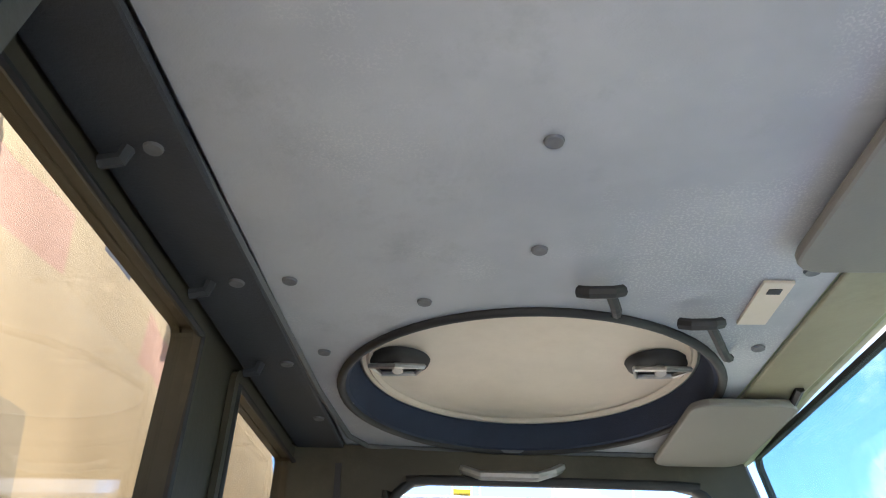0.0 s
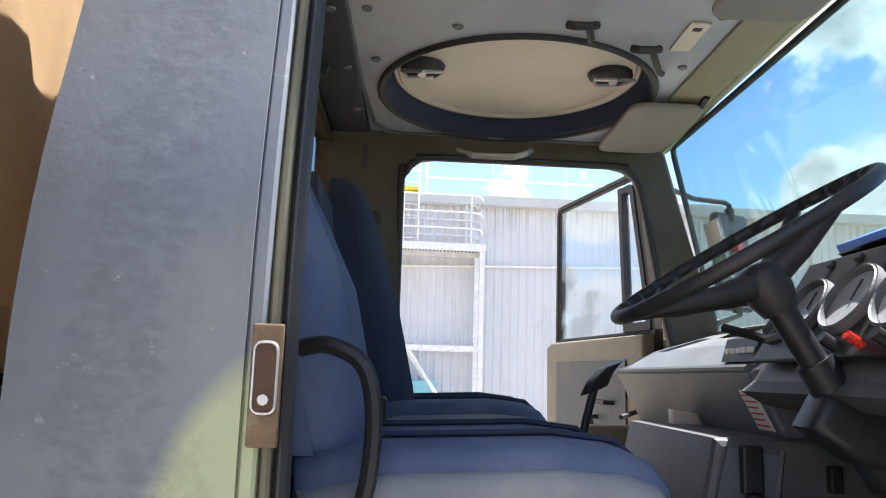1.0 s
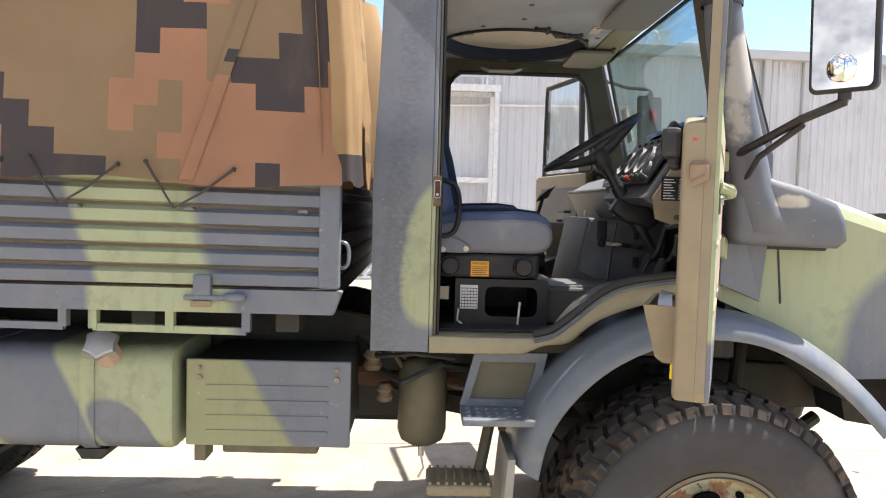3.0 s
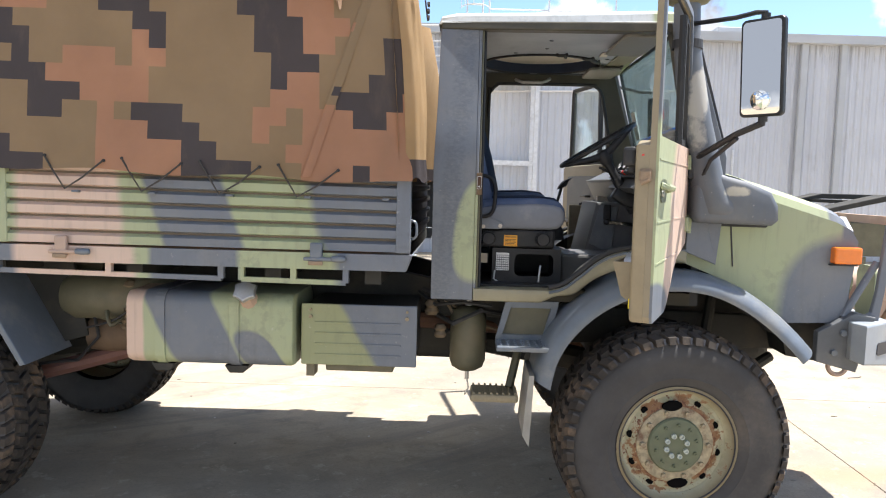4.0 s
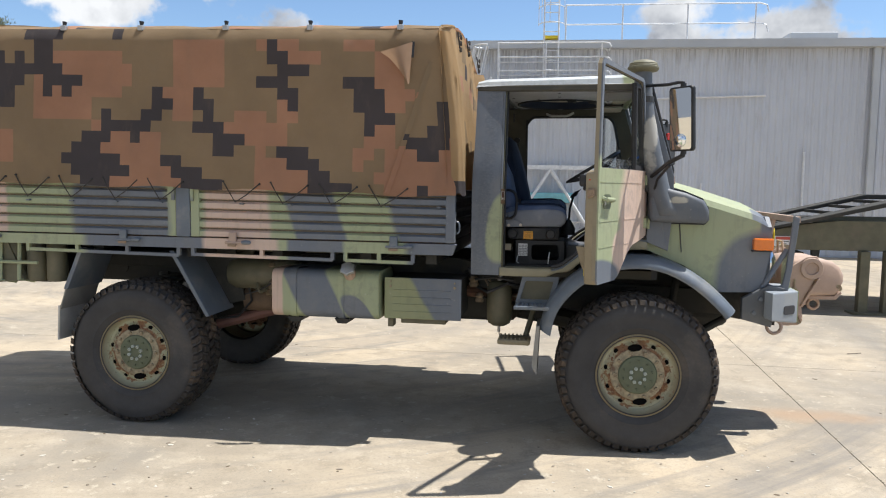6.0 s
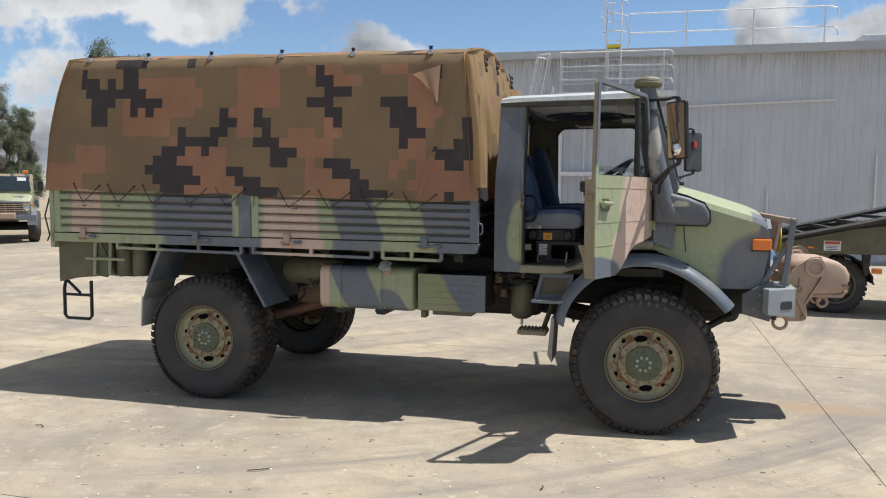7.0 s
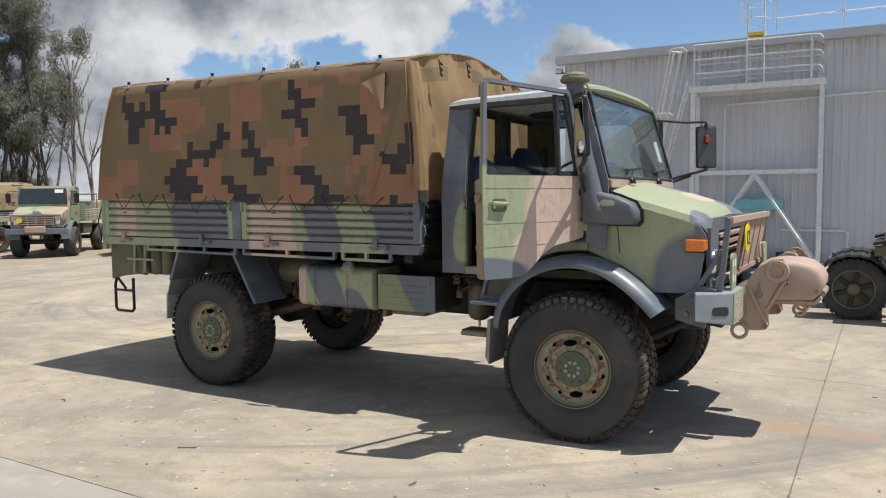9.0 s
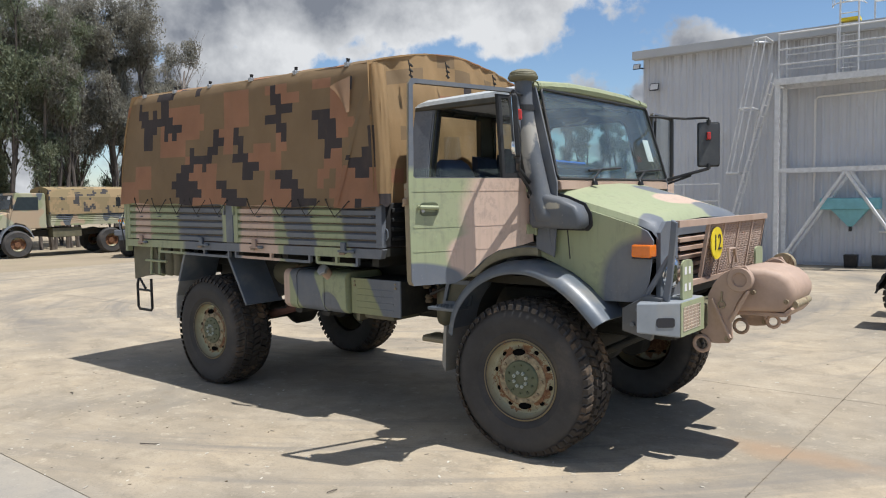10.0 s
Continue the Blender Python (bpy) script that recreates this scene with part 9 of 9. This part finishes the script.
for i in range(5):
    part("button", box(-0.165 + i * 0.001, -0.156 + i * 0.001, -0.095 + i * 0.03, -0.077 + i * 0.03, 1.868, 1.88), white_plate, rd)
# engine cover, gear lever, handbrake and pedals
tn = part("engine_cover", prism([(-0.36, 1.264), (-0.27, 1.7), (0.095, 1.7), (0.095, 1.264)], -0.16, 0.42, bevel=0.015), cover_paint, truck, "dark grey engine cover between the seats")
part("cover_panel", prism([(-0.25, 1.685), (-0.152, 1.672), (-0.185, 1.4), (-0.31, 1.455)], -0.168, -0.161, bevel=0.002), dash_pale, tn, "slate grey access panel")
part("cover_edge", tube([(-0.145, -0.164, 1.68), (-0.165, -0.164, 1.55), (-0.18, -0.164, 1.38)], 0.008, 6), dash_grey, tn)
part("panel_latch", box(-0.232, -0.19, -0.19, -0.169, 1.6, 1.69, 0.006), black_plastic, tn)
for z in (1.5, 1.63):
    part("cover_clip", box(-0.06, -0.035, -0.18, -0.161, z - 0.025, z + 0.025, 0.004), black_plastic, tn)
part("brake_lever", prism([(-0.2, 1.574), (-0.2, 1.594), (-0.1, 1.59), (0.045, 1.574), (0.045, 1.548), (-0.1, 1.568)], -0.206, -0.2, bevel=0.002), chrome, truck, "bright steel hand lever")
part("lever_knob", lathe([(0.0, -0.02), (0.015, -0.015), (0.02, 0.0), (0.015, 0.015), (0.0, 0.02)], (-0.215, -0.2, 1.588), "x", 14), black_plastic, truck, smooth=60)
gl = part("gear_lever", tube([(-0.5, 0.0, 1.5), (-0.492, 0.0, 1.68), (-0.462, 0.0, 1.795)], 0.009, 8), black_plastic, truck, "black gear lever with moulded knob")
part("gear_knob", loft([[(x + 0.03 * c, w * sn, z + 0.012 * c) for c, sn in ((1, 0), (0.5, 0.87), (-0.5, 0.87), (-1, 0), (-0.5, -0.87), (0.5, -0.87))] for x, z, w in ((-0.465, 1.78, 0.013), (-0.452, 1.81, 0.026), (-0.43, 1.835, 0.03), (-0.4, 1.848, 0.022))]), black_plastic, gl, smooth=60)
part("gear_boot", lathe([(0.07, 0.0), (0.055, 0.03), (0.06, 0.05), (0.04, 0.09), (0.015, 0.13)], (-0.5, 0.0, 1.46), "z", 20), black_rubber, gl, smooth=50)
for y, x in ((-0.6, -0.02), (-0.46, -0.04), (-0.34, 0.0)):
    pd = part("pedal", prism([(x - 0.075, 1.47), (x - 0.062, 1.465), (x - 0.03, 1.545), (x - 0.043, 1.55)], y - 0.035, y + 0.035, bevel=0.004), black_rubber, truck, "black rubber pedal")
    part("pedal_arm", tube(flow([(x - 0.05, y, 1.51), (x + 0.0, y, 1.56), (x + 0.03, y, 1.66), (x + 0.06, y, 1.76)], 3), 0.012, 6), black_plastic, pd)
part("steering_shaft", tube([(-0.1, -0.42, 1.66), (0.0, -0.42, 1.5), (0.04, -0.43, 1.4)], 0.02, 8), black_plastic, truck)
part("floor_step", box(-0.52, -0.02, -0.56, -0.18, 1.264, 1.415, 0.012), floor_rubber, truck, "black rubber-covered floor step")
part("step_plate", box(-0.5, -0.2, -0.54, -0.2, 1.4155, 1.419, 0.001), cover_paint, truck)
part("tunnel_mat", prism([(-0.95, 1.264), (-0.95, 1.38), (-0.6, 1.44), (-0.42, 1.4), (-0.42, 1.264)], -0.19, 0.17, bevel=0.02), black_rubber, truck)
part("kick_panel", box(-0.3, 0.09, 0.86, 0.9, 1.27, 1.66, 0.01), dash_tan, truck)
stk = part("strike_plate", box(-1.0, -0.9715, -0.916, -0.9095, 1.735, 1.845, 0.002), surface("worn_rusty_plate", (0.15, 0.095, 0.05), 0.6, 0.3, vary=0.45, scale=40, grain=300, dirt=(0.3, 0.26, 0.2), dirt_amount=0.4), truck, "worn rusty steel door striker plate")
ring = [(x, -0.918, z) for x, z in rounded(-0.9965, -0.9755, 1.765, 1.828, 0.007, 4)]
part("strike_ring", tube(ring + ring[:1], 0.0016, 6), bare_metal, stk, "bright worn rim of the striker slot", smooth=60)
part("strike_hole", prism(rounded(-0.995, -0.977, 1.767, 1.826, 0.006), -0.9175, -0.9165), surface("striker_rust", (0.075, 0.035, 0.018), 0.8, vary=0.4, scale=60), stk)
part("bolt", rod((-0.986, -0.9175, 1.777), (-0.986, -0.921, 1.777), 0.005, seg=8), bare_metal, stk)

# crumbling filler along the slab joints
r = random.Random(77)
bm = B()
for jx, jy0, jy1 in ((1.53, -8.0, 6.0),):
    for i in range(330):
        q = Vector((jx + r.gauss(0, 0.008), r.uniform(jy0, jy1), yard(jx) + 0.001))
        sz = r.uniform(0.002, 0.008)
        ang = r.uniform(0, 6.28)
        vs = [bm.verts.new(q + Vector((sz * r.uniform(0.7, 1.6) * math.cos(ang + k * 1.57), sz * r.uniform(0.7, 2.2) * math.sin(ang + k * 1.57), 0))) for k in range(4)]
        top = bm.verts.new(q + Vector((0, 0, sz * 0.5)))
        for k in range(4):
            bm.faces.new((vs[k], vs[(k + 1) % 4], top))
tagged(part("joint_grit", bm, joint_dark), "crumbled dark filler along the slab joints", "joint filler", kind="stuff")

# ---- many small pieces, last ----
slab_mesh = to_mesh(box(-5.996, 5.996, -2.571, 2.571, -0.0035, 0.0), "slab", concrete)
pale_mesh = to_mesh(box(-5.996, 5.996, -2.571, 2.571, -0.0035, 0.0), "slab", pale_concrete)
for i in range(-2, 3):
    for j in range(-4, 4):
        x = 1.53 + 12 * i + 6
        fall = math.atan2(yard(x + 5.99) - yard(x - 5.99), 11.98)
        piece("slab", pale_mesh if j < 0 else slab_mesh, Matrix.Translation((x, 1.8 + 5.15 * j - 2.575, yard(x))) @ Matrix.Rotation(-fall, 4, "Y"), pavement)
bm = B()
prof = []
for i in range(4):
    u = i * 0.19
    prof += [(u, 0.0), (u + 0.085, 0.0), (u + 0.115, -0.02), (u + 0.15, -0.02), (u + 0.18, 0.0)]
prof.append((0.76, 0.0))
rings = [[(u, v, 0.05) for u, v in prof], [(u, v, EAVE - 0.2) for u, v in prof]]
panel_mesh = to_mesh(loft(rings, closed=False), "panel", cladding)
for i in range(35):
    piece("panel", panel_mesh, SHED @ Matrix.Translation((0.02 + i * 0.76, 0.0, 0)), shed)
for i in range(20):
    piece("panel", panel_mesh, SHED @ Matrix.Translation((0.02, 0.02 + 0.76 * (i + 1), 0)) @ Matrix.Rotation(radians(-90), 4, "Z"), shed)
